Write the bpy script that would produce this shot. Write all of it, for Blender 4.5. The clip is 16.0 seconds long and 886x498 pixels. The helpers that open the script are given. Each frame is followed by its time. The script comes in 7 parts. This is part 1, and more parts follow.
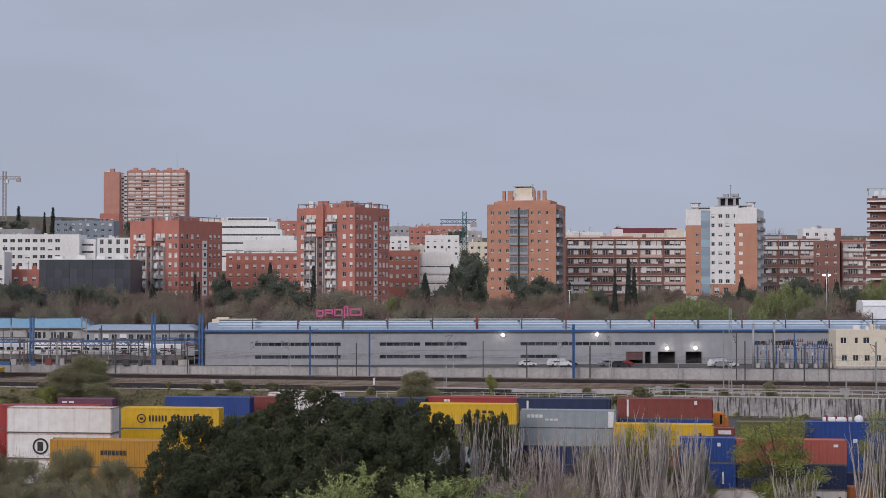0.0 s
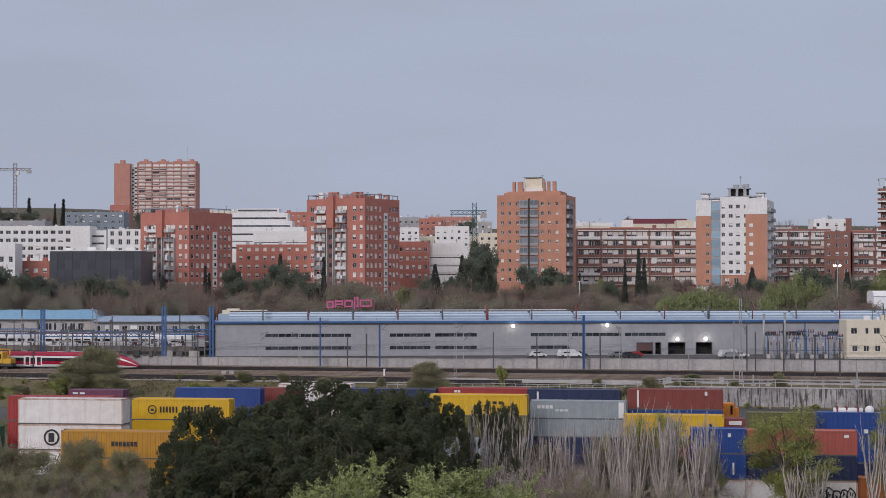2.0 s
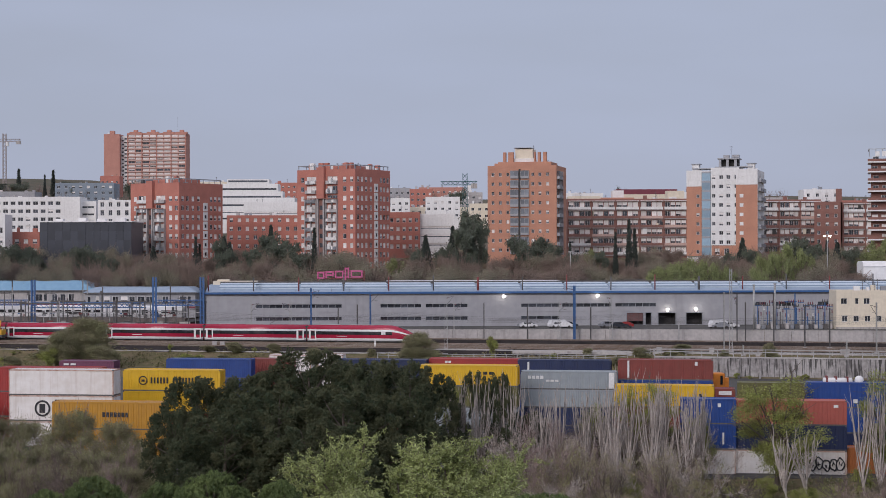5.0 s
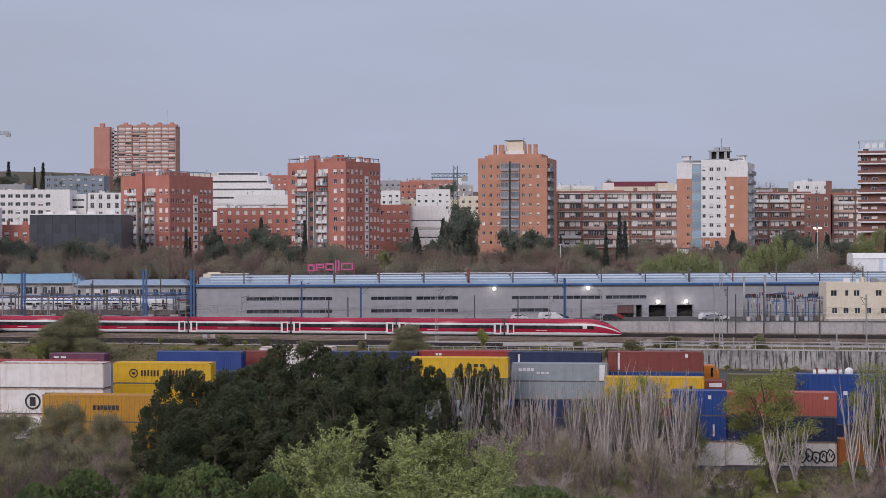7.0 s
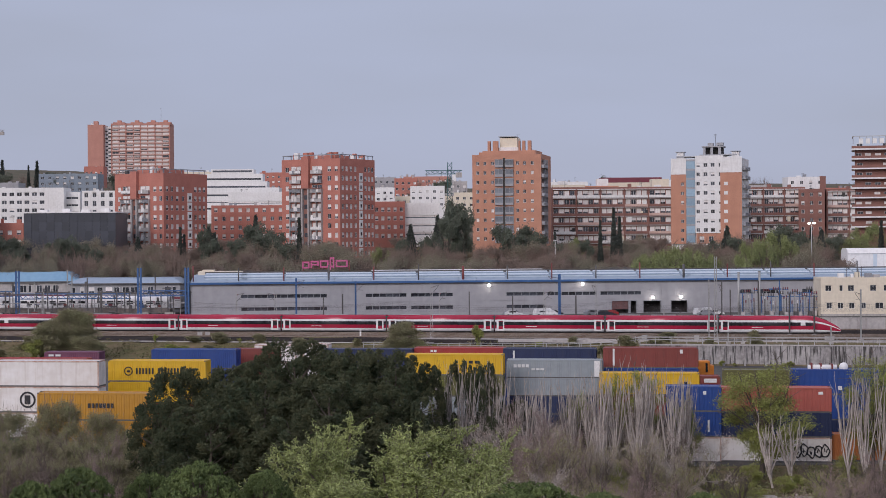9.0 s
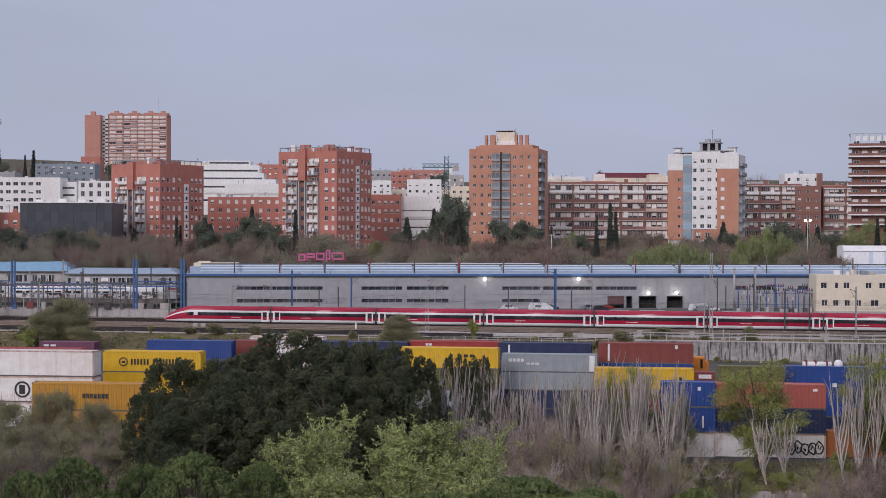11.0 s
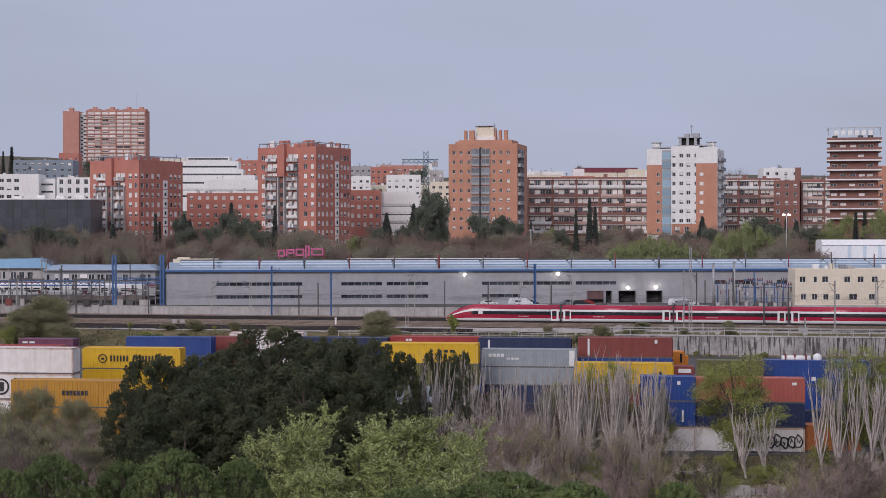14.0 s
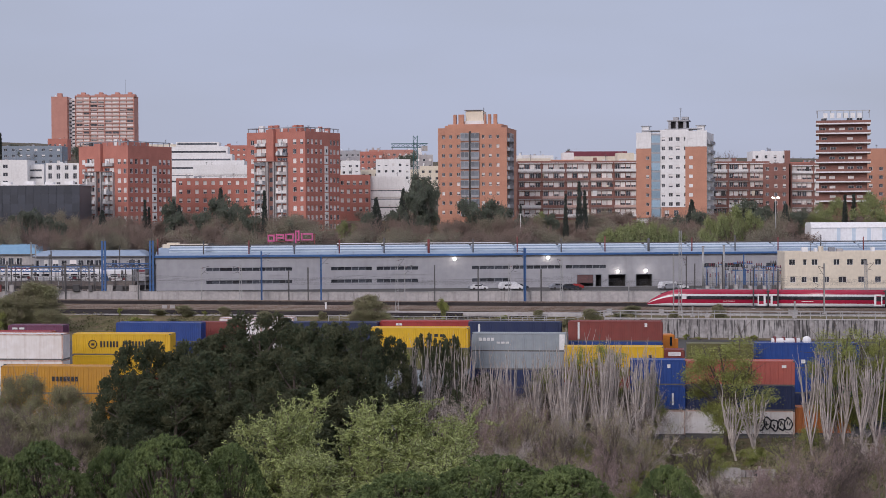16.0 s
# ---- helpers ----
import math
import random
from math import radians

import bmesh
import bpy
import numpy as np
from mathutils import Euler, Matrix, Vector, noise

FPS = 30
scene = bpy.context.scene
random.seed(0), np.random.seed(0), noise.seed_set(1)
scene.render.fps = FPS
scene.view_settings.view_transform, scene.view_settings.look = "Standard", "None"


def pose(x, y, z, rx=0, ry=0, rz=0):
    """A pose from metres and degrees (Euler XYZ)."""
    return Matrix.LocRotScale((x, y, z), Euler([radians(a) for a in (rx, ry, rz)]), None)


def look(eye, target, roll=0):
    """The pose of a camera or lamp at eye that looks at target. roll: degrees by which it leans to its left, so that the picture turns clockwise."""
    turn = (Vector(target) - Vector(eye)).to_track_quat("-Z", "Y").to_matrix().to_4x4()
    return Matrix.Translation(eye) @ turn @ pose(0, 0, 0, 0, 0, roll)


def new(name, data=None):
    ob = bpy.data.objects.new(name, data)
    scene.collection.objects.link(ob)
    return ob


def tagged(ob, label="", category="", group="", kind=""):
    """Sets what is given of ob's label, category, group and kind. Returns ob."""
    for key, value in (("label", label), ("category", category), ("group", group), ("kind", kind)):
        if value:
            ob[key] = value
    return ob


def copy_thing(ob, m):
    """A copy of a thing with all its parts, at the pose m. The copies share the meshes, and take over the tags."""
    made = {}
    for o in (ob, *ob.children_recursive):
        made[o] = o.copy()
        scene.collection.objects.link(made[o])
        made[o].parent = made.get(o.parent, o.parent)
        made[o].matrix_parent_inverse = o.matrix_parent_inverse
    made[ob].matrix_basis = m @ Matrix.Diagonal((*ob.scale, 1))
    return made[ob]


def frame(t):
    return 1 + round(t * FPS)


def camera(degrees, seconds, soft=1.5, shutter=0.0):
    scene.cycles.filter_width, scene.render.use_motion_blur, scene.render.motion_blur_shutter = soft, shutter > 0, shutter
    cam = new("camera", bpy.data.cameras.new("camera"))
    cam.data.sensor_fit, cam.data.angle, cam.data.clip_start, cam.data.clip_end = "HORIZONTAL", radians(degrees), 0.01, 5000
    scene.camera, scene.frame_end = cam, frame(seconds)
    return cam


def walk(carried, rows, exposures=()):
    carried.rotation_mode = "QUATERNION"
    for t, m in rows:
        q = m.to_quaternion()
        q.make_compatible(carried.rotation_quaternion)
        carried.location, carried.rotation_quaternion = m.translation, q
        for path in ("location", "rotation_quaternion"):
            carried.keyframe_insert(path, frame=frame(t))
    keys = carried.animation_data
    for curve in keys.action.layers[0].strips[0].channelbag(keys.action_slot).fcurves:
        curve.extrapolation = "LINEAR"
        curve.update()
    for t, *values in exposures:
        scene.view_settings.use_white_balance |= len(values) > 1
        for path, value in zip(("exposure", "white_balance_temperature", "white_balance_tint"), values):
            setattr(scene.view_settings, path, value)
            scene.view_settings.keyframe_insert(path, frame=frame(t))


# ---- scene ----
# camera: hand-held on a high balcony, it pans and tilts slowly
EYE = (0.0, 0.0, 21.5)
cam = camera(29.3, 16.0, soft=0.65)
walk(cam, [
    (0.0, look(EYE, (-0.000, 1000, 42.833), 0.000)),
    (0.5, look(EYE, (-2.979, 1000, 43.587), -0.015)),
    (1.0, look(EYE, (-4.486, 1000, 40.979), -0.080)),
    (1.5, look(EYE, (-5.832, 1000, 39.062), -0.096)),
    (2.0, look(EYE, (-5.927, 1000, 37.520), -0.071)),
    (2.5, look(EYE, (-5.586, 1000, 37.295), -0.032)),
    (3.0, look(EYE, (-5.274, 1000, 36.236), 0.006)),
    (3.5, look(EYE, (-3.977, 1000, 33.215), -0.018)),
    (4.0, look(EYE, (-2.873, 1000, 27.752), -0.048)),
    (6.5, look(EYE, (4.028, 1000, 16.616), -0.178)),
    (7.0, look(EYE, (5.182, 1000, 15.738), -0.176)),
    (7.5, look(EYE, (5.981, 1000, 14.095), -0.226)),
    (8.0, look(EYE, (7.344, 1000, 13.433), -0.286)),
    (8.5, look(EYE, (8.122, 1000, 13.611), -0.370)),
    (9.0, look(EYE, (8.405, 1000, 13.761), -0.400)),
    (11.5, look(EYE, (11.598, 1000, 7.799), 0.249)),
    (12.0, look(EYE, (14.384, 1000, 6.114), 0.170)),
    (12.5, look(EYE, (17.431, 1000, 6.466), 0.094)),
    (13.0, look(EYE, (19.326, 1000, 6.753), 0.049)),
    (13.5, look(EYE, (20.707, 1000, 6.856), -0.022)),
    (14.0, look(EYE, (22.664, 1000, 7.231), -0.042)),
    (14.5, look(EYE, (24.015, 1000, 7.695), -0.096)),
    (15.0, look(EYE, (24.707, 1000, 5.374), -0.185)),
    (15.5, look(EYE, (25.957, 1000, 1.656), -0.253)),
    (16.0, look(EYE, (28.657, 1000, -2.045), -0.272)),
], [(0.0, -0.02, 6460, 10.5), (4.0, 0.0, 6430, 11.5), (6.5, 0.03, 6430, 13.5), (14.5, 0.06, 6420, 15), (16.0, 0.13, 6430, 14.5)])

# ---------------------------------------------------------------- light: overcast evening
world = bpy.data.worlds.new("overcast_sky")
scene.world = world
world.use_nodes = True
wt = world.node_tree
wt.nodes.clear()
w_out = wt.nodes.new("ShaderNodeOutputWorld")
w_bg = wt.nodes.new("ShaderNodeBackground")
w_sky = wt.nodes.new("ShaderNodeTexSky")
w_sky.sky_type, w_sky.sun_disc = "NISHITA", False
w_sky.sun_elevation, w_sky.sun_rotation = radians(22), radians(205)
w_co = wt.nodes.new("ShaderNodeTexCoord")
w_sep = wt.nodes.new("ShaderNodeSeparateXYZ")
w_ramp = wt.nodes.new("ShaderNodeValToRGB")
w_noise = wt.nodes.new("ShaderNodeTexNoise")
w_map = wt.nodes.new("ShaderNodeMapping")
w_mix = wt.nodes.new("ShaderNodeMix")
w_cloud = wt.nodes.new("ShaderNodeMix")
w_mix.data_type = w_cloud.data_type = "RGBA"
el = w_ramp.color_ramp.elements
el[0].position, el[0].color = 0.0, (3.5, 3.85, 4.92, 1)
el[1].position, el[1].color = 1.0, (8.0, 8.0, 9.5, 1)
mid = el.new(0.05)
mid.color = (3.66, 4.03, 5.2, 1)
mid = el.new(0.17)
mid.color = (4.1, 4.56, 5.84, 1)
w_map.inputs["Scale"].default_value = (1, 1, 4)
w_noise.inputs["Scale"].default_value = 2.2
w_noise.inputs["Detail"].default_value = 4
w_cloud.blend_type = "SOFT_LIGHT"
w_cloud.inputs[0].default_value = 0.07
w_mix.inputs[0].default_value = 0.93
w_bg.inputs["Strength"].default_value = 0.1
wt.links.new(w_co.outputs["Generated"], w_sep.inputs[0])
wt.links.new(w_sep.outputs["Z"], w_ramp.inputs[0])
wt.links.new(w_co.outputs["Generated"], w_map.inputs[0])
wt.links.new(w_map.outputs[0], w_noise.inputs["Vector"])
wt.links.new(w_ramp.outputs[0], w_cloud.inputs[6])
wt.links.new(w_noise.outputs["Fac"], w_cloud.inputs[7])
wt.links.new(w_sky.outputs[0], w_mix.inputs[6])
wt.links.new(w_cloud.outputs[2], w_mix.inputs[7])
wt.links.new(w_mix.outputs[2], w_bg.inputs["Color"])
wt.links.new(w_bg.outputs[0], w_out.inputs["Surface"])

sun_data = bpy.data.lights.new("sun", "SUN")
sun_data.energy, sun_data.angle, sun_data.color = 1.5, radians(30), (1.0, 0.925, 0.91)
sun = new("sun", sun_data)
sun.matrix_basis = look((-60, -120, 60), (0, 0, 0))


# ---------------------------------------------------------------- materials
def mat(name, base, other=None, scale=1.0, rough=0.8, metal=0.0, bump=0.0, vary=0.0, island=0.0, streak=0.0, dirt=None, spec=0.5, world=False, wide=1.0, worn=0.52):
    """Two-scale noise between two colours, optional bump, variation per object or per loose piece, vertical streaks of dirt."""
    m = bpy.data.materials.new(name)
    m.use_nodes = True
    nt = m.node_tree
    b = nt.nodes["Principled BSDF"]
    b.inputs["Roughness"].default_value = rough
    b.inputs["Metallic"].default_value = metal
    b.inputs["Specular IOR Level"].default_value = spec
    co = nt.nodes.new("ShaderNodeNewGeometry" if world else "ShaderNodeTexCoord")
    where = co.outputs["Position" if world else "Object"]
    n1, n2 = nt.nodes.new("ShaderNodeTexNoise"), nt.nodes.new("ShaderNodeTexNoise")
    n1.inputs["Scale"].default_value, n1.inputs["Detail"].default_value = scale * 0.25, 3
    n2.inputs["Scale"].default_value, n2.inputs["Detail"].default_value = scale * 2.5, 4
    add = nt.nodes.new("ShaderNodeMath")
    add.operation = "ADD"
    ramp = nt.nodes.new("ShaderNodeMapRange")
    ramp.inputs[1].default_value, ramp.inputs[2].default_value = 0.75, 1.25
    mix = nt.nodes.new("ShaderNodeMix")
    mix.data_type = "RGBA"
    other = other or tuple(c * 0.75 for c in base)
    mix.inputs[6].default_value, mix.inputs[7].default_value = (*base, 1), (*other, 1)
    for n in (n1, n2):
        nt.links.new(where, n.inputs["Vector"])
    nt.links.new(n1.outputs["Fac"], add.inputs[0])
    nt.links.new(n2.outputs["Fac"], add.inputs[1])
    nt.links.new(add.outputs[0], ramp.inputs[0])
    nt.links.new(ramp.outputs[0], mix.inputs[0])
    colour = mix.outputs[2]
    if streak:
        mp = nt.nodes.new("ShaderNodeMapping")
        mp.inputs["Scale"].default_value = (1.6 / wide, 1.6 / wide, 0.12 / wide)
        n3 = nt.nodes.new("ShaderNodeTexNoise")
        n3.inputs["Scale"].default_value, n3.inputs["Detail"].default_value = 1.5, 5
        r3 = nt.nodes.new("ShaderNodeMapRange")
        r3.inputs[1].default_value, r3.inputs[2].default_value = worn, worn + (0.23 if worn > 0.5 else 0.1)
        r3.inputs[4].default_value = streak
        m3 = nt.nodes.new("ShaderNodeMix")
        m3.data_type = "RGBA"
        m3.inputs[7].default_value = (*(dirt or (0.12, 0.09, 0.07)), 1)
        nt.links.new(where, mp.inputs[0])
        nt.links.new(mp.outputs[0], n3.inputs["Vector"])
        nt.links.new(n3.outputs["Fac"], r3.inputs[0])
        nt.links.new(r3.outputs[0], m3.inputs[0])
        nt.links.new(colour, m3.inputs[6])
        colour = m3.outputs[2]
    if vary or island:
        hs = nt.nodes.new("ShaderNodeHueSaturation")
        info = nt.nodes.new("ShaderNodeObjectInfo" if vary else "ShaderNodeNewGeometry")
        rr = nt.nodes.new("ShaderNodeMapRange")
        v = vary or island
        rr.inputs[3].default_value, rr.inputs[4].default_value = 1 - v, 1 + v
        nt.links.new(info.outputs["Random" if vary else "Random Per Island"], rr.inputs[0])
        nt.links.new(rr.outputs[0], hs.inputs["Value"])
        nt.links.new(colour, hs.inputs["Color"])
        colour = hs.outputs[0]
    nt.links.new(colour, b.inputs["Base Color"])
    if bump:
        bp = nt.nodes.new("ShaderNodeBump")
        bp.inputs["Strength"].default_value = bump
        bp.inputs["Distance"].default_value = 0.05
        nt.links.new(n2.outputs["Fac"], bp.inputs["Height"])
        nt.links.new(bp.outputs[0], b.inputs["Normal"])
    return m


def glow(name, colour, strength):
    m = bpy.data.materials.new(name)
    m.use_nodes = True
    b = m.node_tree.nodes["Principled BSDF"]
    b.inputs["Base Color"].default_value = (*colour, 1)
    b.inputs["Emission Color"].default_value = (*colour, 1)
    b.inputs["Emission Strength"].default_value = strength
    return m


M_grass = mat("rough_grass", (0.085, 0.09, 0.035), (0.2, 0.15, 0.095), 1.3, 0.95, bump=0.5, spec=0.05)
M_soil = mat("dry_soil", (0.2, 0.16, 0.11), (0.11, 0.1, 0.06), 0.5, 0.95, bump=0.4, spec=0.05)
M_far = mat("far_hill", (0.10, 0.10, 0.07), (0.16, 0.13, 0.10), 0.03, 0.95, spec=0.05)
M_asphalt = mat("worn_asphalt", (0.075, 0.073, 0.07), (0.12, 0.115, 0.105), 0.5, 0.9, bump=0.2, spec=0.1)
M_ballast = mat("ballast", (0.022, 0.019, 0.018), (0.05, 0.042, 0.038), 1.2, 0.95, bump=0.6, spec=0.05)
M_conc = mat("weathered_concrete", (0.46, 0.43, 0.4), (0.33, 0.31, 0.29), 0.8, 0.9, bump=0.2, streak=0.6, dirt=(0.09, 0.085, 0.08), world=True)
M_conc_pale = mat("pale_concrete", (0.5, 0.47, 0.45), (0.36, 0.34, 0.33), 0.6, 0.9, bump=0.15, streak=0.45, dirt=(0.14, 0.125, 0.115), world=True, wide=2.5)
M_stain = mat("water_stained_concrete", (0.42, 0.4, 0.385), (0.22, 0.205, 0.2), 0.6, 0.9, bump=0.25, streak=0.92, dirt=(0.045, 0.042, 0.04), world=True, wide=0.7, worn=0.5)
M_rail = mat("rail_steel", (0.16, 0.11, 0.08), (0.3, 0.26, 0.23), 2, 0.5, metal=0.7)
# brick lightened and greyed: distance haze is mixed into its base colours
M_brick_red = mat("hazed_red_brick", (0.5, 0.2, 0.15), (0.4, 0.155, 0.118), 1.2, 0.9, streak=0.15, dirt=(0.25, 0.12, 0.09))
M_brick_orange = mat("orange_brick", (0.53, 0.265, 0.175), (0.44, 0.215, 0.145), 1.2, 0.9, streak=0.12, dirt=(0.3, 0.15, 0.1))
M_brick_dark = mat("brown_brick", (0.28, 0.135, 0.108), (0.21, 0.105, 0.086), 1.2, 0.9, streak=0.2)
M_brick_pink = mat("pinkish_brick", (0.52, 0.26, 0.2), (0.44, 0.21, 0.165), 1.0, 0.9, streak=0.1)
M_white = mat("white_render", (0.8, 0.79, 0.77), (0.68, 0.67, 0.65), 0.5, 0.85, streak=0.25, dirt=(0.4, 0.37, 0.34))
M_cream = mat("cream_render", (0.74, 0.66, 0.52), (0.64, 0.57, 0.45), 0.5, 0.85, streak=0.2, dirt=(0.4, 0.34, 0.27))
M_greyrender = mat("grey_render", (0.4, 0.4, 0.41), (0.3, 0.3, 0.31), 0.5, 0.85, streak=0.2)
M_pane = mat("window_glass", (0.03, 0.035, 0.045), (0.07, 0.075, 0.085), 0.8, 0.12, vary=0.6, spec=0.8)
M_blueglass = mat("blue_glass", (0.22, 0.33, 0.42), (0.3, 0.42, 0.5), 0.6, 0.15, vary=0.25, spec=0.8)
M_bayglass = mat("grey_bay_glass", (0.13, 0.15, 0.175), (0.2, 0.215, 0.235), 0.6, 0.15, vary=0.35, spec=0.8)
M_blind = mat("roller_blind", (0.78, 0.75, 0.72), (0.66, 0.62, 0.59), 2, 0.7, vary=0.2)
M_frame = mat("white_frame", (0.8, 0.79, 0.78), None, 2, 0.5)
M_alu = mat("grey_metal", (0.34, 0.35, 0.37), (0.24, 0.25, 0.27), 1.5, 0.5, metal=0.4)
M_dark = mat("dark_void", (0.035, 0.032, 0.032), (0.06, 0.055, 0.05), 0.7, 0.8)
M_darkclad = mat("dark_cladding", (0.045, 0.05, 0.062), (0.065, 0.07, 0.085), 0.4, 0.45)
M_gravelroof = mat("flat_roof", (0.42, 0.4, 0.38), (0.3, 0.28, 0.26), 0.8, 0.95)
M_tile = mat("clay_tile", (0.38, 0.14, 0.09), (0.27, 0.11, 0.08), 1.5, 0.9)
M_maroon = mat("maroon_metal", (0.2, 0.04, 0.06), None, 0.6, 0.6)
M_shed = mat("grey_cladding", (0.36, 0.36, 0.375), (0.3, 0.3, 0.315), 0.25, 0.65, streak=0.25, dirt=(0.22, 0.21, 0.21), world=True, wide=3.0)
M_shedroof = mat("pale_sheet_roof", (0.29, 0.36, 0.44), (0.22, 0.29, 0.37), 0.3, 0.45, streak=0.2, dirt=(0.24, 0.27, 0.3), world=True)
M_skylight = mat("translucent_sheet", (0.56, 0.63, 0.68), (0.46, 0.54, 0.6), 0.4, 0.4)
M_blue = mat("blue_paint", (0.032, 0.095, 0.245), (0.045, 0.125, 0.28), 1, 0.45)
M_blueroof = mat("light_blue_roof", (0.15, 0.29, 0.42), (0.2, 0.35, 0.47), 0.4, 0.5)
M_redpost = mat("red_brown_paint", (0.22, 0.05, 0.045), None, 2, 0.6)
M_galv = mat("galvanised_steel", (0.42, 0.42, 0.41), (0.3, 0.3, 0.29), 1.5, 0.55, metal=0.3)
M_darksteel = mat("dark_steel", (0.07, 0.07, 0.075), (0.12, 0.11, 0.1), 1.5, 0.6)
M_wood = mat("creosoted_wood", (0.05, 0.04, 0.033), None, 2, 0.9)
M_pink = mat("faded_pink_sign", (0.55, 0.1, 0.23), (0.45, 0.1, 0.2), 0.6, 0.6)
M_lampglow = glow("lamp_glow", (1.0, 0.93, 0.82), 14.0)
M_red = mat("train_red", (0.4, 0.016, 0.05), (0.33, 0.014, 0.042), 0.6, 0.25)
M_trainwhite = mat("train_white", (0.78, 0.77, 0.76), (0.7, 0.69, 0.68), 0.6, 0.3)
M_trainglass = mat("train_glass", (0.018, 0.018, 0.022), (0.03, 0.03, 0.035), 0.5, 0.08, spec=0.9)
M_under = mat("underframe", (0.05, 0.05, 0.052), (0.09, 0.085, 0.08), 1.2, 0.8)
M_yellow_machine = mat("machine_yellow", (0.65, 0.38, 0.03), (0.55, 0.3, 0.03), 1, 0.5)
M_bark = mat("bark", (0.13, 0.105, 0.085), (0.09, 0.072, 0.06), 2, 0.95)
M_palebark = mat("pale_poplar_bark", (0.46, 0.41, 0.375), (0.29, 0.255, 0.23), 1.2, 0.9, island=0.25)
M_twig = mat("purple_brown_twigs", (0.31, 0.24, 0.215), (0.17, 0.13, 0.115), 1, 0.95, island=0.3)
M_twig_far = mat("brown_twigs", (0.27, 0.19, 0.155), (0.18, 0.135, 0.11), 0.3, 0.95, island=0.35)
M_pine = mat("pine_needles", (0.05, 0.074, 0.043), (0.115, 0.115, 0.062), 0.9, 0.8, island=0.28, spec=0.2)
M_stone_pine = mat("stone_pine_needles", (0.175, 0.225, 0.08), (0.06, 0.09, 0.036), 1.8, 0.75, island=0.3, spec=0.2)
M_willow = mat("fresh_willow_leaves", (0.33, 0.38, 0.13), (0.2, 0.235, 0.08), 0.8, 0.7, island=0.4)
M_spring = mat("spring_leaves", (0.235, 0.275, 0.065), (0.2, 0.19, 0.06), 0.45, 0.7, island=0.4)
M_lime = mat("olive_lime_leaves", (0.25, 0.28, 0.11), (0.18, 0.2, 0.085), 0.4, 0.8, island=0.35)
# far evergreens and cypresses: colours lifted to carry the haze of distance
M_far_green = mat("hazed_far_leaves", (0.125, 0.145, 0.1), (0.085, 0.1, 0.078), 0.3, 0.8, island=0.3)
M_cypress = mat("hazed_cypress_needles", (0.05, 0.062, 0.05), None, 0.4, 0.85, island=0.4)
M_olive = mat("olive_leaves", (0.235, 0.245, 0.12), (0.2, 0.17, 0.105), 0.5, 0.8, island=0.4)


# ---------------------------------------------------------------- mesh helpers
def mesh_of(name, bm, *mats):
    me = bpy.data.meshes.new(name)
    bm.to_mesh(me)
    bm.free()
    for m in mats:
        me.materials.append(m)
    return me


def part(name, bm, material, parent, label=""):
    """One mesh object under a thing or a part; bm may be a finished mesh that alike parts share."""
    mats = material if isinstance(material, (list, tuple)) else [material]
    me = bm if isinstance(bm, bpy.types.Mesh) else mesh_of(name, bm, *mats)
    ob = new(name, me)
    ob.parent = parent
    if label:
        ob["label"] = label
    return ob


def thing(name, label, category, m=None, group="", kind=""):
    ob = new(name)
    ob.empty_display_size = 0.5
    if m is not None:
        ob.matrix_basis = m
    return tagged(ob, label, category, group, kind)


def box(bm, x0, x1, y0, y1, z0, z1, mi=0, bevel=0.0):
    vs = [bm.verts.new((x, y, z)) for z in (z0, z1) for y in (y0, y1) for x in (x0, x1)]
    fs = [bm.faces.new([vs[i] for i in q]) for q in ((0, 2, 3, 1), (4, 5, 7, 6), (0, 1, 5, 4), (2, 6, 7, 3), (0, 4, 6, 2), (1, 3, 7, 5))]
    for f in fs:
        f.material_index = mi
    if bevel:
        es = list({e for f in fs for e in f.edges})
        r = bmesh.ops.bevel(bm, geom=es, offset=bevel, segments=1, affect="EDGES")
        for f in r["faces"]:
            f.material_index = mi
    return fs


def boxes(*specs):
    bm = bmesh.new()
    for s in specs:
        box(bm, *s)
    return bm


def tube(bm, p, q, r0, r1=None, n=8, mi=0):
    p, q = Vector(p), Vector(q)
    r1 = r0 if r1 is None else r1
    d = (q - p).normalized()
    a = d.orthogonal().normalized()
    b = d.cross(a)
    rings = []
    for c, r in ((p, r0), (q, r1)):
        rings.append([bm.verts.new(c + (a * math.cos(2 * math.pi * i / n) + b * math.sin(2 * math.pi * i / n)) * r) for i in range(n)])
    for i in range(n):
        j = (i + 1) % n
        f = bm.faces.new((rings[0][i], rings[0][j], rings[1][j], rings[1][i]))
        f.material_index = mi
        f.smooth = n > 5
    for ring in (rings[0][::-1], rings[1]):
        bm.faces.new(ring).material_index = mi


def tubes(*specs, n=8):
    bm = bmesh.new()
    for s in specs:
        tube(bm, *s, n=n)
    return bm


def loft(bm, sections, mi=None, caps=True, smooth=True):
    """Skin a row of closed sections, each a list of points; mi(i, j): material of the face at section i, point j."""
    rings = [[bm.verts.new(p) for p in s] for s in sections]
    n = len(rings[0])
    for i in range(len(rings) - 1):
        for j in range(n):
            k = (j + 1) % n
            f = bm.faces.new((rings[i][j], rings[i][k], rings[i + 1][k], rings[i + 1][j]))
            f.smooth = smooth
            if mi:
                f.material_index = mi(i, j)
    if caps:
        bm.faces.new(rings[0][::-1])
        bm.faces.new(rings[-1])
    return rings


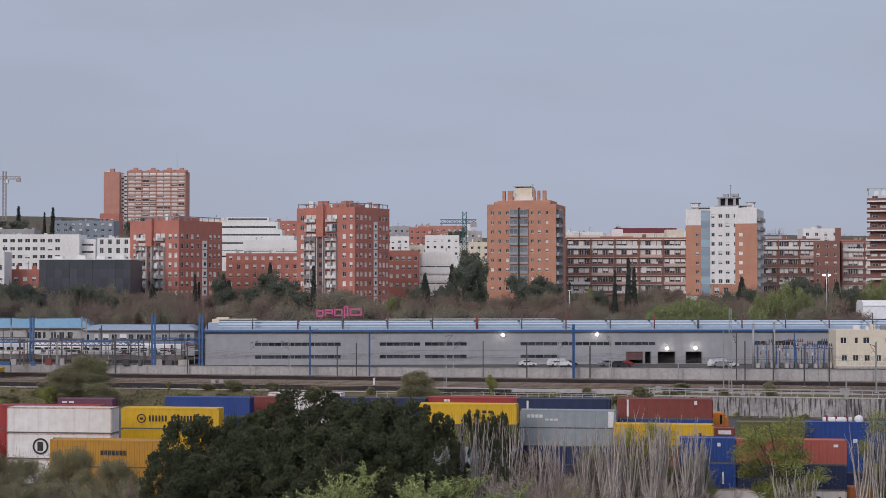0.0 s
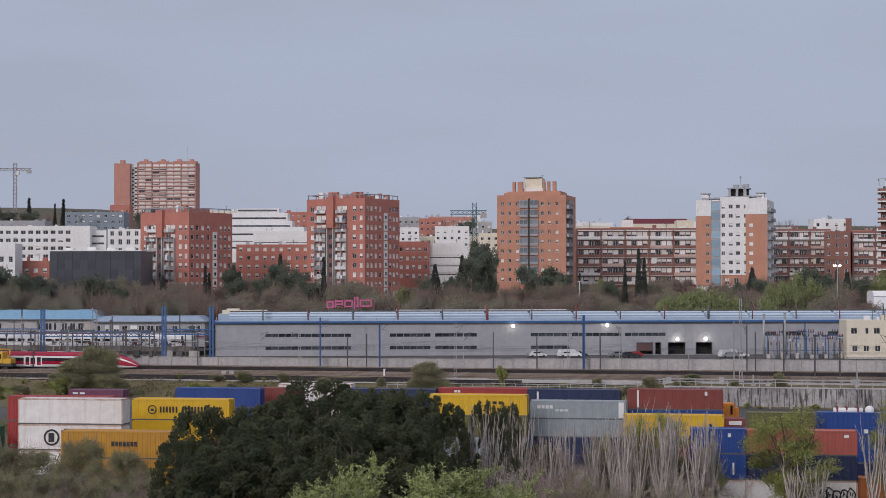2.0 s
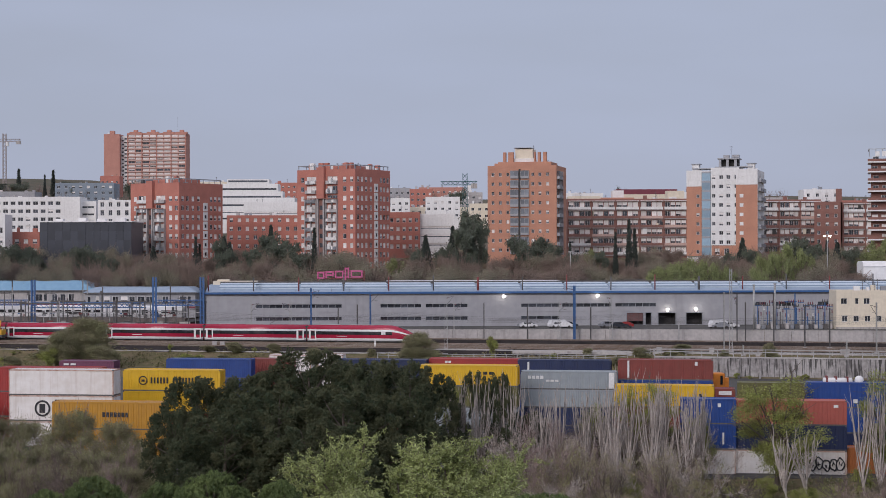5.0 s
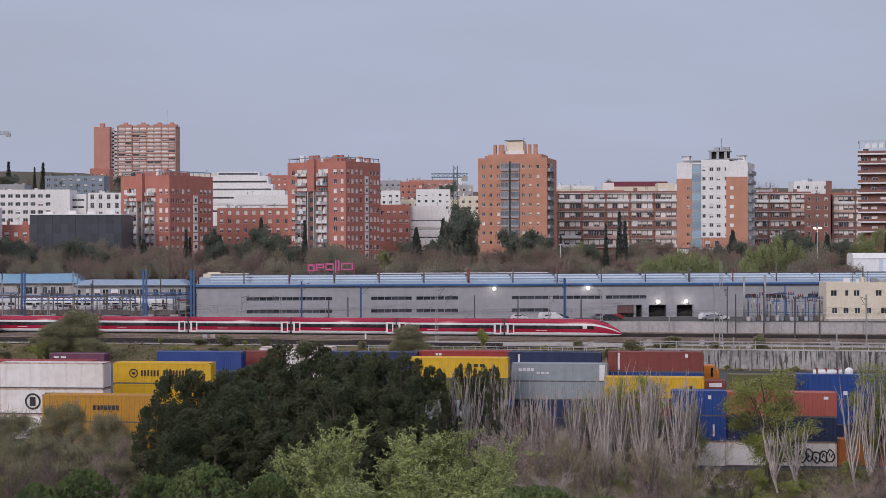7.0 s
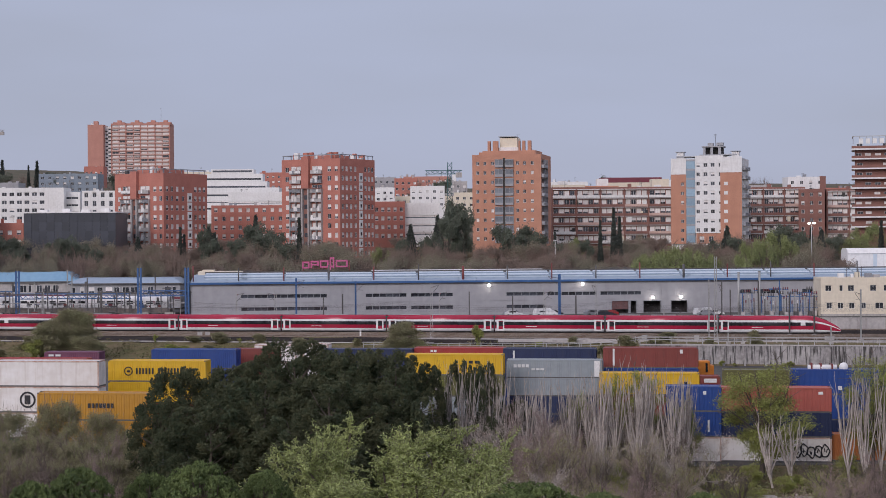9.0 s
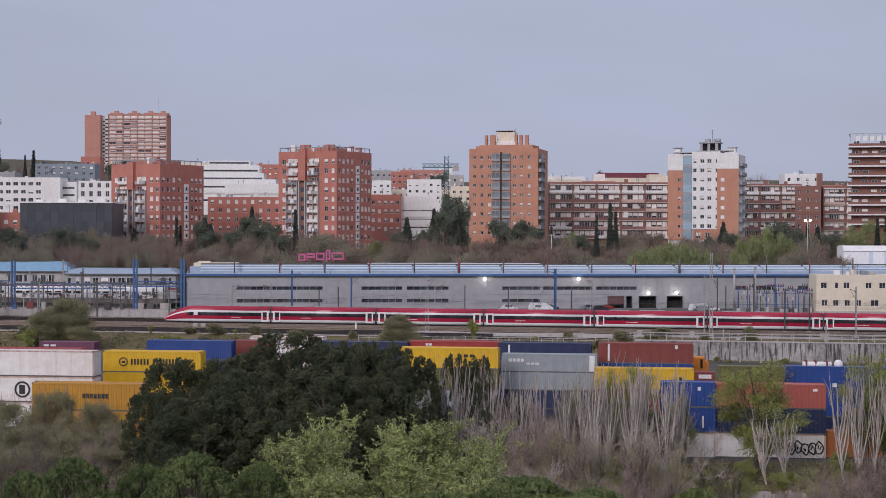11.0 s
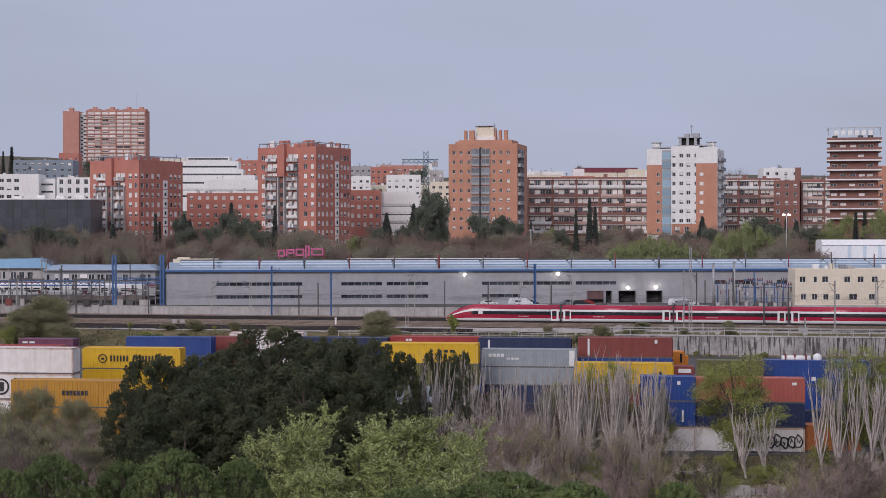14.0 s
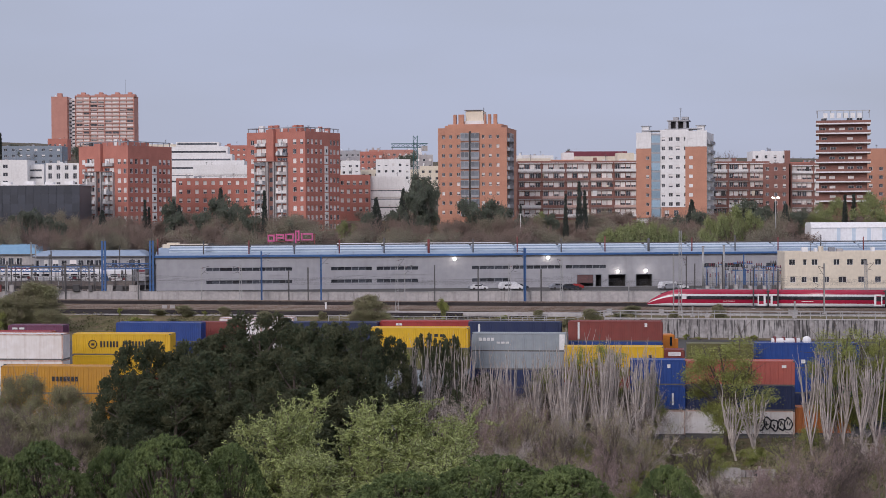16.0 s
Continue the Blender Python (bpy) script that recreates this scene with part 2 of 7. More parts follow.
def raw_mesh(name, verts, faces, material, smooth=False):
    me = bpy.data.meshes.new(name)
    me.from_pydata(verts.tolist() if hasattr(verts, "tolist") else verts, [], faces.tolist() if hasattr(faces, "tolist") else faces)
    me.materials.append(material)
    if smooth:
        me.polygons.foreach_set("use_smooth", [True] * len(me.polygons))
    return me


# ---------------------------------------------------------------- ground
TRACK_O, TRACK_A = Vector((-59.0, 399.0, 0.0)), radians(-11.5)
T_DIR = Vector((math.cos(TRACK_A), math.sin(TRACK_A), 0))
T_NOR = Vector((-math.sin(TRACK_A), math.cos(TRACK_A), 0))


def along(s, off=0.0, z=0.0):
    """A place by its distance along the main track and its distance behind it."""
    return TRACK_O + T_DIR * s + T_NOR * off + Vector((0, 0, z))


def track_pose(s, off=0.0, z=0.0, turn=0.0):
    p = along(s, off, z)
    return pose(p.x, p.y, p.z, 0, 0, -11.5 + turn)


def height(x, y):
    """Terrain: the container terminal, the railway bank, the depot's yard, then the rising town."""
    d = Vector((x, y, 0)) - TRACK_O
    s, v = d.dot(T_DIR), d.dot(T_NOR)
    steep = 1.0 / (1.0 + math.exp(max(-40.0, min(40.0, (112 - s) / 3.0))))
    a, b = -40.0 - 10.6 * steep, -17.0 - 33.0 * steep
    if v < a:
        z = -3.8
    elif v < b:
        t = (v - a) / (b - a)
        z = -3.8 + 3.0 * (t * t * (3 - 2 * t)) + 0.25 * noise.noise((x * 0.15, y * 0.15, 0))
    elif v < 11.6:
        z = -0.8
    elif v < 12.4:
        z = 1.9
    else:
        z = 1.9
        for y0, y1, z0, z1 in ((452, 545, 0, 12), (545, 760, 12, 26), (760, 1200, 26, 54), (1200, 2600, 54, 78)):
            if y > y0:
                z = 1.9 + z0 + (z1 - z0) * min(1, (y - y0) / (y1 - y0))
        if y > 700:
            z += (6 * noise.noise((x * 0.004, y * 0.004, 3)) + (14 if x < -150 else 0) * min(1, (-150 - x) / 120 if x < -150 else 0)) * min(1, (y - 700) / 300)
    return z


def build_ground():
    vs = [-1500, -900, -500, -300, -240, -200, -150, -100, -70, -53, -51.5, -50.7, -49.9, -48, -44, -40, -38, -36, -34, -33, -32, -31.5, -31, -29, -27, -25, -22, -19, -17, -10, 0, 8, 11.5, 11.7, 12.3, 12.5, 20, 35, 50, 65]
    v = 80.0
    while v < 2400:
        vs.append(v)
        v *= 1.07
    vs += [3000, 4000]
    ss = sorted({*range(-400, 560, 8), *range(-2400, 2500, 120)})
    verts, faces = [], []
    for v in vs:
        for s in ss:
            p = along(s, v)
            verts.append((p.x, p.y, height(p.x, p.y)))
    n = len(ss)
    for i in range(len(vs) - 1):
        for j in range(n - 1):
            faces.append((i * n + j, i * n + j + 1, (i + 1) * n + j + 1, (i + 1) * n + j))
    me = raw_mesh("ground", verts, faces, M_grass)
    me.materials.append(M_soil)
    me.materials.append(M_far)
    for p in me.polygons:
        i = p.index // (n - 1)
        p.material_index = 2 if vs[i] >= 250 else (1 if -44 > vs[i] > -150 else 0)
    tagged(new("ground", me), "rough grass, dry soil and rising town ground", "ground", kind="structure")


build_ground()


def strip(name, s0, s1, o0, o1, z0, z1, material, label, kind="structure", category=""):
    ob = new(name, mesh_of(name, boxes((s0, s1, o0, o1, z0, z1)), material))
    ob.matrix_basis = track_pose(0)
    return tagged(ob, label, category or name.split("_")[0], kind=kind)


# trackbed with its shoulders
bm = bmesh.new()
loft(bm, [[(s, o, z) for o, z in ((-27.5, -2.3), (-21.5, -0.8), (3.0, -0.8), (4.2, -0.2), (11.0, 0.0), (11.0, -1.2))] for s in (-260, 480)])
ob = new("trackbed", mesh_of("trackbed", bm, M_ballast))
ob.matrix_basis = track_pose(0)
tagged(ob, "brown-grey ballast bed under five tracks", "trackbed", kind="structure")
strip("yard_pavement", -260, 480, 12.6, 62, 1.80, 1.96, M_asphalt, "worn grey yard paving behind the low wall")
ob = new("terminal_pavement", mesh_of("terminal_pavement", boxes((-300, 320, 0, 150, -4.3, -3.74)), M_asphalt))
ob.matrix_basis = pose(0, 182.5, 0, 0, 0, 2.6)
tagged(ob, "worn asphalt of the container terminal", "pavement", kind="structure")
ob = new("dirt_path", mesh_of("dirt_path", boxes((-90, -12, 0, 7.0, -4.3, -3.76)), mat("pale_dry_earth", (0.36, 0.31, 0.26), (0.25, 0.21, 0.17), 0.7, 0.95, bump=0.3)))
ob.matrix_basis = pose(0, 171.0, 0, 0, 0, 1.0)
tagged(ob, "pale bare earth path in front of the terminal", "path", kind="structure")


def rail_track(off, z, s0=-250, s1=470):
    t = thing("railway_track", "railway track of rusty rails on dark sleepers in ballast", "railway track", track_pose(0, off, z), "tracks")
    for y in (-0.835, 0.835):
        bm = boxes((s0, s1, y - 0.036, y + 0.036, 0.26, 0.31), (s0, s1, y - 0.01, y + 0.01, 0.17, 0.26), (s0, s1, y - 0.07, y + 0.07, 0.14, 0.17))
        part("rail", bm, M_rail, t)
    bm = bmesh.new()
    k = s0
    while k < s1:
        box(bm, k, k + 0.26, -1.3, 1.3, -0.05, 0.12)
        k += 0.9
    tagged(part("sleeper_bed", bm, M_wood, t), kind="stuff")


for off in (7.2, 0.0, -5.0, -10.4, -16.0):
    rail_track(off, -0.12 if off > 4 else -0.8)

# low retaining wall behind the tracks, in cast panels
wall = thing("retaining_wall", "pale stained concrete wall behind the tracks", "wall", track_pose(0, 11.2), kind="structure")
panel = mesh_of("panel", boxes((0.02, 5.97, 0, 0.4, -1.6, 1.85)), M_conc_pale)
cap = mesh_of("coping", boxes((0, 6.0, -0.06, 0.5, 1.85, 2.0)), M_conc)
for i in range(-30, 66):
    for nm, me in (("panel", panel), ("coping", cap)):
        part(nm, me, None, wall).location = (i * 6.0, 0, 0.55 / (1 + math.exp((12 - i) / 2.0)) if -20 < i < 50 else (0 if i < 0 else 0.55))

# tall stained retaining wall of the embankment
wall = thing("stained_retaining_wall", "grey concrete panel wall with dark water stains", "wall", track_pose(0, -50.6), kind="structure")
panel = mesh_of("panel", boxes((0.03, 3.97, 0, 0.5, -4.6, 0.1)), M_stain)
rib = mesh_of("rib", boxes((-0.22, 0.22, -0.35, 0.0, -4.6, -0.05)), M_stain)
cap = mesh_of("coping", boxes((0, 4.0, -0.12, 0.6, 0.1, 0.32)), M_conc_pale)
for i in range(28, 66):
    for nm, me in (("panel", panel), ("rib", rib), ("coping", cap)):
        part(nm, me, None, wall).location = (i * 4.0, 0, 0)


# ---------------------------------------------------------------- the moving train
def train_section(hw, zb, zt, crown, x):
    """Closed body section: skirt, side, shoulder, roof; 16 points."""
    h = zt - zb
    pts = [(hw * 0.86, zb), (hw * 0.98, zb + 0.08 * h), (hw, zb + 0.185 * h), (hw, zb + 0.40 * h), (hw * 0.995, zb + 0.61 * h), (hw * 0.97, zb + 0.73 * h), (hw * 0.88, zb + 0.88 * h), (hw * crown, zb + h)]
    return [(x, -y, z) for y, z in pts] + [(x, y, z) for y, z in pts[::-1]]


def train_paint(j):
    # bands up the side: white skirt, red, dark window band, white line, red shoulder and roof
    k = j if j < 7 else 14 - j
    return {0: 1, 1: 1, 2: 0, 3: 2, 4: 1, 5: 0, 6: 0}.get(k, 0)


def bogie_mesh():
    bm = bmesh.new()
    box(bm, -1.9, 1.9, -1.15, -0.95, 0.55, 0.85)
    box(bm, -1.9, 1.9, 0.95, 1.15, 0.55, 0.85)
    box(bm, -0.5, 0.5, -1.1, 1.1, 0.5, 0.8)
    for x in (-1.3, 1.3):
        for y in (-0.83, 0.83):
            tube(bm, (x, y - 0.07, 0.46), (x, y + 0.07, 0.46), 0.46, n=14)
        tube(bm, (x, -0.9, 0.46), (x, 0.9, 0.46), 0.09)
    return mesh_of("bogie", bm, M_under)


BOGIE = bogie_mesh()


def carriage(parent, x0, length, nose=0):
    """A carriage from x0 forward; nose +1 / -1: a driving car with its snout at that end."""
    body_len = length - 0.35
    bm = bmesh.new()
    if nose:
        snout = 7.2
        rows = []
        for i in range(13):
            t = i / 12.0
            k = math.sqrt(max(0.0, 1 - (t * 0.985) ** 1.9))
            hw = 1.42 * (0.30 + 0.70 * k)
            zt = 1.05 + 2.95 * (1 - t ** 1.75) ** 0.9 if t < 1 else 1.0
            zb = 0.34 + 0.16 * t * t
            rows.append((body_len - snout + snout * t, hw, zb, max(zt, zb + 0.45)))
        secs = [train_section(1.42, 0.34, 4.0, 0.55, 0.0)] + [train_section(hw, zb, zt, 0.55, x) for x, hw, zb, zt in rows]
    else:
        secs = [train_section(1.42, 0.34, 4.0, 0.55, x) for x in (0.0, body_len)]

    def paint(i, j):
        p = train_paint(j)
        if nose and i > 0 and p == 2:
            return 0 if i > 2 else 2
        return p

    loft(bm, secs, paint)
    holder = part("carriage", bm, [M_red, M_trainwhite, M_trainglass], parent)
    flip = nose < 0
    m = pose(x0 + (body_len + 0.17 if flip else 0.17), 0, 0, 0, 0, 180 if flip else 0)
    holder.matrix_basis = m
    # doors with pale surrounds near the coach ends
    ends = [1.3] if nose else [1.3, body_len - 1.3]
    for x in ends:
        for y in (-1, 1):
            a, b = sorted((y * 1.395, y * 1.455))
            bm = boxes((x - 0.95, x - 0.5, a, b, 0.5, 3.05), (x + 0.5, x + 0.78, a, b, 0.5, 3.05), (x - 0.5, x + 0.5, a, b, 2.72, 3.05), (x - 0.5, x + 0.5, a, b, 0.5, 0.85))
            part("door_surround", bm, M_trainwhite, holder, "white door surround")
            a, b = sorted((y * 1.40, y * 1.44))
            bm = boxes((x - 0.49, x + 0.49, a, b, 0.86, 1.55), (x - 0.49, x + 0.49, a, b, 2.6, 2.71), (x - 0.49, x + 0.49, a, b, 1.55, 2.6, 1))
            part("door", bm, [M_red, M_trainglass], holder, "red plug door with a dark window")
    # thin red line under the windows and roof gear
    for y in (-1, 1):
        a, b = sorted((y * 1.40, y * 1.436))
        part("stripe", boxes((7.0, 9.5, a, b, 1.42, 1.52)), M_trainwhite, holder, "thin white stripe")
    bm = boxes((3.0, 7.5, -0.75, 0.75, 3.9, 4.12), (10, 15.5, -0.75, 0.75, 3.9, 4.1))
    part("roof_equipment", bm, M_greyrender, holder)
    if nose:
        w = [(body_len - 4.6, 0.75, 3.50), (body_len - 2.9, 0.62, 2.86)]
        bm = bmesh.new()
        vs = [bm.verts.new(p) for p in ((w[0][0], -w[0][1], w[0][2]), (w[1][0], -w[1][1], w[1][2]), (w[1][0], w[1][1], w[1][2]), (w[0][0], w[0][1], w[0][2]))]
        top = [bm.verts.new(v.co + Vector((0.02, 0, 0.16))) for v in vs]
        bm.faces.new(top)
        for i in range(4):
            bm.faces.new((vs[i], vs[(i + 1) % 4], top[(i + 1) % 4], top[i]))
        part("windscreen", bm, M_trainglass, holder, "dark windscreen")
        for y in (-1, 1):
            part("headlight", boxes((body_len - 1.6, body_len - 0.9, y * 0.62 - 0.12, y * 0.62 + 0.12, 1.35, 1.6)), M_trainwhite, holder)
            a, b = sorted((y * 1.36, y * 1.42))
            # plain white patch in place of the logo, not a window
            part("cab_window", boxes((body_len - 8.6, body_len - 7.6, a, b, 1.9, 2.6)), M_trainwhite, holder, "white logo patch beside the cab")
    for x in (3.4, body_len - (6.6 if nose else 3.4)):
        part("bogie", BOGIE, None, holder).location = (x, 0, 0)
    part("underfloor_box", boxes((6.5, body_len - 9.5, -1.15, 1.15, 0.28, 0.5)), M_under, holder)


TRAIN_LEN = 203.0


def build_train():
    t = thing("high_speed_train", "red and white high-speed train of eight carriages on the track", "train")
    carriage(t, -26.5, 26.5, +1)
    for i in range(6):
        carriage(t, -26.5 - 25.0 * (i + 1), 25.0)
    carriage(t, -TRAIN_LEN, 26.5, -1)
    for i in range(7):
        bm = boxes((-0.45, 0.45, -1.25, 1.25, 0.7, 3.75))
        part("gangway", bm, M_under, t, "dark bellows between carriages").location = (-26.5 - 25.0 * i, 0, 0)
    for x in (-36.0, -167.0):
        bm = tubes(((x, 0, 4.0), (x + 1.5, 0, 4.9), 0.05), ((x + 1.5, 0, 4.9), (x + 0.2, 0, 5.7), 0.04), n=6)
        tube(bm, (x + 0.2, -0.8, 5.72), (x + 0.2, 0.8, 5.72), 0.05)
        part("pantograph", bm, M_darksteel, t)
    return t


train = build_train()


# ---------------------------------------------------------------- the town
def facade(bm, w, h, openings, reveal=0.22, mi=0, back=None):
    """A wall face in the plane y = 0 with real recesses at openings (x0, x1, z0, z1)."""
    xs = sorted({0.0, w, *(round(v, 3) for o in openings for v in o[:2])})
    zs = sorted({0.0, h, *(round(v, 3) for o in openings for v in o[2:])})
    vert = {}

    def v(x, z):
        if (x, z) not in vert:
            vert[(x, z)] = bm.verts.new((x, 0, z))
        return vert[(x, z)]

    holes = set()
    for o in openings:
        i0, i1 = xs.index(round(o[0], 3)), xs.index(round(o[1], 3))
        k0, k1 = zs.index(round(o[2], 3)), zs.index(round(o[3], 3))
        holes.update((i, k) for i in range(i0, i1) for k in range(k0, k1))
    for i in range(len(xs) - 1):
        for k in range(len(zs) - 1):
            if (i, k) not in holes:
                bm.faces.new((v(xs[i], zs[k]), v(xs[i + 1], zs[k]), v(xs[i + 1], zs[k + 1]), v(xs[i], zs[k + 1]))).material_index = mi
    for x0, x1, z0, z1 in (tuple(round(c, 3) for c in o) for o in openings):
        f = [v(*p) for p in ((x0, z0), (x1, z0), (x1, z1), (x0, z1))]
        b = [bm.verts.new(p) for p in ((x0, reveal, z0), (x1, reveal, z0), (x1, reveal, z1), (x0, reveal, z1))]
        for i in range(4):
            j = (i + 1) % 4
            bm.faces.new((f[j], f[i], b[i], b[j])).material_index = mi
        if back is not None:
            bm.faces.new(b).material_index = back


WINDOWS = {}


def window_mesh(w, h, style):
    """Frame with a mullion and a pane, or a pane half covered by a blind."""
    key = (round(w, 2), round(h, 2), style)
    if key not in WINDOWS:
        bm = bmesh.new()
        t = 0.07
        cols = [(t, w / 2 - 0.03), (w / 2 + 0.03, w - t)] if w > 0.9 else [(t, w - t)]
        facade(bm, w, h, [(a, b, t, h - t) for a, b in cols], 0.06, 0, 2 if style == 2 else 1)
        if style == 1:
            for f in [f for f in bm.faces if f.material_index == 1]:
                lo = sorted(f.verts, key=lambda q: q.co.z)
                box(bm, min(q.co.x for q in lo), max(q.co.x for q in lo), 0.01, 0.05, h * 0.45, h - t, 2)
        WINDOWS[key] = mesh_of("window", bm, M_frame, M_pane, M_blind)
    return WINDOWS[key]


BALC = {}
M_rosy = mat("rosy_render", (0.6, 0.42, 0.36), (0.5, 0.34, 0.29), 0.6, 0.85)


def balcony_mesh(w, d, railing):
    key = (round(w, 2), round(d, 2), railing)
    if key not in BALC:
        bm = bmesh.new()
        box(bm, 0, w, -d, 0.0, -0.16, 0.0, 0)
        if railing == "solid":
            box(bm, 0, w, -d, -d + 0.1, 0.0, 0.95, 1)
        else:
            box(bm, 0, w, -d, -d + 0.05, 0.95, 1.02, 1)
            box(bm, 0, w, -d + 0.01, -d + 0.04, 0.1, 0.9, 1)
        for x in (0, w - 0.08):
            box(bm, x, x + 0.08, -d + 0.1, 0, 0.0, 0.95, 1)
        mats = {"solid": (M_conc_pale, M_conc_pale), "white": (M_conc_pale, M_white), "brick": (M_conc_pale, M_brick_red), "grey": (M_greyrender, M_alu), "dark": (M_conc_pale, M_brick_dark), "pink": (M_brick_pink, M_rosy)}[railing]
        BALC[key] = mesh_of("balcony", bm, *mats)
    return BALC[key]


def house(name, label, x, y, z, yaw, w, d, h, material, front=(), side=(), balconies=(), parapet=0.7, roof=M_gravelroof, category="building", rng=0, storey=3.0, blinds=0.35, foot=8.0, down=0.33, depth=0.17):
    """A building on its near left corner. front / side: openings (x, z, width, height) on the near face and on the face to its right."""
    r = random.Random(rng)
    t = thing(name, label, category, pose(x, y, z, 0, 0, yaw))
    up = Matrix.Translation((0, 0, 0))
    bm = bmesh.new()
    facade(bm, w, h, [(a, a + c, b, b + e) for a, b, c, e in front])
    wall = part("wall", bm, material, t)
    bm = bmesh.new()
    facade(bm, d, h, [(a, a + c, b, b + e) for a, b, c, e in side])
    side_wall = part("wall", bm, material, t)
    side_wall.matrix_basis = pose(w, 0, 0, 0, 0, 90)
    bm = bmesh.new()
    for q in (((0, d, 0), (0, 0, 0), (0, 0, h), (0, d, h)), ((w, d, 0), (0, d, 0), (0, d, h), (w, d, h))):
        bm.faces.new([bm.verts.new(p) for p in q])
    # footing that reaches into the slope
    box(bm, 0.05, w - 0.05, 0.05, d - 0.05, -foot, 0.0)
    part("wall", bm, material, t)
    bm = boxes((0.02, w - 0.02, 0.02, d - 0.02, h - 0.35, h - 0.05))
    part("roof", bm, roof, t)
    if parapet:
        p, q = parapet, 0.25
        bm = boxes((0, w, 0.003, q, h, h + p), (0, w, d - q, d, h, h + p), (0, q, q, d - q, h, h + p), (w - q, w - 0.003, q, d - q, h, h + p))
        part("parapet", bm, material, t)
    for face, ops in ((wall, front), (side_wall, side)):
        for a, b, c, e in ops:
            st = 0 if r.random() > blinds else (2 if r.random() < down else 1)
            part("window", window_mesh(c, e, st), None, face).location = (a, depth, b)
    if w > 8 and d > 8:
        for k in range(int(w / 5)):
            a, b = r.uniform(0.8, w - 2.4), r.uniform(1.5, d - 4)
            roof_box(t, "roof_unit", a, a + r.uniform(0.6, 1.6), b, b + 1.2, h - 0.1, h + r.uniform(0.9, 1.9), r.choice((M_white, M_conc_pale, material, M_alu)))
        for k in range(1 + int(w / 14)):
            antenna(t, r.uniform(1, w - 1), r.uniform(1.5, d - 2), h - 0.1, r.uniform(2.0, 3.4))
    for a, b, c, e, railing in balconies:
        part("balcony", balcony_mesh(c, e, railing), None, t).location = (a, 0, b)
    return t


def grid(x0, x1, n, z0, dz, m, w, h):
    """Openings in n columns and m storeys."""
    step = (x1 - x0 - w) / max(1, n - 1)
    return [(x0 + i * step, z0 + k * dz, w, h) for i in range(n) for k in range(m)]


def roof_box(t, name, x0, x1, y0, y1, z0, z1, material, label=""):
    return part(name, boxes((x0, x1, y0, y1, z0, z1, 0, 0.05)), material, t, label)


def antenna(t, x, y, z, h):
    bm = tubes(((x, y, z), (x, y, z + h), 0.06), n=5)
    for k in range(3):
        tube(bm, (x - 0.5, y, z + h * (0.75 + 0.1 * k)), (x + 0.5, y, z + h * (0.75 + 0.1 * k)), 0.03, n=4)
    part("antenna", bm, M_darksteel, t)


# far tower of pinkish brick with long balconies
def far_tower():
    D = 1150
    x0, z0 = -214.60, 64.82
    w, h = 39.8, 98.17 - 64.82
    st = 2.56
    n = int(h / st)
    t = house("apartment_tower", "distant pinkish brick tower block with long white balconies", x0, D, z0, 0, w, 18, h, M_brick_pink,
              front=[(0.9 + i * 4.85, 0.85 + st * k, 4.2, 1.6) for i in range(8) for k in range(n)], rng=3, blinds=0.9, down=0.75, parapet=1.0, foot=30, depth=0.1)
    for k in range(n):
        for i in range(4):
            part("balcony", balcony_mesh(8.9, 0.5, "pink"), None, t).location = (0.5 + i * 9.75, 0, 0.05 + st * k)
    for i in range(5):
        x = 0.1 + i * (w - 0.2) / 4
        part("pier", boxes((max(0, x - 0.3), min(w, x + 0.3), -0.7, 0, 0, h + 0.4)), M_brick_pink, t)
    for i, x in enumerate((5.2, 17, 28, 36.5)):
        roof_box(t, "chimney", x - 1.3, x + 1.3, 2, 6, h, h + 3.2, M_brick_pink)
        roof_box(t, "roof_gable", x - 3.8, x + 3.8, 0.5, 8, h, h + 1.8, M_brick_pink)
    antenna(t, 33, 6, h, 12)
    hw = h - 0.5
    t2 = house("apartment_tower", "distant blind brick end of a tower block", -229.62, D - 4, z0, 0, 10.6, 16, hw, M_brick_pink, rng=4, parapet=0.5, foot=30)
    roof_box(t2, "chimney", 3.4, 6.4, 3, 7, hw, hw + 3, M_brick_pink)
    # white stair strip with staggered dark openings
    bm = bmesh.new()
    facade(bm, 4.3, h - 1.0, [(0.4 + 1.9 * (k % 2), 2.1 + 1.9 * (k % 2), 0.5 + 1.28 * k, 1.5 + 1.28 * k) for k in range(24)], 0.4, 0, 1)
    part("stair_strip", bm, [M_white, M_pane], t2, "white stair strip with staggered dark openings").location = (10.65, 5.0, 0)
    part("stair_core", boxes((10.65, 14.9, 5.5, 12.0, -20, h - 1.05)), M_white, t2)


far_tower()


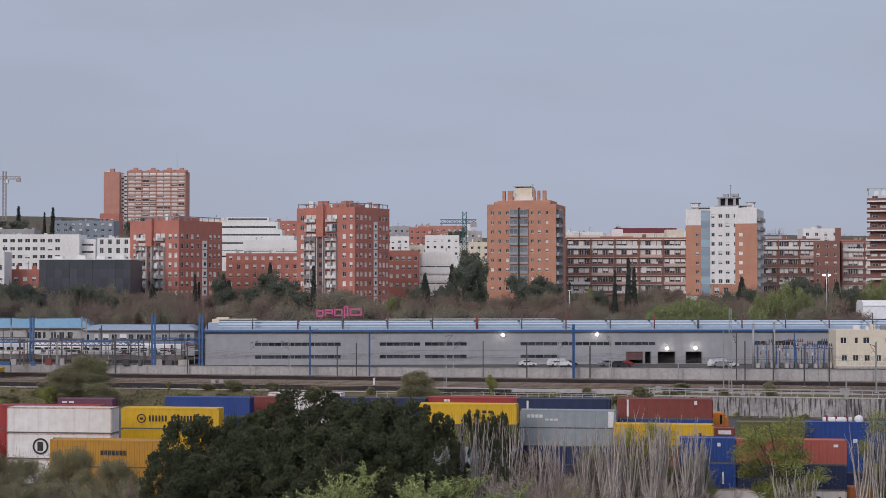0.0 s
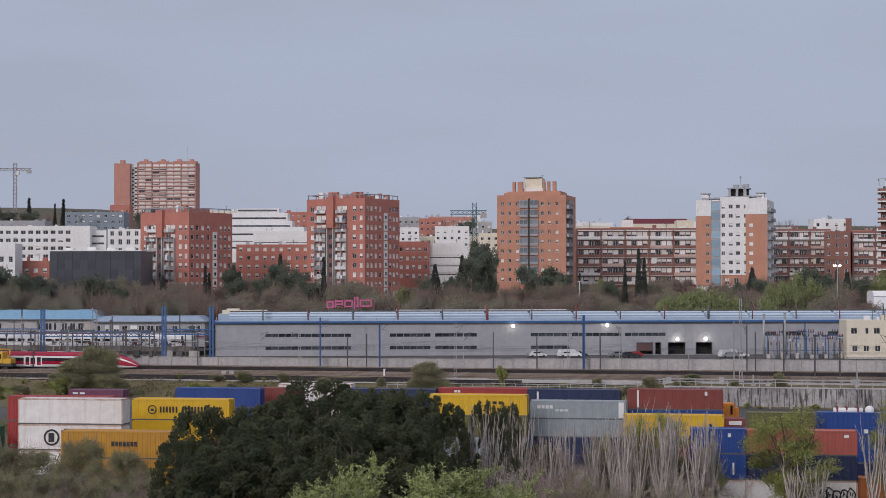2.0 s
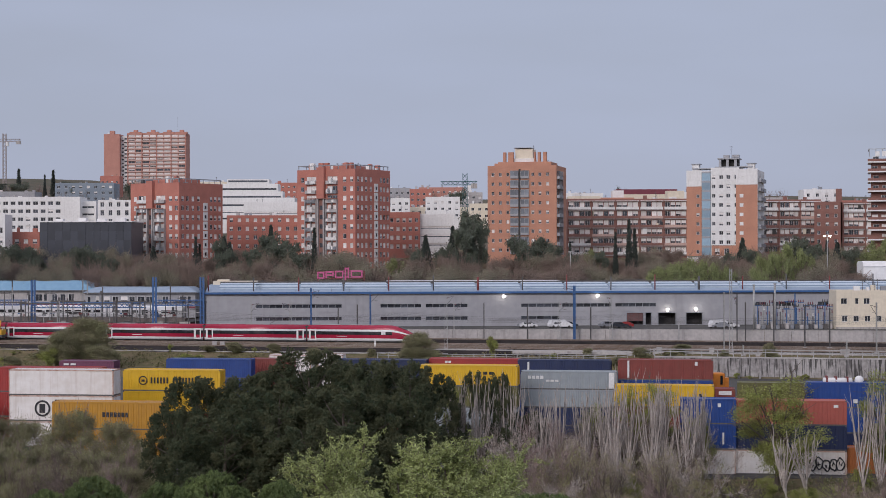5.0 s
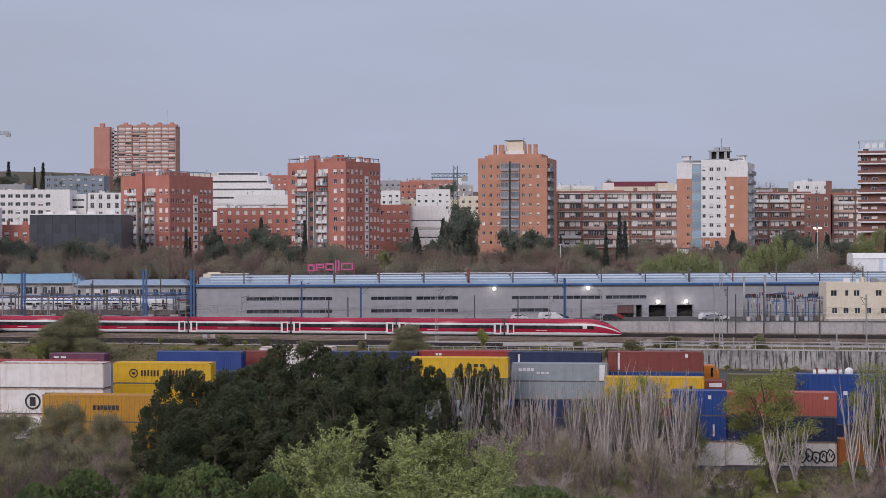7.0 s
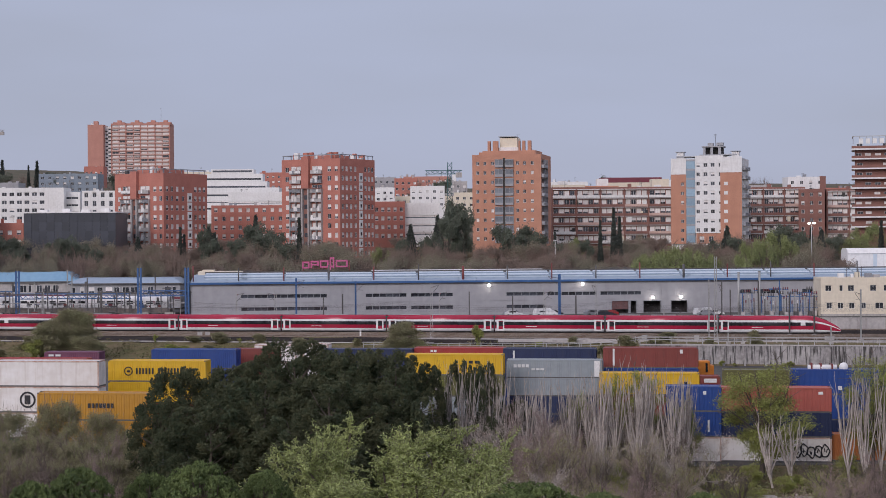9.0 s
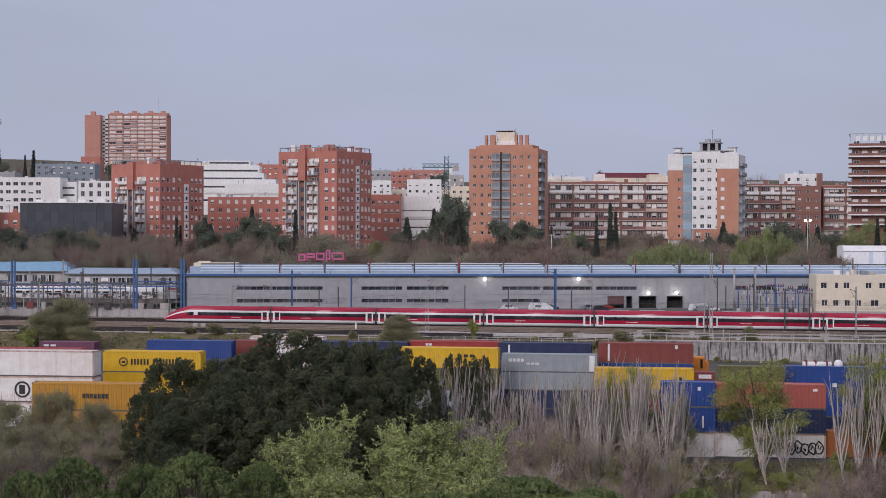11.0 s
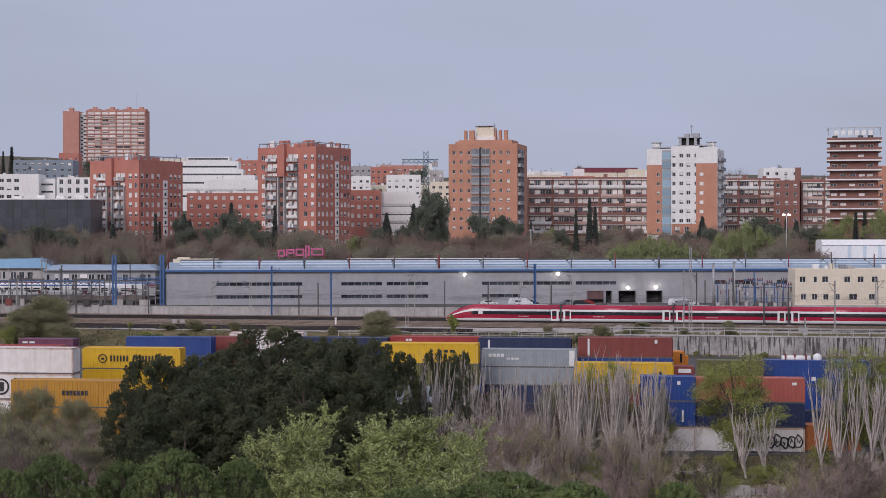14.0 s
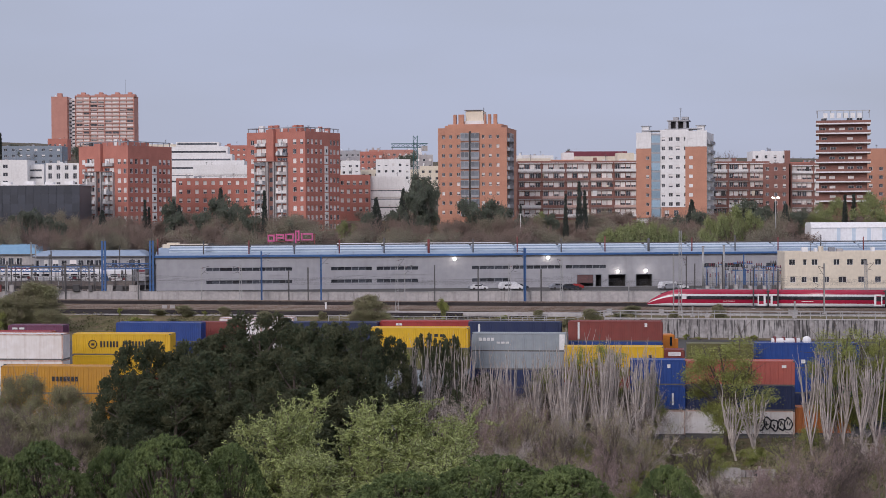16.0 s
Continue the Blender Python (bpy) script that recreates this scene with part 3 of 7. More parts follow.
# the two twin red brick towers, each seen over its corner
def twin_tower(x, y, z, fw, sd, h, seed):
    yaw = -32
    storey = 3.05
    n = int((h - 0.8) / storey)
    r = random.Random(seed)
    front, bal = [], []
    for k in range(n):
        zz = 0.9 + k * storey
        front += [(fw * 0.065, zz + 0.1, 1.35, 1.6)]
        for bx in (0.16, 0.52):
            front += [(fw * bx + 0.15, zz - 0.35, 2.0, 2.3), (fw * bx + 2.2, zz - 0.35, 1.9, 2.3)]
            bal.append((fw * bx, zz - 0.4, 4.25, 0.9, ("grey", "solid", "white", "grey", "solid")[r.randrange(5)]))
        front += [(fw * 0.79, zz + 0.1, 1.35, 1.6), (fw * 0.91, zz + 0.1, 1.2, 1.6)]
    side = []
    for k in range(n):
        zz = 0.9 + k * storey
        side += [(sd * u, zz + 0.1, 1.3, 1.65) for u in (0.05, 0.16, 0.28, 0.41, 0.70, 0.80, 0.90)]
    t = house("apartment_tower", "red brick apartment tower with stacked balconies and white shutters", x, y, z, yaw, fw, sd, h, M_brick_red, front, side, bal, rng=seed, blinds=0.8, down=0.5, foot=14, depth=0.12)
    # central shaft: brick above, a dark stair slot between pale pilasters below
    a, b = fw * 0.375, fw * 0.5
    part("stair_shaft", boxes((a, b, -1.3, 0.0, h * 0.72, h + 1.4)), M_brick_red, t)
    part("stair_slot", boxes((a + 0.5, b - 0.5, -0.5, 0.0, 0, h * 0.72)), M_brick_dark, t, "dark brick stair slot")
    for k in range(int(h * 0.7 / storey)):
        part("stair_window", boxes((a + 0.75, b - 0.75, -0.56, -0.5, 1.2 + k * storey, 2.6 + k * storey)), M_pane, t)
    for xx in (a, b - 0.45):
        part("pilaster", boxes((xx, xx + 0.45, -1.25, 0.0, 0, h * 0.72)), M_conc_pale, t, "pale concrete pilaster")
    part("collar", boxes((fw * 0.15, fw * 0.72, -1.32, -1.0, h * 0.72, h * 0.72 + 0.3)), M_brick_dark, t)
    # frames at the ends of the balcony bays
    for bx in (0.16, 0.52):
        for xx in (fw * bx - 0.2, fw * bx + 2.1, fw * bx + 4.2):
            part("balcony_post", boxes((xx, xx + 0.16, -0.9, 0.0, 0, h * 0.72)), M_conc_pale, t)
    for k in range(n):
        for bx in (0.16, 0.52):
            for m in range(3):
                if r.random() < 0.55:
                    xx = fw * bx + r.uniform(0.1, 3.0)
                    part("awning", boxes((xx, xx + r.uniform(0.6, 1.1), -0.95, -0.86, 0.6 + k * storey, 1.3 + k * storey + r.uniform(0, 1.2))), r.choice((M_white, M_white, M_blind, M_alu)), t, "pale rolled awning")
    for k in range(n - 1):
        s = part("shutter", boxes((sd * 0.54, sd * 0.64, -0.14, 0, 0.9 + storey * k, 0.9 + storey * k + 2.75)), M_white, t, "white stair shutter")
        s.matrix_basis = pose(fw, 0, 0, 0, 0, 90)
        o = part("strip_window", boxes((sd * 0.57, sd * 0.61, -0.17, -0.13, 1.6 + storey * k, 2.7 + storey * k)), M_pane, t)
        o.matrix_basis = pose(fw, 0, 0, 0, 0, 90)
    for k in range(16):
        a = r.uniform(0.5, fw - 2.5)
        b = r.uniform(2.0, 6) if k % 2 else r.uniform(2, sd - 3)
        roof_box(t, "chimney", a, a + r.uniform(0.8, 1.8), b, b + 1.2, h - 0.2, h + r.uniform(1.5, 3.3), M_brick_red if k % 3 else r.choice((M_conc_pale, M_darksteel, M_white)))
    roof_box(t, "roof_house", fw * 0.3, fw * 0.8, 4, sd * 0.7, h - 0.2, h + 2.0, M_brick_red)
    # open frame of thin beams round the roof terrace
    bm = boxes((0.2, fw - 0.2, 0.2, 0.5, h + 1.85, h + 2.1), (fw - 0.5, fw - 0.2, 0.5, sd - 0.5, h + 1.85, h + 2.1), (0.2, 0.5, 0.5, sd - 0.5, h + 1.85, h + 2.1))
    for i in range(8):
        u = 0.3 + i * (fw - 0.8) / 7
        box(bm, u, u + 0.18, 0.25, 0.45, h + 0.6, h + 1.9)
        v = 0.6 + i * (sd - 1.4) / 7
        box(bm, fw - 0.45, fw - 0.25, v, v + 0.18, h + 0.6, h + 1.9)
    part("roof_frame", bm, M_alu, t, "thin metal frame round the roof terrace")
    for k in range(3):
        antenna(t, r.uniform(2, fw - 2), r.uniform(3, sd - 3), h + 0.2, r.uniform(2, 3.5))
    return t


twin_tower(-102.67, 556, 14.09, 20.8, 21.8, 41.70 - 14.09, 11)
twin_tower(-48.00, 556, 14.09, 23.2, 20.0, 45.96 - 14.09, 12)


# orange brick tower with glazed bays
def orange_tower():
    D = 550
    z0 = 16.92
    h = 46.98 - 16.92
    w = 22.6
    st = 3.05
    n = 9
    base = h - 0.6 - n * st
    front = []
    for k in range(n):
        zz = base + k * st + 0.9
        front += [(x, zz, 0.95, 1.15) for x in (1.3, 3.7, 6.2, 14.4, 16.7, 19.2)]
        front += [(7.6, zz - 0.6, 2.5, 2.5), (11.0, zz - 0.6, 2.5, 2.5)]
    side = [(0.8, base + k * st + 0.3, 3.2, 2.3) for k in range(n)]
    t = house("apartment_tower", "orange brick apartment tower with two grey glazed bays", 14.30, D, z0, -13, w, 20.0, h, M_brick_orange, front, side, rng=21, blinds=0.3, foot=14)
    glazing = mesh_of("glazed_balcony", boxes((0, 2.7, -0.55, 0.0, 0.0, 0.75), (0, 0.08, -0.52, 0, 0.75, 2.35), (2.62, 2.7, -0.52, 0, 0.75, 2.35), (1.3, 1.38, -0.54, -0.4, 0.75, 2.35), (0, 2.7, -0.55, 0, 2.35, 2.5)), M_greyrender)
    bay_pane = mesh_of("pane", boxes((0, 1.22, -0.5, -0.42, 0, 1.6)), M_bayglass)
    for k in range(n):
        for x in (7.5, 10.9):
            g = part("glazed_balcony", glazing, None, t, "grey glazed balcony bay")
            g.location = (x, 0, base + k * st + 0.2)
            for dx in (0.08, 1.4):
                part("pane", bay_pane, None, g).location = (dx, 0, 0.75)
    part("slot", boxes((10.25, 10.85, -0.3, 0.02, base, h - 0.4)), M_dark, t, "dark vertical slot between bays")
    # balconies on the flank
    for k in range(n):
        o = part("balcony", balcony_mesh(7.5, 1.0, "grey"), None, t)
        o.matrix_basis = pose(w, 0.6, base + k * st, 0, 0, 90)
    part("screen", boxes((22.6, 23.5, 4.0, 4.2, base, h - 1.0), (22.6, 23.5, 8.3, 8.5, base, h - 1.0)), M_greyrender, t)
    roof_box(t, "roof_house", 3, 20.5, 2, 15, h - 0.2, h + 2.0, M_brick_orange)
    roof_box(t, "white_roof_house", 6.5, 14.5, 4, 10, h + 2.0, h + 3.2, M_white)
    roof_box(t, "lift_house", 8.2, 14, 5, 11, h + 3.0, h + 6.3, M_cream)
    for x, ww in ((4.6, 0.9), (6.3, 1.7), (16.0, 0.9), (17.8, 1.1), (14.8, 0.5)):
        roof_box(t, "chimney", x, x + ww, 2.5, 4, h + 1.5, h + 5.2, M_brick_orange)
    part("canopy", boxes((7.8, 13.4, 4.5, 11.5, h + 6.6, h + 6.8), (8.0, 8.1, 5, 5.1, h + 6.2, h + 6.6), (13.1, 13.2, 5, 5.1, h + 6.2, h + 6.6)), M_greyrender, t)
    antenna(t, 14.2, 5, h + 3, 4.5)


orange_tower()


# white tower with orange flanks and a blue glazed strip
def white_tower():
    D = 550
    z0 = 18.38
    h = 46.07 - 18.38
    st = 3.0
    n = 9
    base = h - 0.8 - n * st
    w1, w2, w3, w4 = 4.9, 2.9, 9.1, 6.0
    tot = w1 + w2 + w3 + w4
    x0 = 78.83
    t = thing("apartment_tower", "white apartment tower with orange brick flanks and a blue glass strip", "building", pose(x0, D, z0, 0, 0, -17))

    def slab(name, a, b, y, zz0, zz1, m, ops, lab=""):
        bm = bmesh.new()
        facade(bm, b - a, zz1 - zz0, [(c, c + e, d, d + g) for c, d, e, g in ops])
        o = part(name, bm, m, t, lab)
        o.location = (a, y, zz0)
        r = random.Random(int(a * 10))
        for c, d, e, g in ops:
            part("window", window_mesh(e, g, r.choice((0, 0, 1))), None, o).location = (c, 0.17, d)
        return o

    cut = h - 5.2
    slab("brick_wall", 0, w1, 0, 0, cut, M_brick_orange, [(3.2, base + k * st + 0.9, 1.0, 1.1) for k in range(n - 1) if base + k * st + 2.2 < cut], "orange brick flank")
    slab("white_wall", 0, w1, -0.05, cut, h, M_white, [(2.7, 1.6, 1.7, 1.2)])
    slab("white_wall", w1 + w2, w1 + w2 + w3, 0.3, 3.4, h + 0.8, M_white, [(x, base + k * st + 0.9 - 3.4, ww, 1.25) for k in range(1, n) for x, ww in ((0.4, 1.1), (2.7, 1.3), (5.0, 1.3), (7.6, 1.1))])
    slab("brick_wall", w1 + w2 + w3 - 0.9, tot, -0.6, 0, cut + 0.4, M_brick_orange, [(1.2, base + k * st + 0.9, 1.2, 1.1) for k in range(n - 1) if base + k * st + 2.2 < cut], "orange brick flank")
    slab("white_wall", w1 + w2 + w3 - 0.9, tot, -0.65, cut + 0.4, h + 0.3, M_white, [(1.0, 1.5, 1.5, 1.1)])
    slab("entrance_wall", w1 + w2 + 0.3, w1 + w2 + w3 - 1.0, 0.5, 0, 3.4, M_brick_orange, [(1.0, 0.4, 1.5, 2.0), (4.0, 0.4, 1.5, 2.0)])
    pane = mesh_of("glass_panel", boxes((0.05, w2 - 0.05, -0.25, -0.1, 0.05, 2.4, 0), (0, w2, -0.28, 0.1, 2.4, 3.0, 1)), M_blueglass, M_alu)
    for k in range(n):
        part("glass_panel", pane, None, t, "blue glass stair panel").location = (w1, 0.3, base + k * st + 0.4)
    part("core", boxes((0.02, tot - 0.02, 0.75, 19, -14, h - 0.1)), M_white, t)
    bm = boxes((0, w1, 0.0, 0.6, cut, h), (w1 + w2 + w3 - 0.9, tot - 0.01, -0.58, 0.7, -6, h - 0.1))
    part("flank", bm, M_white, t)
    balcony = balcony_mesh(6.5, 1.0, "grey")
    for k in range(n):
        part("balcony", balcony, None, t).matrix_basis = pose(tot, 1.0, base + k * st, 0, 0, 90)
        part("balcony", balcony, None, t).matrix_basis = pose(tot, 9.0, base + k * st, 0, 0, 90)
    # roof garden: columns, slabs and plant rooms
    part("roof_terrace", boxes((9.0, 17.0, 2, 12, h + 0.5, h + 1.2), (9.6, 16.6, 3, 10, h + 3.6, h + 4.0), (10.0, 10.8, 3.2, 4, h + 1.2, h + 3.6), (12.4, 13.2, 3.2, 4, h + 1.2, h + 3.6), (14.9, 15.8, 3.2, 4, h + 1.2, h + 3.6), (10.2, 16.0, 6, 9.5, h + 1.2, h + 3.5, 1)), [M_greyrender, M_dark], t)
    part("roof_unit", boxes((11.4, 13.2, 4, 6, h + 4.0, h + 5.0), (14.2, 16.4, 4, 6, h + 4.2, h + 5.1)), M_greyrender, t)
    for x in (2.6, 20.4):
        part("plant_room", boxes((x - 1.0, x + 1.2, 2, 5, h, h + 2.0), (x - 1.4, x + 1.6, 1.6, 5.4, h + 2.0, h + 2.25, 1)), [M_white, M_alu], t)
    part("parapet_slab", boxes((1.5, 9.5, 1.5, 8, h + 0.4, h + 0.8), (15.5, 21, 1.5, 8, h + 0.9, h + 1.3)), M_alu, t)
    antenna(t, 13.8, 5, h + 4, 4)


white_tower()


# banded concrete tower
def banded_tower():
    D = 535
    x0, x1 = 133.92, 150.86
    z0, z1 = 19.54, 49.14
    w, h = x1 - x0, z1 - z0
    st = 3.07
    n = int(h / st)
    t = thing("apartment_tower", "brown apartment tower ringed by white balcony bands", "building", pose(x0, D, z0, 0, 0, -14))
    part("core", boxes((1.0, w - 1.0, 2.4, 15, -10, h)), M_brick_dark, t)
    slab = mesh_of("balcony_band", boxes((0, w, 0, 16, -0.15, 0.1, 0), (0, w, 0, 0.12, 0.1, 0.28, 0), (0, w, 0.03, 0.1, 0.29, 1.05, 1), (0, 0.12, 0.12, 16, 0.1, 0.95, 0), (w - 0.12, w, 0.12, 16, 0.1, 0.95, 0)), M_white, M_brick_dark)
    r = random.Random(5)
    for k in range(n):
        part("balcony_band", slab, None, t, "white concrete balcony band").location = (0, 0, h - 1.2 - k * st)
        for i in range(5):
            if r.random() < 0.75:
                part("window", window_mesh(1.8, 1.6, r.choice((0, 0, 1, 2))), None, t).location = (1.4 + i * (w - 3) / 5 + r.uniform(-0.2, 0.3), 2.3, h - 0.9 - k * st)
    bm = bmesh.new()
    for i in range(9):
        x = 0.5 + i * (w - 1) / 8
        tube(bm, (x, 0.4, h + 0.6), (x, 0.4, h + 2.9), 0.09, n=5)
    box(bm, 0.2, w - 0.2, 0.3, 0.5, h + 2.85, h + 3.05)
    box(bm, 0.2, 0.4, 0.5, 14, h + 2.85, h + 3.05)
    box(bm, w - 0.4, w - 0.2, 0.5, 14, h + 2.85, h + 3.05)
    part("roof_frame", bm, M_galv, t)
    block = mesh_of("sign_block", boxes((0, 1.3, 0.2, 0.35, h + 0.6, h + 2.2)), M_white)
    for i in range(6):
        part("sign_block", block, None, t, "white sign block").location = (2.3 + i * 2.1, 0, 0)


banded_tower()


# brick slab blocks with continuous balconies
def slab_block(x_at, D, z0, w, h, n, seed, material=M_brick_dark, railing="solid", yaw=0, bays=6):
    st = h / n
    front, bal = [], []
    rr = random.Random(seed)
    bw = w / bays
    for i in range(bays):
        for k in range(n):
            q = (bw - 0.9) / 4
            front += [(i * bw + 0.45 + m * q + 0.12, k * st + 0.75, q - 0.24, 1.95) for m in range(4)]
            bal.append((i * bw + 0.25, k * st + 0.05, bw - 0.5, 0.55, "white" if k == n - 1 or rr.random() < 0.12 else rr.choice(("dark", "dark", "dark", "pink"))))
    t = house("apartment_block", "brown brick apartment block with rows of pale balconies", x_at, D, z0, yaw, w, 12, h, material, front, [], bal, rng=seed, blinds=0.74, down=0.5, foot=14, depth=0.1)
    for i in range(bays + 1):
        part("pier", boxes((i * bw - 0.22, i * bw + 0.22, -0.65, 0, 0, h)), material, t)
    for k in range(n + 1):
        part("slab_edge", boxes((0.25, w - 0.25, -0.6, -0.01, k * st - 0.22, k * st + 0.02)), M_conc_pale if k < n else M_white, t, "pale concrete slab edge")
    for i in range(bays * 4):
        if rr.random() < 0.5:
            a, k = rr.uniform(0.5, w - 2.0), rr.randrange(n)
            part("awning", boxes((a, a + rr.uniform(0.7, 1.6), -0.62, -0.5, k * st + 1.0, k * st + rr.uniform(1.7, 2.9))), rr.choice((M_white, M_blind, M_dark, M_cream)), t)
    return t


b1 = slab_block(43.80, 600, 18.50, 42.6, 37.70 - 18.50, 6, 31, bays=5)
hb = 37.70 - 18.50
roof_box(b1, "penthouse", 0.5, 12.0, 3, 10, hb, hb + 1.7, M_cream)
roof_box(b1, "penthouse", 2.5, 5.5, 3, 10, hb + 1.7, hb + 3.0, M_white)
roof_box(b1, "penthouse", 12.0, 24.0, 3, 11, hb, hb + 1.2, M_brick_orange)
roof_box(b1, "penthouse", 16.5, 20.5, 5, 10, hb, hb + 3.8, M_white)
roof_box(b1, "penthouse", 36.0, 42.0, 4, 11, hb, hb + 3.6, M_cream)
m1 = house("office_block", "pale block with a maroon top storey", 64.85, 640, 22.57, 0, 23.0, 14, 40.49 - 22.57, M_cream, grid(1, 22, 8, 9, 3, 3, 1.4, 1.3), rng=33, foot=12)
hm = 40.49 - 22.57
roof_box(m1, "top_storey", 0.5, 23.5, 0.5, 12, hm, hm + 2.6, M_maroon, "maroon clad top storey")
b2 = slab_block(111.20, 600, 18.50, 22.4, 37.30 - 18.50, 6, 34, bays=3)
b3 = house("apartment_block", "plain brown brick block beside the balconies", 130.11, 595, 18.52, -14, 9.0, 12, 36.37 - 18.52, M_brick_dark, grid(1, 8, 3, 1, 3.0, 6, 1.1, 1.3), grid(1, 11, 3, 1, 3.0, 6, 1.1, 1.3), rng=35, foot=14)
b4 = house("apartment_block", "white roof storeys above brown brick flats", 129.73, 610, 28.62, 0, 13.0, 10, 41.22 - 28.62, M_white, grid(1, 12, 4, 8, 2.6, 2, 1.1, 1.2), rng=36, foot=20)
roof_box(b4, "chimney", 11.5, 13.5, -0.5, 2, 5, 13.5, M_brick_dark)
roof_box(b4, "canopy", 0.3, 7, 1, 7, 13.0, 13.3, M_alu)
b5 = slab_block(141.20, 600, 18.50, 16.0, 36.50 - 18.50, 6, 37, bays=2)
b6 = house("apartment_block", "orange brick block far behind the flats", 168.20, 600, 18.50, 0, 22.0, 12, 41.70 - 18.50, M_brick_orange, grid(1, 21, 6, 1, 3.0, 6, 1.4, 1.3), rng=38, foot=14)

# low brick block and its neighbours between the towers
house("apartment_block", "low red brick block with white windows", -76.80, 600, 20.10, 0, 26.0, 12, 32.10 - 20.10, M_brick_red, grid(1.0, 25, 9, 1.0, 3.1, 4, 1.2, 1.5), rng=41, blinds=0.8, foot=14)
house("apartment_block", "low red brick block with white windows", -19.60, 600, 20.10, 0, 11.2, 12, 33.10 - 20.10, M_brick_red, grid(0.7, 10.5, 5, 0.8, 3.1, 4, 1.1, 1.5), rng=42, blinds=0.8, foot=14)


def white_block(x, D, z0, w, h, seed, steps=()):
    n = int(h / 3.0)
    t = house("white_block", "white rendered block with ribbon windows", x, D, z0, 0, w, 16, h, M_white, [(0.8, k * 3.0 + 1.0, w - 1.6, 0.9) for k in range(n)], rng=seed, blinds=0.25, foot=22)
    for a, b, c, e in steps:
        roof_box(t, "setback", a, b, 1.5, 13, h + c, h + e, M_white)
        roof_box(t, "ribbon_window", a + 0.6, b - 0.8, 1.44, 1.52, h + c + 0.7, h + c + 1.5, M_pane)
    return t


white_block(-9.03, 602, 20.90, 12.8, 32.54 - 20.90, 51)
white_block(-100.32, 760, 32.90, 33.5, 43.03 - 32.90, 52, ((0.5, 28, 0, 3.5), (-4, 26, 3.5, 7.0), (3, 22, 7.0, 9.0)))
white_block(-87.32, 740, 32.11, 24.5, 40.49 - 32.11, 58)
w3 = house("white_block", "long white block with a grid of dark windows", -192.27, 700, 27.80, 0, 42.0, 15, 41.80 - 27.80, M_white, grid(1.0, 34, 11, 1.4, 3.3, 4, 2.0, 1.5), rng=53, blinds=0.1, foot=22)
white_block(-151.81, 705, 27.84, 7.2, 40.06 - 27.84, 54)
house("white_block", "white block with vertical dark openings", -140.76, 690, 27.71, 0, 13.5, 12, 40.13 - 27.71, M_white, grid(1.0, 12.5, 4, 3.2, 3.6, 3, 1.5, 2.2), rng=55, blinds=0.05, foot=22)
house("grey_block", "grey-blue flat block on the hillside", -197.23, 860, 44.43, 0, 30.0, 15, 53.61 - 44.43, mat("bluish_render", (0.25, 0.29, 0.33), (0.19, 0.23, 0.27), 0.4), grid(1.0, 29, 8, 1.2, 3.0, 3, 1.6, 1.3), rng=56, foot=26)
house("grey_block", "low grey hillside house", -230.72, 840, 43.90, 0, 28.0, 15, 48.66 - 43.90, M_greyrender, [], rng=57, roof=M_tile, foot=26)
house("brick_house", "small distant brick house on the hilltop", -212.80, 1050, 57.55, 0, 12.0, 12, 65.25 - 57.55, M_brick_red, grid(1, 11, 4, 1.0, 2.8, 2, 1.2, 1.3), rng=59, foot=26)


# dark glass office box
def dark_box():
    D = 520
    x0, z0 = -123.93, 15.43
    w, h = -95.85 - -123.93, 29.30 - 15.43
    t = thing("dark_office", "dark slate-grey clad office box", "building", pose(x0, D, z0, 0, 0, 0))
    part("wall", boxes((0, w, 0.05, 20, -10, h)), M_darkclad, t)
    nx, nz = 12, 5
    pw, ph = w / nx, h / nz
    panel = mesh_of("panel", boxes((0.03, pw - 0.03, -0.04, 0.06, 0.03, ph - 0.03)), mat("dark_panel", (0.05, 0.055, 0.07), (0.04, 0.045, 0.055), 0.3, 0.3, vary=0.22))
    for i in range(nx):
        for k in range(nz):
            part("panel", panel, None, t).location = (i * pw, 0, k * ph)
    part("roof", boxes((-0.3, w + 0.3, -0.3, 20.3, h, h + 0.35)), M_white, t, "pale roof edge")
    for i, x in enumerate((4, 11, 17, 23)):
        part("roof_unit", boxes((x, x + 2.5, 3, 6, h + 0.35, h + 1.1 + 0.3 * (i % 2))), M_white, t)


dark_box()

# houses at the foot of the hill beside the dark box
house("brick_house", "low brick house with a clay-tile roof", -140.40, 540, 18.80, 0, 11.6, 9, 26.36 - 18.80, M_brick_red, grid(0.8, 10.8, 4, 1.0, 3.0, 2, 1.4, 1.4), rng=61, roof=M_tile, parapet=0.2, blinds=0.7, foot=12)
house("white_house", "white house with dark doorways", -145.57, 530, 18.85, 0, 8.4, 9, 31.22 - 18.85, M_white, grid(0.8, 7.6, 3, 1.0, 3.1, 3, 1.2, 1.8), rng=62, blinds=0.2, foot=12)

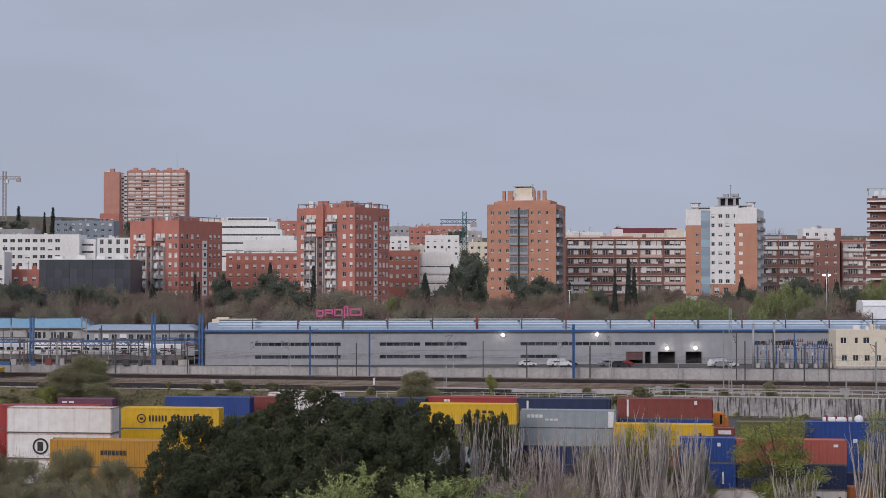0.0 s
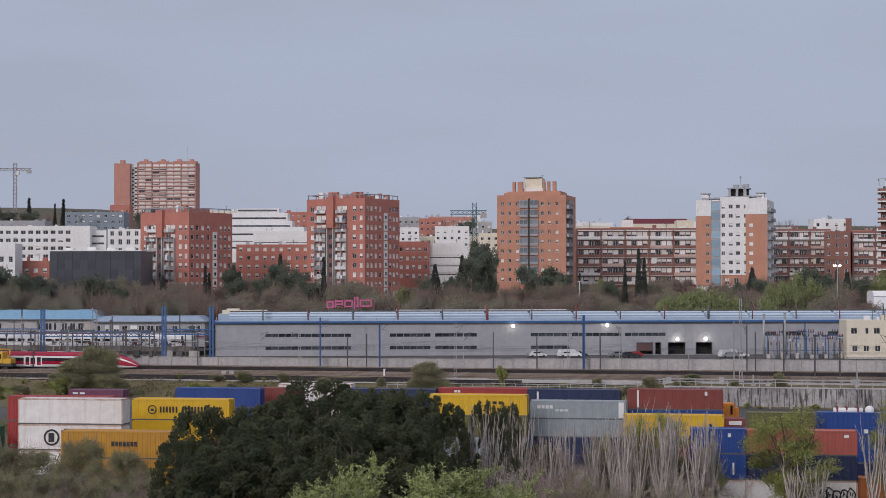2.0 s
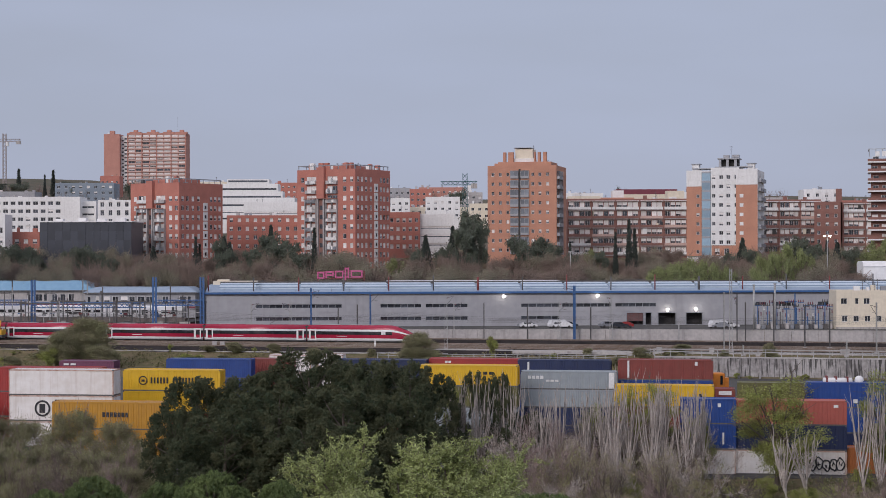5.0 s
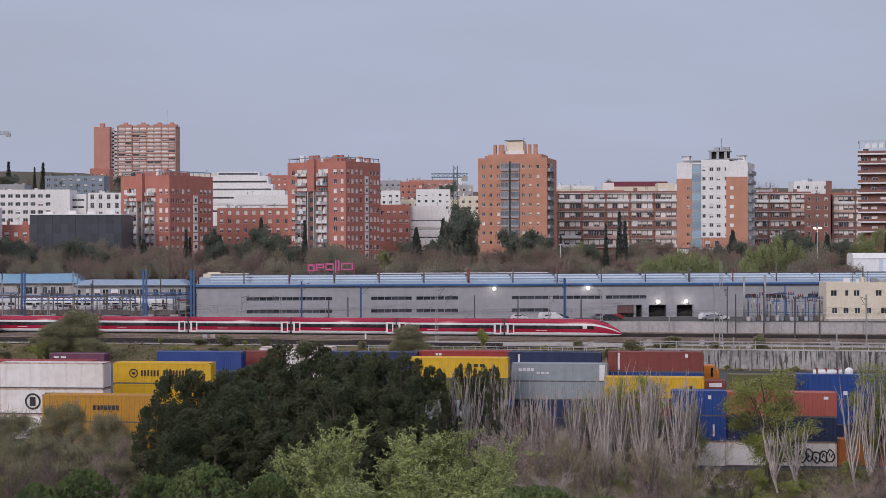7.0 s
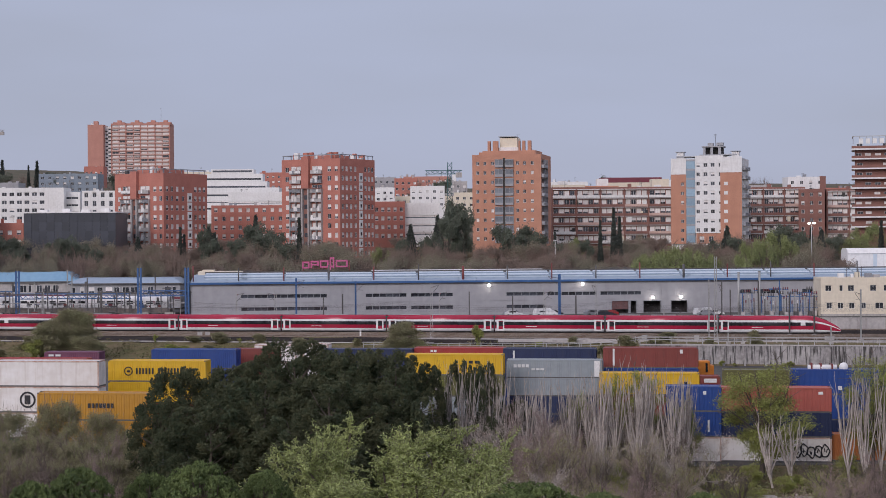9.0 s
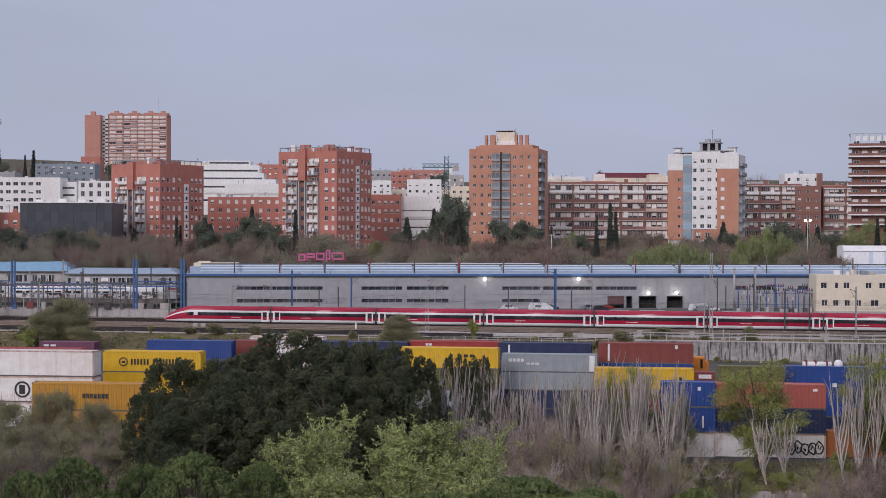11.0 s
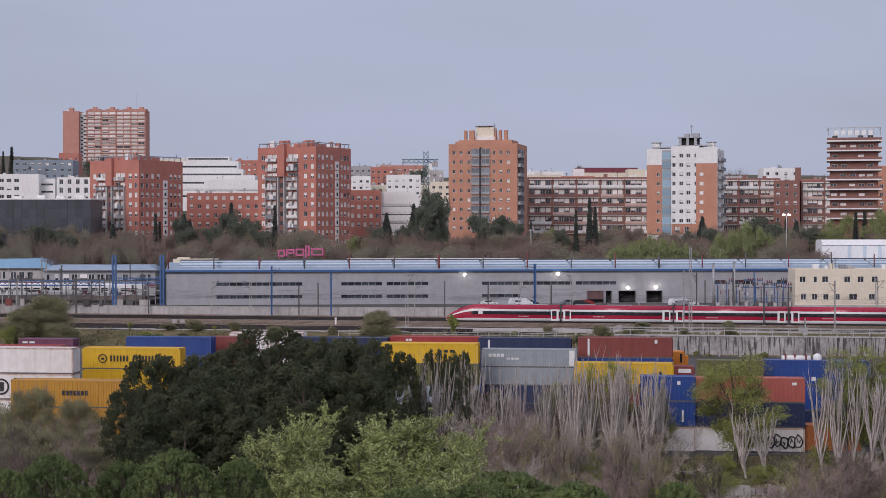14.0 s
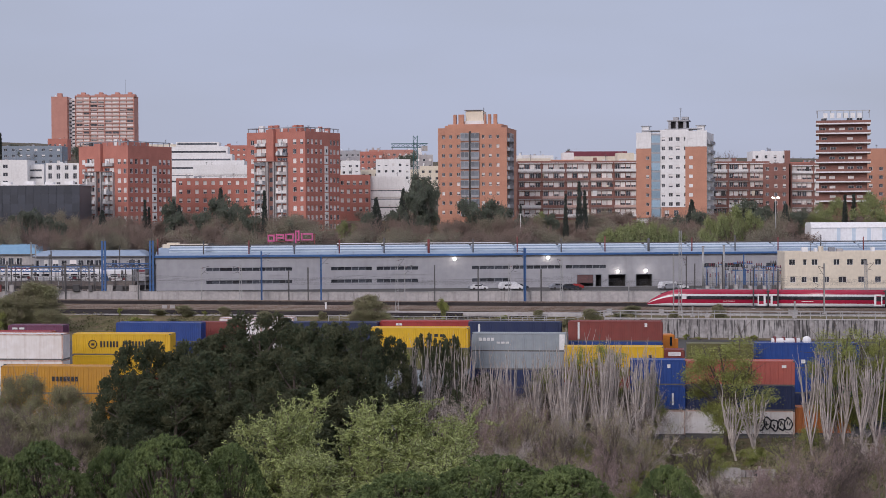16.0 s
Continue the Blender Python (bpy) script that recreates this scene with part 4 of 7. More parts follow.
# distant roofs on the hill
r = random.Random(77)
far_mats = (M_greyrender, M_white, M_cream, M_brick_pink, M_brick_red, M_conc_pale)
for bearing, wd, top, D, mi in ((-29.40, 12, 52.40, 900, 0), (-17.60, 12, 51.13, 880, 4), (-13.20, 24, 52.70, 900, 3), (-25.07, 9, 44.17, 800, 1), (-8.43, 16, 44.41, 790, 1), (4.53, 15, 48.42, 850, 5), (11.65, 9, 40.50, 760, 2), (-28.43, 46, 40.36, 820, 2), (-99.33, 16, 59.17, 1000, 4), (64.80, 20, 49.40, 900, 1), (166.80, 16, 47.00, 900, 5), (131.73, 14, 51.58, 950, 1), (-151.33, 26, 59.83, 1000, 2), (185.60, 30, 42.57, 800, 4), (219.87, 40, 43.32, 850, 2)):
    hh = 14.0
    house("hill_house", "distant flat-roofed house on the hillside", bearing, D, top - hh, 0, wd, 12, hh, far_mats[mi], grid(0.8, wd - 0.8, max(2, int(wd / 3)), 5.2, 3.0, 3, 1.3, 1.2), rng=int(bearing) % 97, roof=M_tile if mi in (3, 4) else M_gravelroof, parapet=0.4, foot=20)


def tower_crane(x, y, z, top, jib_l, jib_r, material, label):
    """Lattice mast, jib and counter-jib."""
    t = thing("tower_crane", label, "crane", pose(x, y, z))
    h = top - z

    def lattice(p, q, wd, step, r):
        bm = bmesh.new()
        p, q = Vector(p), Vector(q)
        d = (q - p)
        n = max(2, int(d.length / step))
        a = Vector((1, 0, 0)) if abs(d.normalized().z) > 0.5 else Vector((0, 0, 1))
        b = Vector((0, 1, 0))
        cs = [(a * i + b * j) * wd / 2 for i, j in ((-1, -1), (1, -1), (1, 1), (-1, 1))]
        for c in cs:
            tube(bm, p + c, q + c, r, n=4)
        for k in range(n):
            for i in range(4):
                tube(bm, p + d * (k / n) + cs[i], p + d * ((k + 1) / n) + cs[(i + 1) % 4], r * 0.7, n=3)
        return bm

    part("mast", lattice((0, 0, -20), (0, 0, h + 3), 1.8, 2.2, 0.16), material, t)
    part("jib", lattice((-jib_l, 0, h - 1), (0, 0, h - 1), 1.5, 2.0, 0.14), material, t)
    part("counter_jib", lattice((0, 0, h - 1), (jib_r, 0, h - 1), 1.5, 2.0, 0.16), material, t)
    part("counterweight", boxes((jib_r - 2.5, jib_r, -0.9, 0.9, h - 3.2, h - 1.2)), M_conc, t)
    part("cab", boxes((0.9, 2.4, -1, 1, h - 4.2, h - 2)), M_white, t)


tower_crane(8.87, 700, 34.33, 48.80, 10.0, 5.0, mat("crane_green", (0.04, 0.13, 0.13), None, 1), "green lattice tower crane above the roofs")
tower_crane(-259.00, 1000, 58.17, 85.83, 16.0, 9.5, mat("crane_grey", (0.35, 0.3, 0.28), None, 1), "distant grey tower crane on the hill")


# ---------------------------------------------------------------- the rail depot
SHED_W = {}


def shed_window(w, h):
    """Dark steel-framed pane."""
    key = (round(w, 2), round(h, 2))
    if key not in SHED_W:
        bm = bmesh.new()
        facade(bm, w, h, [(0.05, w - 0.05, 0.06, h - 0.06)], 0.05, 0, 1)
        SHED_W[key] = mesh_of("window", bm, M_alu, M_pane)
    return SHED_W[key]


def depot_shed():
    x0, y0 = -58.24, 414.0
    z0, eave = 1.9, 10.05
    w, d = 202.0, 46.0
    yaw = 3.5
    ridge = eave + 1.6
    t = thing("depot_shed", "long grey clad rail depot with a pale blue metal roof", "shed", pose(x0, y0, z0, 0, 0, yaw))
    h = eave - z0
    k = 0.138
    # window bands
    ops = []
    for a, b in ((450, 600), (668, 740), (748, 822), (917, 985), (990, 1078), (1085, 1158)):
        x, xx = (a - 362) * k * 1.012, (b - 362) * k * 1.012
        ops.append((x, xx, h - 3.5, h - 2.6))
        if b < 1000:
            ops.append((x, xx, h - 6.6, h - 5.7))
    for a, b in ((78.0, 80.7), (82.0, 87.6), (93.7, 96.4)):
        ops.append((a - x0, b - x0, h - 3.5, h - 2.4))
    for a, b in ((45.6, 49.7), (50.3, 51.7), (53.5, 57.8), (60.5, 64.5)):
        ops.append((a - x0, b - x0, 0.15, 3.1))
    bm = bmesh.new()
    facade(bm, w, h, ops, reveal=0.3)
    wall = part("wall", bm, M_shed, t)
    r = random.Random(9)
    for a, b, c, e in ops[:-4]:
        n = max(2, int((b - a) / 1.6))
        for i in range(n):
            part("window", shed_window((b - a) / n, e - c), None, wall).location = (a + i * (b - a) / n, 0.2, c)
    for a, b, c, e in ops[-4:]:
        part("doorway", boxes((a, b, 0.28, 4.5, c - 0.15, c, 1), (a, b, 4.4, 4.6, c, e), (a - 0.1, a, 0.3, 4.5, c, e), (b, b + 0.1, 0.3, 4.5, c, e), (a, b, 0.3, 4.5, e, e + 0.1)), [M_dark, M_asphalt], t, "dark open doorway")
        part("door_surround", boxes((a - 0.2, a, -0.08, 0.28, c, e + 0.15), (b, b + 0.2, -0.08, 0.28, c, e + 0.15), (a, b, -0.08, 0.28, e, e + 0.15)), M_alu, wall)
    a, b, c, e = ops[-4]
    slat = mesh_of("slat", boxes((0, b - a, 0.1, 0.2, 0.01, 0.24)), mat("brown_shutter", (0.16, 0.075, 0.07), (0.11, 0.06, 0.06), 1.2, 0.7))
    for i in range(8):
        part("slat", slat, None, wall, "brown roller shutter slat").location = (a, 0, c + 0.95 + i * 0.25)
    # cladding seams
    n = 33
    seam = mesh_of("seam", boxes((-0.05, 0.05, -0.05, 0.0, 0, h)), M_shed)
    for i in range(1, n):
        x = i * w / n
        if not any(a - 0.2 < x < b + 0.2 for a, b, _, _ in ops):
            part("seam", seam, None, wall).location = (x, 0, 0)
    part("girt", boxes((0, 33, -0.06, 0, h - 4.6, h - 4.5), (34, 106, -0.06, 0, h - 4.6, h - 4.5)), M_shed, wall)
    part("end_wall", boxes((0, 0.3, 0.02, d, 0, h), (w - 0.3, w, 0.02, d, 0, h), (0.3, w - 0.3, d - 0.3, d, 0, h)), M_shed, t)
    # roof: low front slope in sheets with skylight rows, blue eaves gutter
    ns = 46
    sheet_w = w / ns
    bm = bmesh.new()
    loft(bm, [[(x, y, z) for y, z in ((0, 0), (0, 0.12), (9.0, 1.72), (9.0, 1.6))] for x in (0.04, sheet_w - 0.02)], smooth=False)
    sheet = mesh_of("roof_sheet", bm, M_shedroof)
    bay = 11.05
    bm = bmesh.new()
    loft(bm, [[(x, y, z) for y, z in ((3.6, 0.75), (3.6, 1.25), (8.6, 2.2), (8.6, 1.7))] for x in (0.35, bay - 0.35)], smooth=False)
    sky = mesh_of("skylight", bm, M_skylight)
    bm = bmesh.new()
    for y, z in ((3.55, 1.05), (5.9, 1.66)):
        loft(bm, [[(x, y + p, z + q) for p, q in ((0, 0), (0, 0.26), (0.3, 0.3), (0.3, 0.04))] for x in (0.3, bay - 0.3)], smooth=False)
    bar = mesh_of("skylight_bar", bm, M_shedroof)
    for i in range(ns):
        part("roof_sheet", sheet, None, t).location = (i * sheet_w, 0, h + 0.35)
    for i in range(18):
        if 0.6 + (i + 1) * bay < w:
            light = part("skylight", sky, None, t, "pale translucent roof strip")
            light.location = (0.6 + i * bay + (2.2 if i == 0 else 0), 0, h + 0.35)
            part("glazing_bar", bar, None, light)
    part("roof", boxes((0.0, w, 9.0, d, h + 1.7, h + 2.0)), M_shedroof, t)
    part("ridge_trim", boxes((0.0, w, d - 0.4, d, h + 2.0, h + 2.5)), M_darksteel, t)
    # added dark strip, stands in for the dark foot of the trees behind
    part("ridge_rail", boxes((3, w, 9.0, 9.15, h + 2.2, h + 2.85)), M_darksteel, t)
    part("eaves_gutter", boxes((-0.4, w, -0.6, 0.0, h - 0.05, h + 0.42)), M_blue, t, "blue eaves gutter")
    # dark strip that paints the shade under the gutter
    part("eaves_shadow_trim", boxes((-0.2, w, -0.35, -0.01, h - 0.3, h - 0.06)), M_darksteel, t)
    for i in range(17):
        x = 0.6 + i * 11.05
        red = i % 5 in (0, 3)
        bm = tubes(((x, 1.2, h + 0.4), (x, 1.2, h + (4.5 if red else 4.0)), 0.3 if i in (6, 11) else 0.16), n=8)
        part("roof_post", bm, M_redpost if i % 2 == 0 else M_darksteel, t, "rusty red roof post")
    part("roof_plant", boxes((1, 12, 11, 18, h + 1.7, h + 2.9), (2, 5, 12, 16, h + 2.9, h + 3.3)), M_cream, t)
    part("roof_plant", boxes((45, 90, 18, 30, h + 2.0, h + 2.6)), M_white, t)
    return t


depot_shed()


def flood_light(x, y, z, name="flood_light"):
    t = thing(name, "lit white floodlight on the depot wall", "lamp", pose(x, y, z), "floodlights")
    part("bracket", tubes(((0, 0.6, 0.1), (0, 0.1, 0.1), 0.04), n=5), M_darksteel, t)
    bm = bmesh.new()
    bmesh.ops.create_uvsphere(bm, u_segments=12, v_segments=8, radius=0.38)
    part("bulb", bm, M_lampglow, t)


for a, b, dd in ((890, 593, 417.5), (1056, 592, 419)):
    flood_light((a - 784) / 3000 * dd, dd - 0.4, 21.5 - (b - 505) / 3000 * dd)
for a, b, dd in ((1180, 617, 420.3), (1230, 616, 420.7)):
    flood_light((a - 784) / 3000 * dd, dd - 0.4, 21.5 - (b - 505) / 3000 * dd)


def office():
    D = 398.0
    x0, z0 = 92.20, 1.96
    h = 10.75 - z0
    ops = []
    for a, wd in ((1487, 9), (1512, 5), (1527, 9), (1566, 9), (1590, 9), (1615, 9), (1640, 9)):
        ops.append(((a - 1479) * 0.1327, 7.84 - z0, wd * 0.16, 1.4))
    for a, wd in ((1489, 8), (1509, 8), (1529, 8), (1549, 8), (1575, 12), (1610, 9), (1640, 9)):
        ops.append(((a - 1479) * 0.1327, 3.72 - z0, wd * 0.16, 1.4))
    t = house("office_building", "cream two-storey office with small square windows", x0, D, z0, -2, 30.0, 9, h, M_cream, ops, rng=71, blinds=0.0, parapet=0.3, foot=0.5)
    part("base_course", boxes((-0.1, 30, -0.12, 0.0, 0, 0.5)), M_conc, t)


office()


# round-topped white hall behind the shed
def white_hall():
    D = 462
    x0, x1 = 114.44, 134.00 + 26
    zt, zb = 17.34, 3.0
    t = thing("white_hall", "white hall with a rounded metal roof", "building", pose(x0, D, zb))
    h = zt - zb
    bm = bmesh.new()
    prof = [(0, 0), (0, h - 1.4), (0.5, h - 0.5), (1.8, h), (6, h), (7.5, h - 0.6), (8, 0)]
    loft(bm, [[(x, y, z) for y, z in prof] for x in (0, x1 - x0)])
    for f in bm.faces:
        f.smooth = False
    part("shell", bm, M_white, t)
    for i in range(6):
        x = 7 + i * 4.2
        part("light_band", boxes((x, x + 1.0, -0.05, 0.0, 1, h - 1.5)), M_skylight, t)
    part("eaves_trim", boxes((0, x1 - x0, -0.1, 0, h - 1.6, h - 1.45)), M_alu, t)


white_hall()


# pink sign on a frame above the shed: lettering reduced to plain strokes
def pink_sign():
    D = 452
    x0, z0 = -33.75, 12.91
    t = thing("roof_sign", "faded pink sign of rounded strokes on a frame", "sign", pose(x0, D, z0, 0, 0, 0))
    part("frame", tubes(((0.2, 0.3, -9), (0.2, 0.3, 2.2), 0.12), ((12.5, 0.3, -9), (12.5, 0.3, 2.2), 0.12), ((0, 0.3, 0.2), (12.8, 0.3, 0.2), 0.08), ((0, 0.3, 2.0), (12.8, 0.3, 2.0), 0.08)), M_redpost, t)
    for i, (a, b, lo, hi) in enumerate(((0.0, 1.7, 0.1, 2.1), (2.2, 4.2, 0.2, 2.3), (4.7, 6.8, 0.3, 2.4), (7.3, 8.3, -0.3, 3.2), (8.9, 11.9, 0.4, 2.5))):
        q = 0.42
        part("shape", boxes((a, a + q, 0, 0.3, lo, hi - 0.1, 0, 0.1), (b - 0.2, b + 0.25, 0, 0.3, lo + 0.5 * (i % 2), hi - 0.1, 0, 0.1), (a + q, b - 0.2, 0.02, 0.28, hi - 0.55, hi - 0.12), (a + q, b - 0.2, 0.02, 0.28, lo + 0.05 + 0.7 * (i % 2), lo + 0.42 + 0.7 * (i % 2))), M_pink, t)


pink_sign()


# blue portal frames with a lattice beam over the sidings
def portal_frame(x0, x1, y, zb, zt, zbeam, columns):
    t = thing("portal_frame", "blue painted steel portal frame over the sidings", "gantry", pose(x0, y, zb), "blue portals")
    h = zt - zb
    for x in (0, x1 - x0)[:columns]:
        bm = bmesh.new()
        for dx in (-0.36, 0.36):
            box(bm, x + dx - 0.22, x + dx + 0.22, -0.25, 0.25, 0, h)
        for k in range(int(h / 1.2)):
            box(bm, x - 0.4, x + 0.4, -0.1, 0.1, k * 1.2 + 0.4, k * 1.2 + 0.6)
        part("column", bm, M_blue, t)
    bm = bmesh.new()
    zz = zbeam - zb
    n = max(4, int((x1 - x0) / 1.3))
    box(bm, 0, x1 - x0, -0.2, 0.2, zz + 0.5, zz + 0.75)
    box(bm, 0, x1 - x0, -0.2, 0.2, zz - 0.75, zz - 0.5)
    for i in range(n):
        a, b = i * (x1 - x0) / n, (i + 1) * (x1 - x0) / n
        tube(bm, (a, 0, zz - 0.6), (b, 0, zz + 0.6), 0.09, n=4)
        tube(bm, (b, 0, zz - 0.6), (a, 0, zz + 0.6), 0.09, n=4)
    part("beam", bm, M_blue, t)


portal_frame(-70.57, -58.99, 413.5, 1.9, 14.19, 7.99, 2)
portal_frame(-101.78, -72.24 - 1.6, 420, 1.9, 13.52, 7.22, 1)
portal_frame(-128.97, -104.00 - 1.0, 428, 1.9, 13.37, 7.66, 1)


# canopies and low buildings of the sidings
def gable_hall(x0, x1, y, zb, eave, ridge, d, roof, wall, inset, label="pale depot hall with a light blue roof"):
    """Hall under one low roof with sloping ends; a row of dark openings between white posts."""
    t = thing("depot_hall", label, "building", pose(x0, y, zb))
    w = x1 - x0
    h, rr = eave - zb, ridge - zb
    part("wall", boxes((0, w, 0, d, 0, h)), wall, t)
    bm = bmesh.new()
    rows = ((-0.5, -0.6, h - 0.25), (-0.5, -0.6, h), (inset, 2.5, rr), (inset, d - 2.5, rr), (-0.5, d + 0.4, h), (-0.5, d + 0.4, h - 0.25))
    loft(bm, [[(a, yy, zz) for a, yy, zz in rows], [(w - a, yy, zz) for a, yy, zz in rows]], smooth=False)
    part("roof", bm, roof, t)
    part("eaves_trim", boxes((-0.5, w + 0.5, -0.72, -0.6, h - 0.3, h + 0.02)), M_darksteel, t)
    r = random.Random(int(abs(x0)))
    for i in range(int(w / 2.2)):
        if r.random() < 0.8:
            part("window", window_mesh(r.choice((0.9, 1.5, 1.8)), 1.9, r.choice((0, 0, 0, 1))), None, t).location = (0.6 + i * 2.2, -0.07, h - 2.9)
    part("plinth", boxes((0, w, -0.12, 0, h - 4.2, h - 3.7)), M_maroon, t, "dull red band under the windows")
    return t


gable_hall(-152.0, -93.6, 455, 3.0, 10.05, 12.45, 20, M_blueroof, M_conc_pale, 4.5)
gable_hall(-94.4, -65.4, 446, 3.0, 9.65, 10.95, 16, M_shedroof, M_greyrender, 2.0, "grey siding canopy with a pale roof")


def parked_train(s0, off, cars, z=1.96, seed=0):
    t = thing("commuter_train", "parked white commuter train smeared with spray paint", "train", track_pose(s0, off, z))
    r = random.Random(seed)
    for i in range(cars):
        x = i * 20.5
        bm = bmesh.new()
        loft(bm, [[(a, y, zz) for y, zz in ((-1.4, 0.9), (-1.45, 1.6), (-1.45, 2.9), (-1.2, 3.6), (-0.5, 3.9), (0.5, 3.9), (1.2, 3.6), (1.45, 2.9), (1.45, 1.6), (1.4, 0.9))] for a in (x, x + 20.0)], smooth=False)
        body = part("carriage", bm, M_trainwhite, t)
        for k in range(7):
            part("window", boxes((x + 1.2 + k * 2.6, x + 2.9 + k * 2.6, -1.49, -1.44, 2.05, 2.75)), M_trainglass, body)
        part("underframe", boxes((x + 1, x + 19, -1.1, 1.1, 0.3, 0.9)), M_under, body)
        for k in range(26):
            a = x + r.uniform(0.3, 18.5)
            m = r.choice((M_darksteel, M_maroon, M_alu, M_blue, M_darksteel, M_redpost, M_dark))
            zz = r.uniform(1.0, 2.3)
            part("paint_patch", boxes((a, a + r.uniform(0.25, 1.1), -1.475, -1.42, zz, zz + r.uniform(0.25, 0.7))), m, body, "spray-painted patch")
    return t


parked_train(-112, 22.0, 5, z=3.05, seed=4)
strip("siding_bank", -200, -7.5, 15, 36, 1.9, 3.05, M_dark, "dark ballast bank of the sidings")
# heaped ballast in front of the parked train
rng = np.random.default_rng(61)
bm = bmesh.new()
secs = []
for i in range(72):
    s = -150 + i * 2.0
    top = 4.15 + 0.45 * noise.noise((s * 0.13, 2.0, 0.0)) + 0.2 * noise.noise((s * 0.6, 5.0, 0.0))
    secs.append([(s, o, z) for o, z in ((14.6, 1.9), (15.6, 2.9), (16.6, top), (17.6, top + 0.05), (19.0, 3.0), (19.2, 1.9))])
loft(bm, secs, smooth=False)
ob = new("gravel_mound", mesh_of("gravel_mound", bm, mat("heaped_ballast", (0.1, 0.085, 0.075), (0.2, 0.17, 0.15), 1.5, 0.95, bump=0.6, spec=0.1)))
ob.matrix_basis = track_pose(0)
tagged(ob, "long uneven heap of brown-grey ballast by the sidings", "gravel heap")


# clutter of the sidings: cross beams, cable runs and equipment huts under the portals
r = random.Random(19)
for i in range(7):
    bearing = -20 + i * 55
    yy = 414.0 + (i % 3) * 3
    x = (bearing - 784) / 3000 * yy
    t = thing("signal_gantry", "dark steel cross beam on two posts over the sidings", "gantry", pose(x, yy, 1.9), "siding gantries")
    w = r.uniform(6, 10)
    for dx in (0, w):
        part("post", boxes((dx - 0.12, dx + 0.12, -0.12, 0.12, 0, 6.6)), M_darksteel, t)
    part("beam", boxes((-0.3, w + 0.3, -0.15, 0.15, 6.1 - 0.4 * (i % 2), 6.4 - 0.4 * (i % 2))), M_darksteel, t)
    part("lower_beam", boxes((-0.3, w + 0.3, -0.1, 0.1, 3.6, 3.8)), M_galv, t)
for i in range(14):
    bearing = -30 + i * 27 + r.uniform(-6, 6)
    yy = 412.5 + r.uniform(0, 1.5)
    t = thing("equipment_cabinet", "small dark equipment cabinet beside the sidings", "cabinet", pose((bearing - 784) / 3000 * yy, yy, 1.95), "siding cabinets")
    w, h = r.uniform(0.8, 2.6), r.uniform(0.9, 2.2)
    part("body", boxes((0, w, 0, 0.8, 0, h, 0, 0.04)), r.choice((M_darksteel, M_under, M_redpost, M_conc, M_blue)), t)
    part("lid", boxes((-0.05, w + 0.05, -0.05, 0.85, h, h + 0.08)), M_darksteel, t)
for i in range(30):
    bearing = -30 + i * 13 + r.uniform(-5, 5)
    yy = 413.5 + r.uniform(0, 10)
    x = (bearing - 784) / 3000 * yy
    h = r.uniform(3.0, 9.0)
    t = thing("siding_post", "thin steel post with a signal or bracket by the sidings", "post", pose(x, yy, 1.9), "siding posts")
    part("shaft", boxes((-0.1, 0.1, -0.1, 0.1, 0, h)), r.choice((M_darksteel, M_darksteel, M_galv)), t)
    if i % 2:
        part("bracket", boxes((-1.3, 1.3, -0.06, 0.06, h - 0.7, h - 0.55)), M_darksteel, t)
    else:
        part("signal_head", boxes((-0.25, 0.25, -0.2, 0.15, h - 0.9, h, 0, 0.03)), M_darksteel, t)


# ---------------------------------------------------------------- container terminal
C_TURN = -8.0
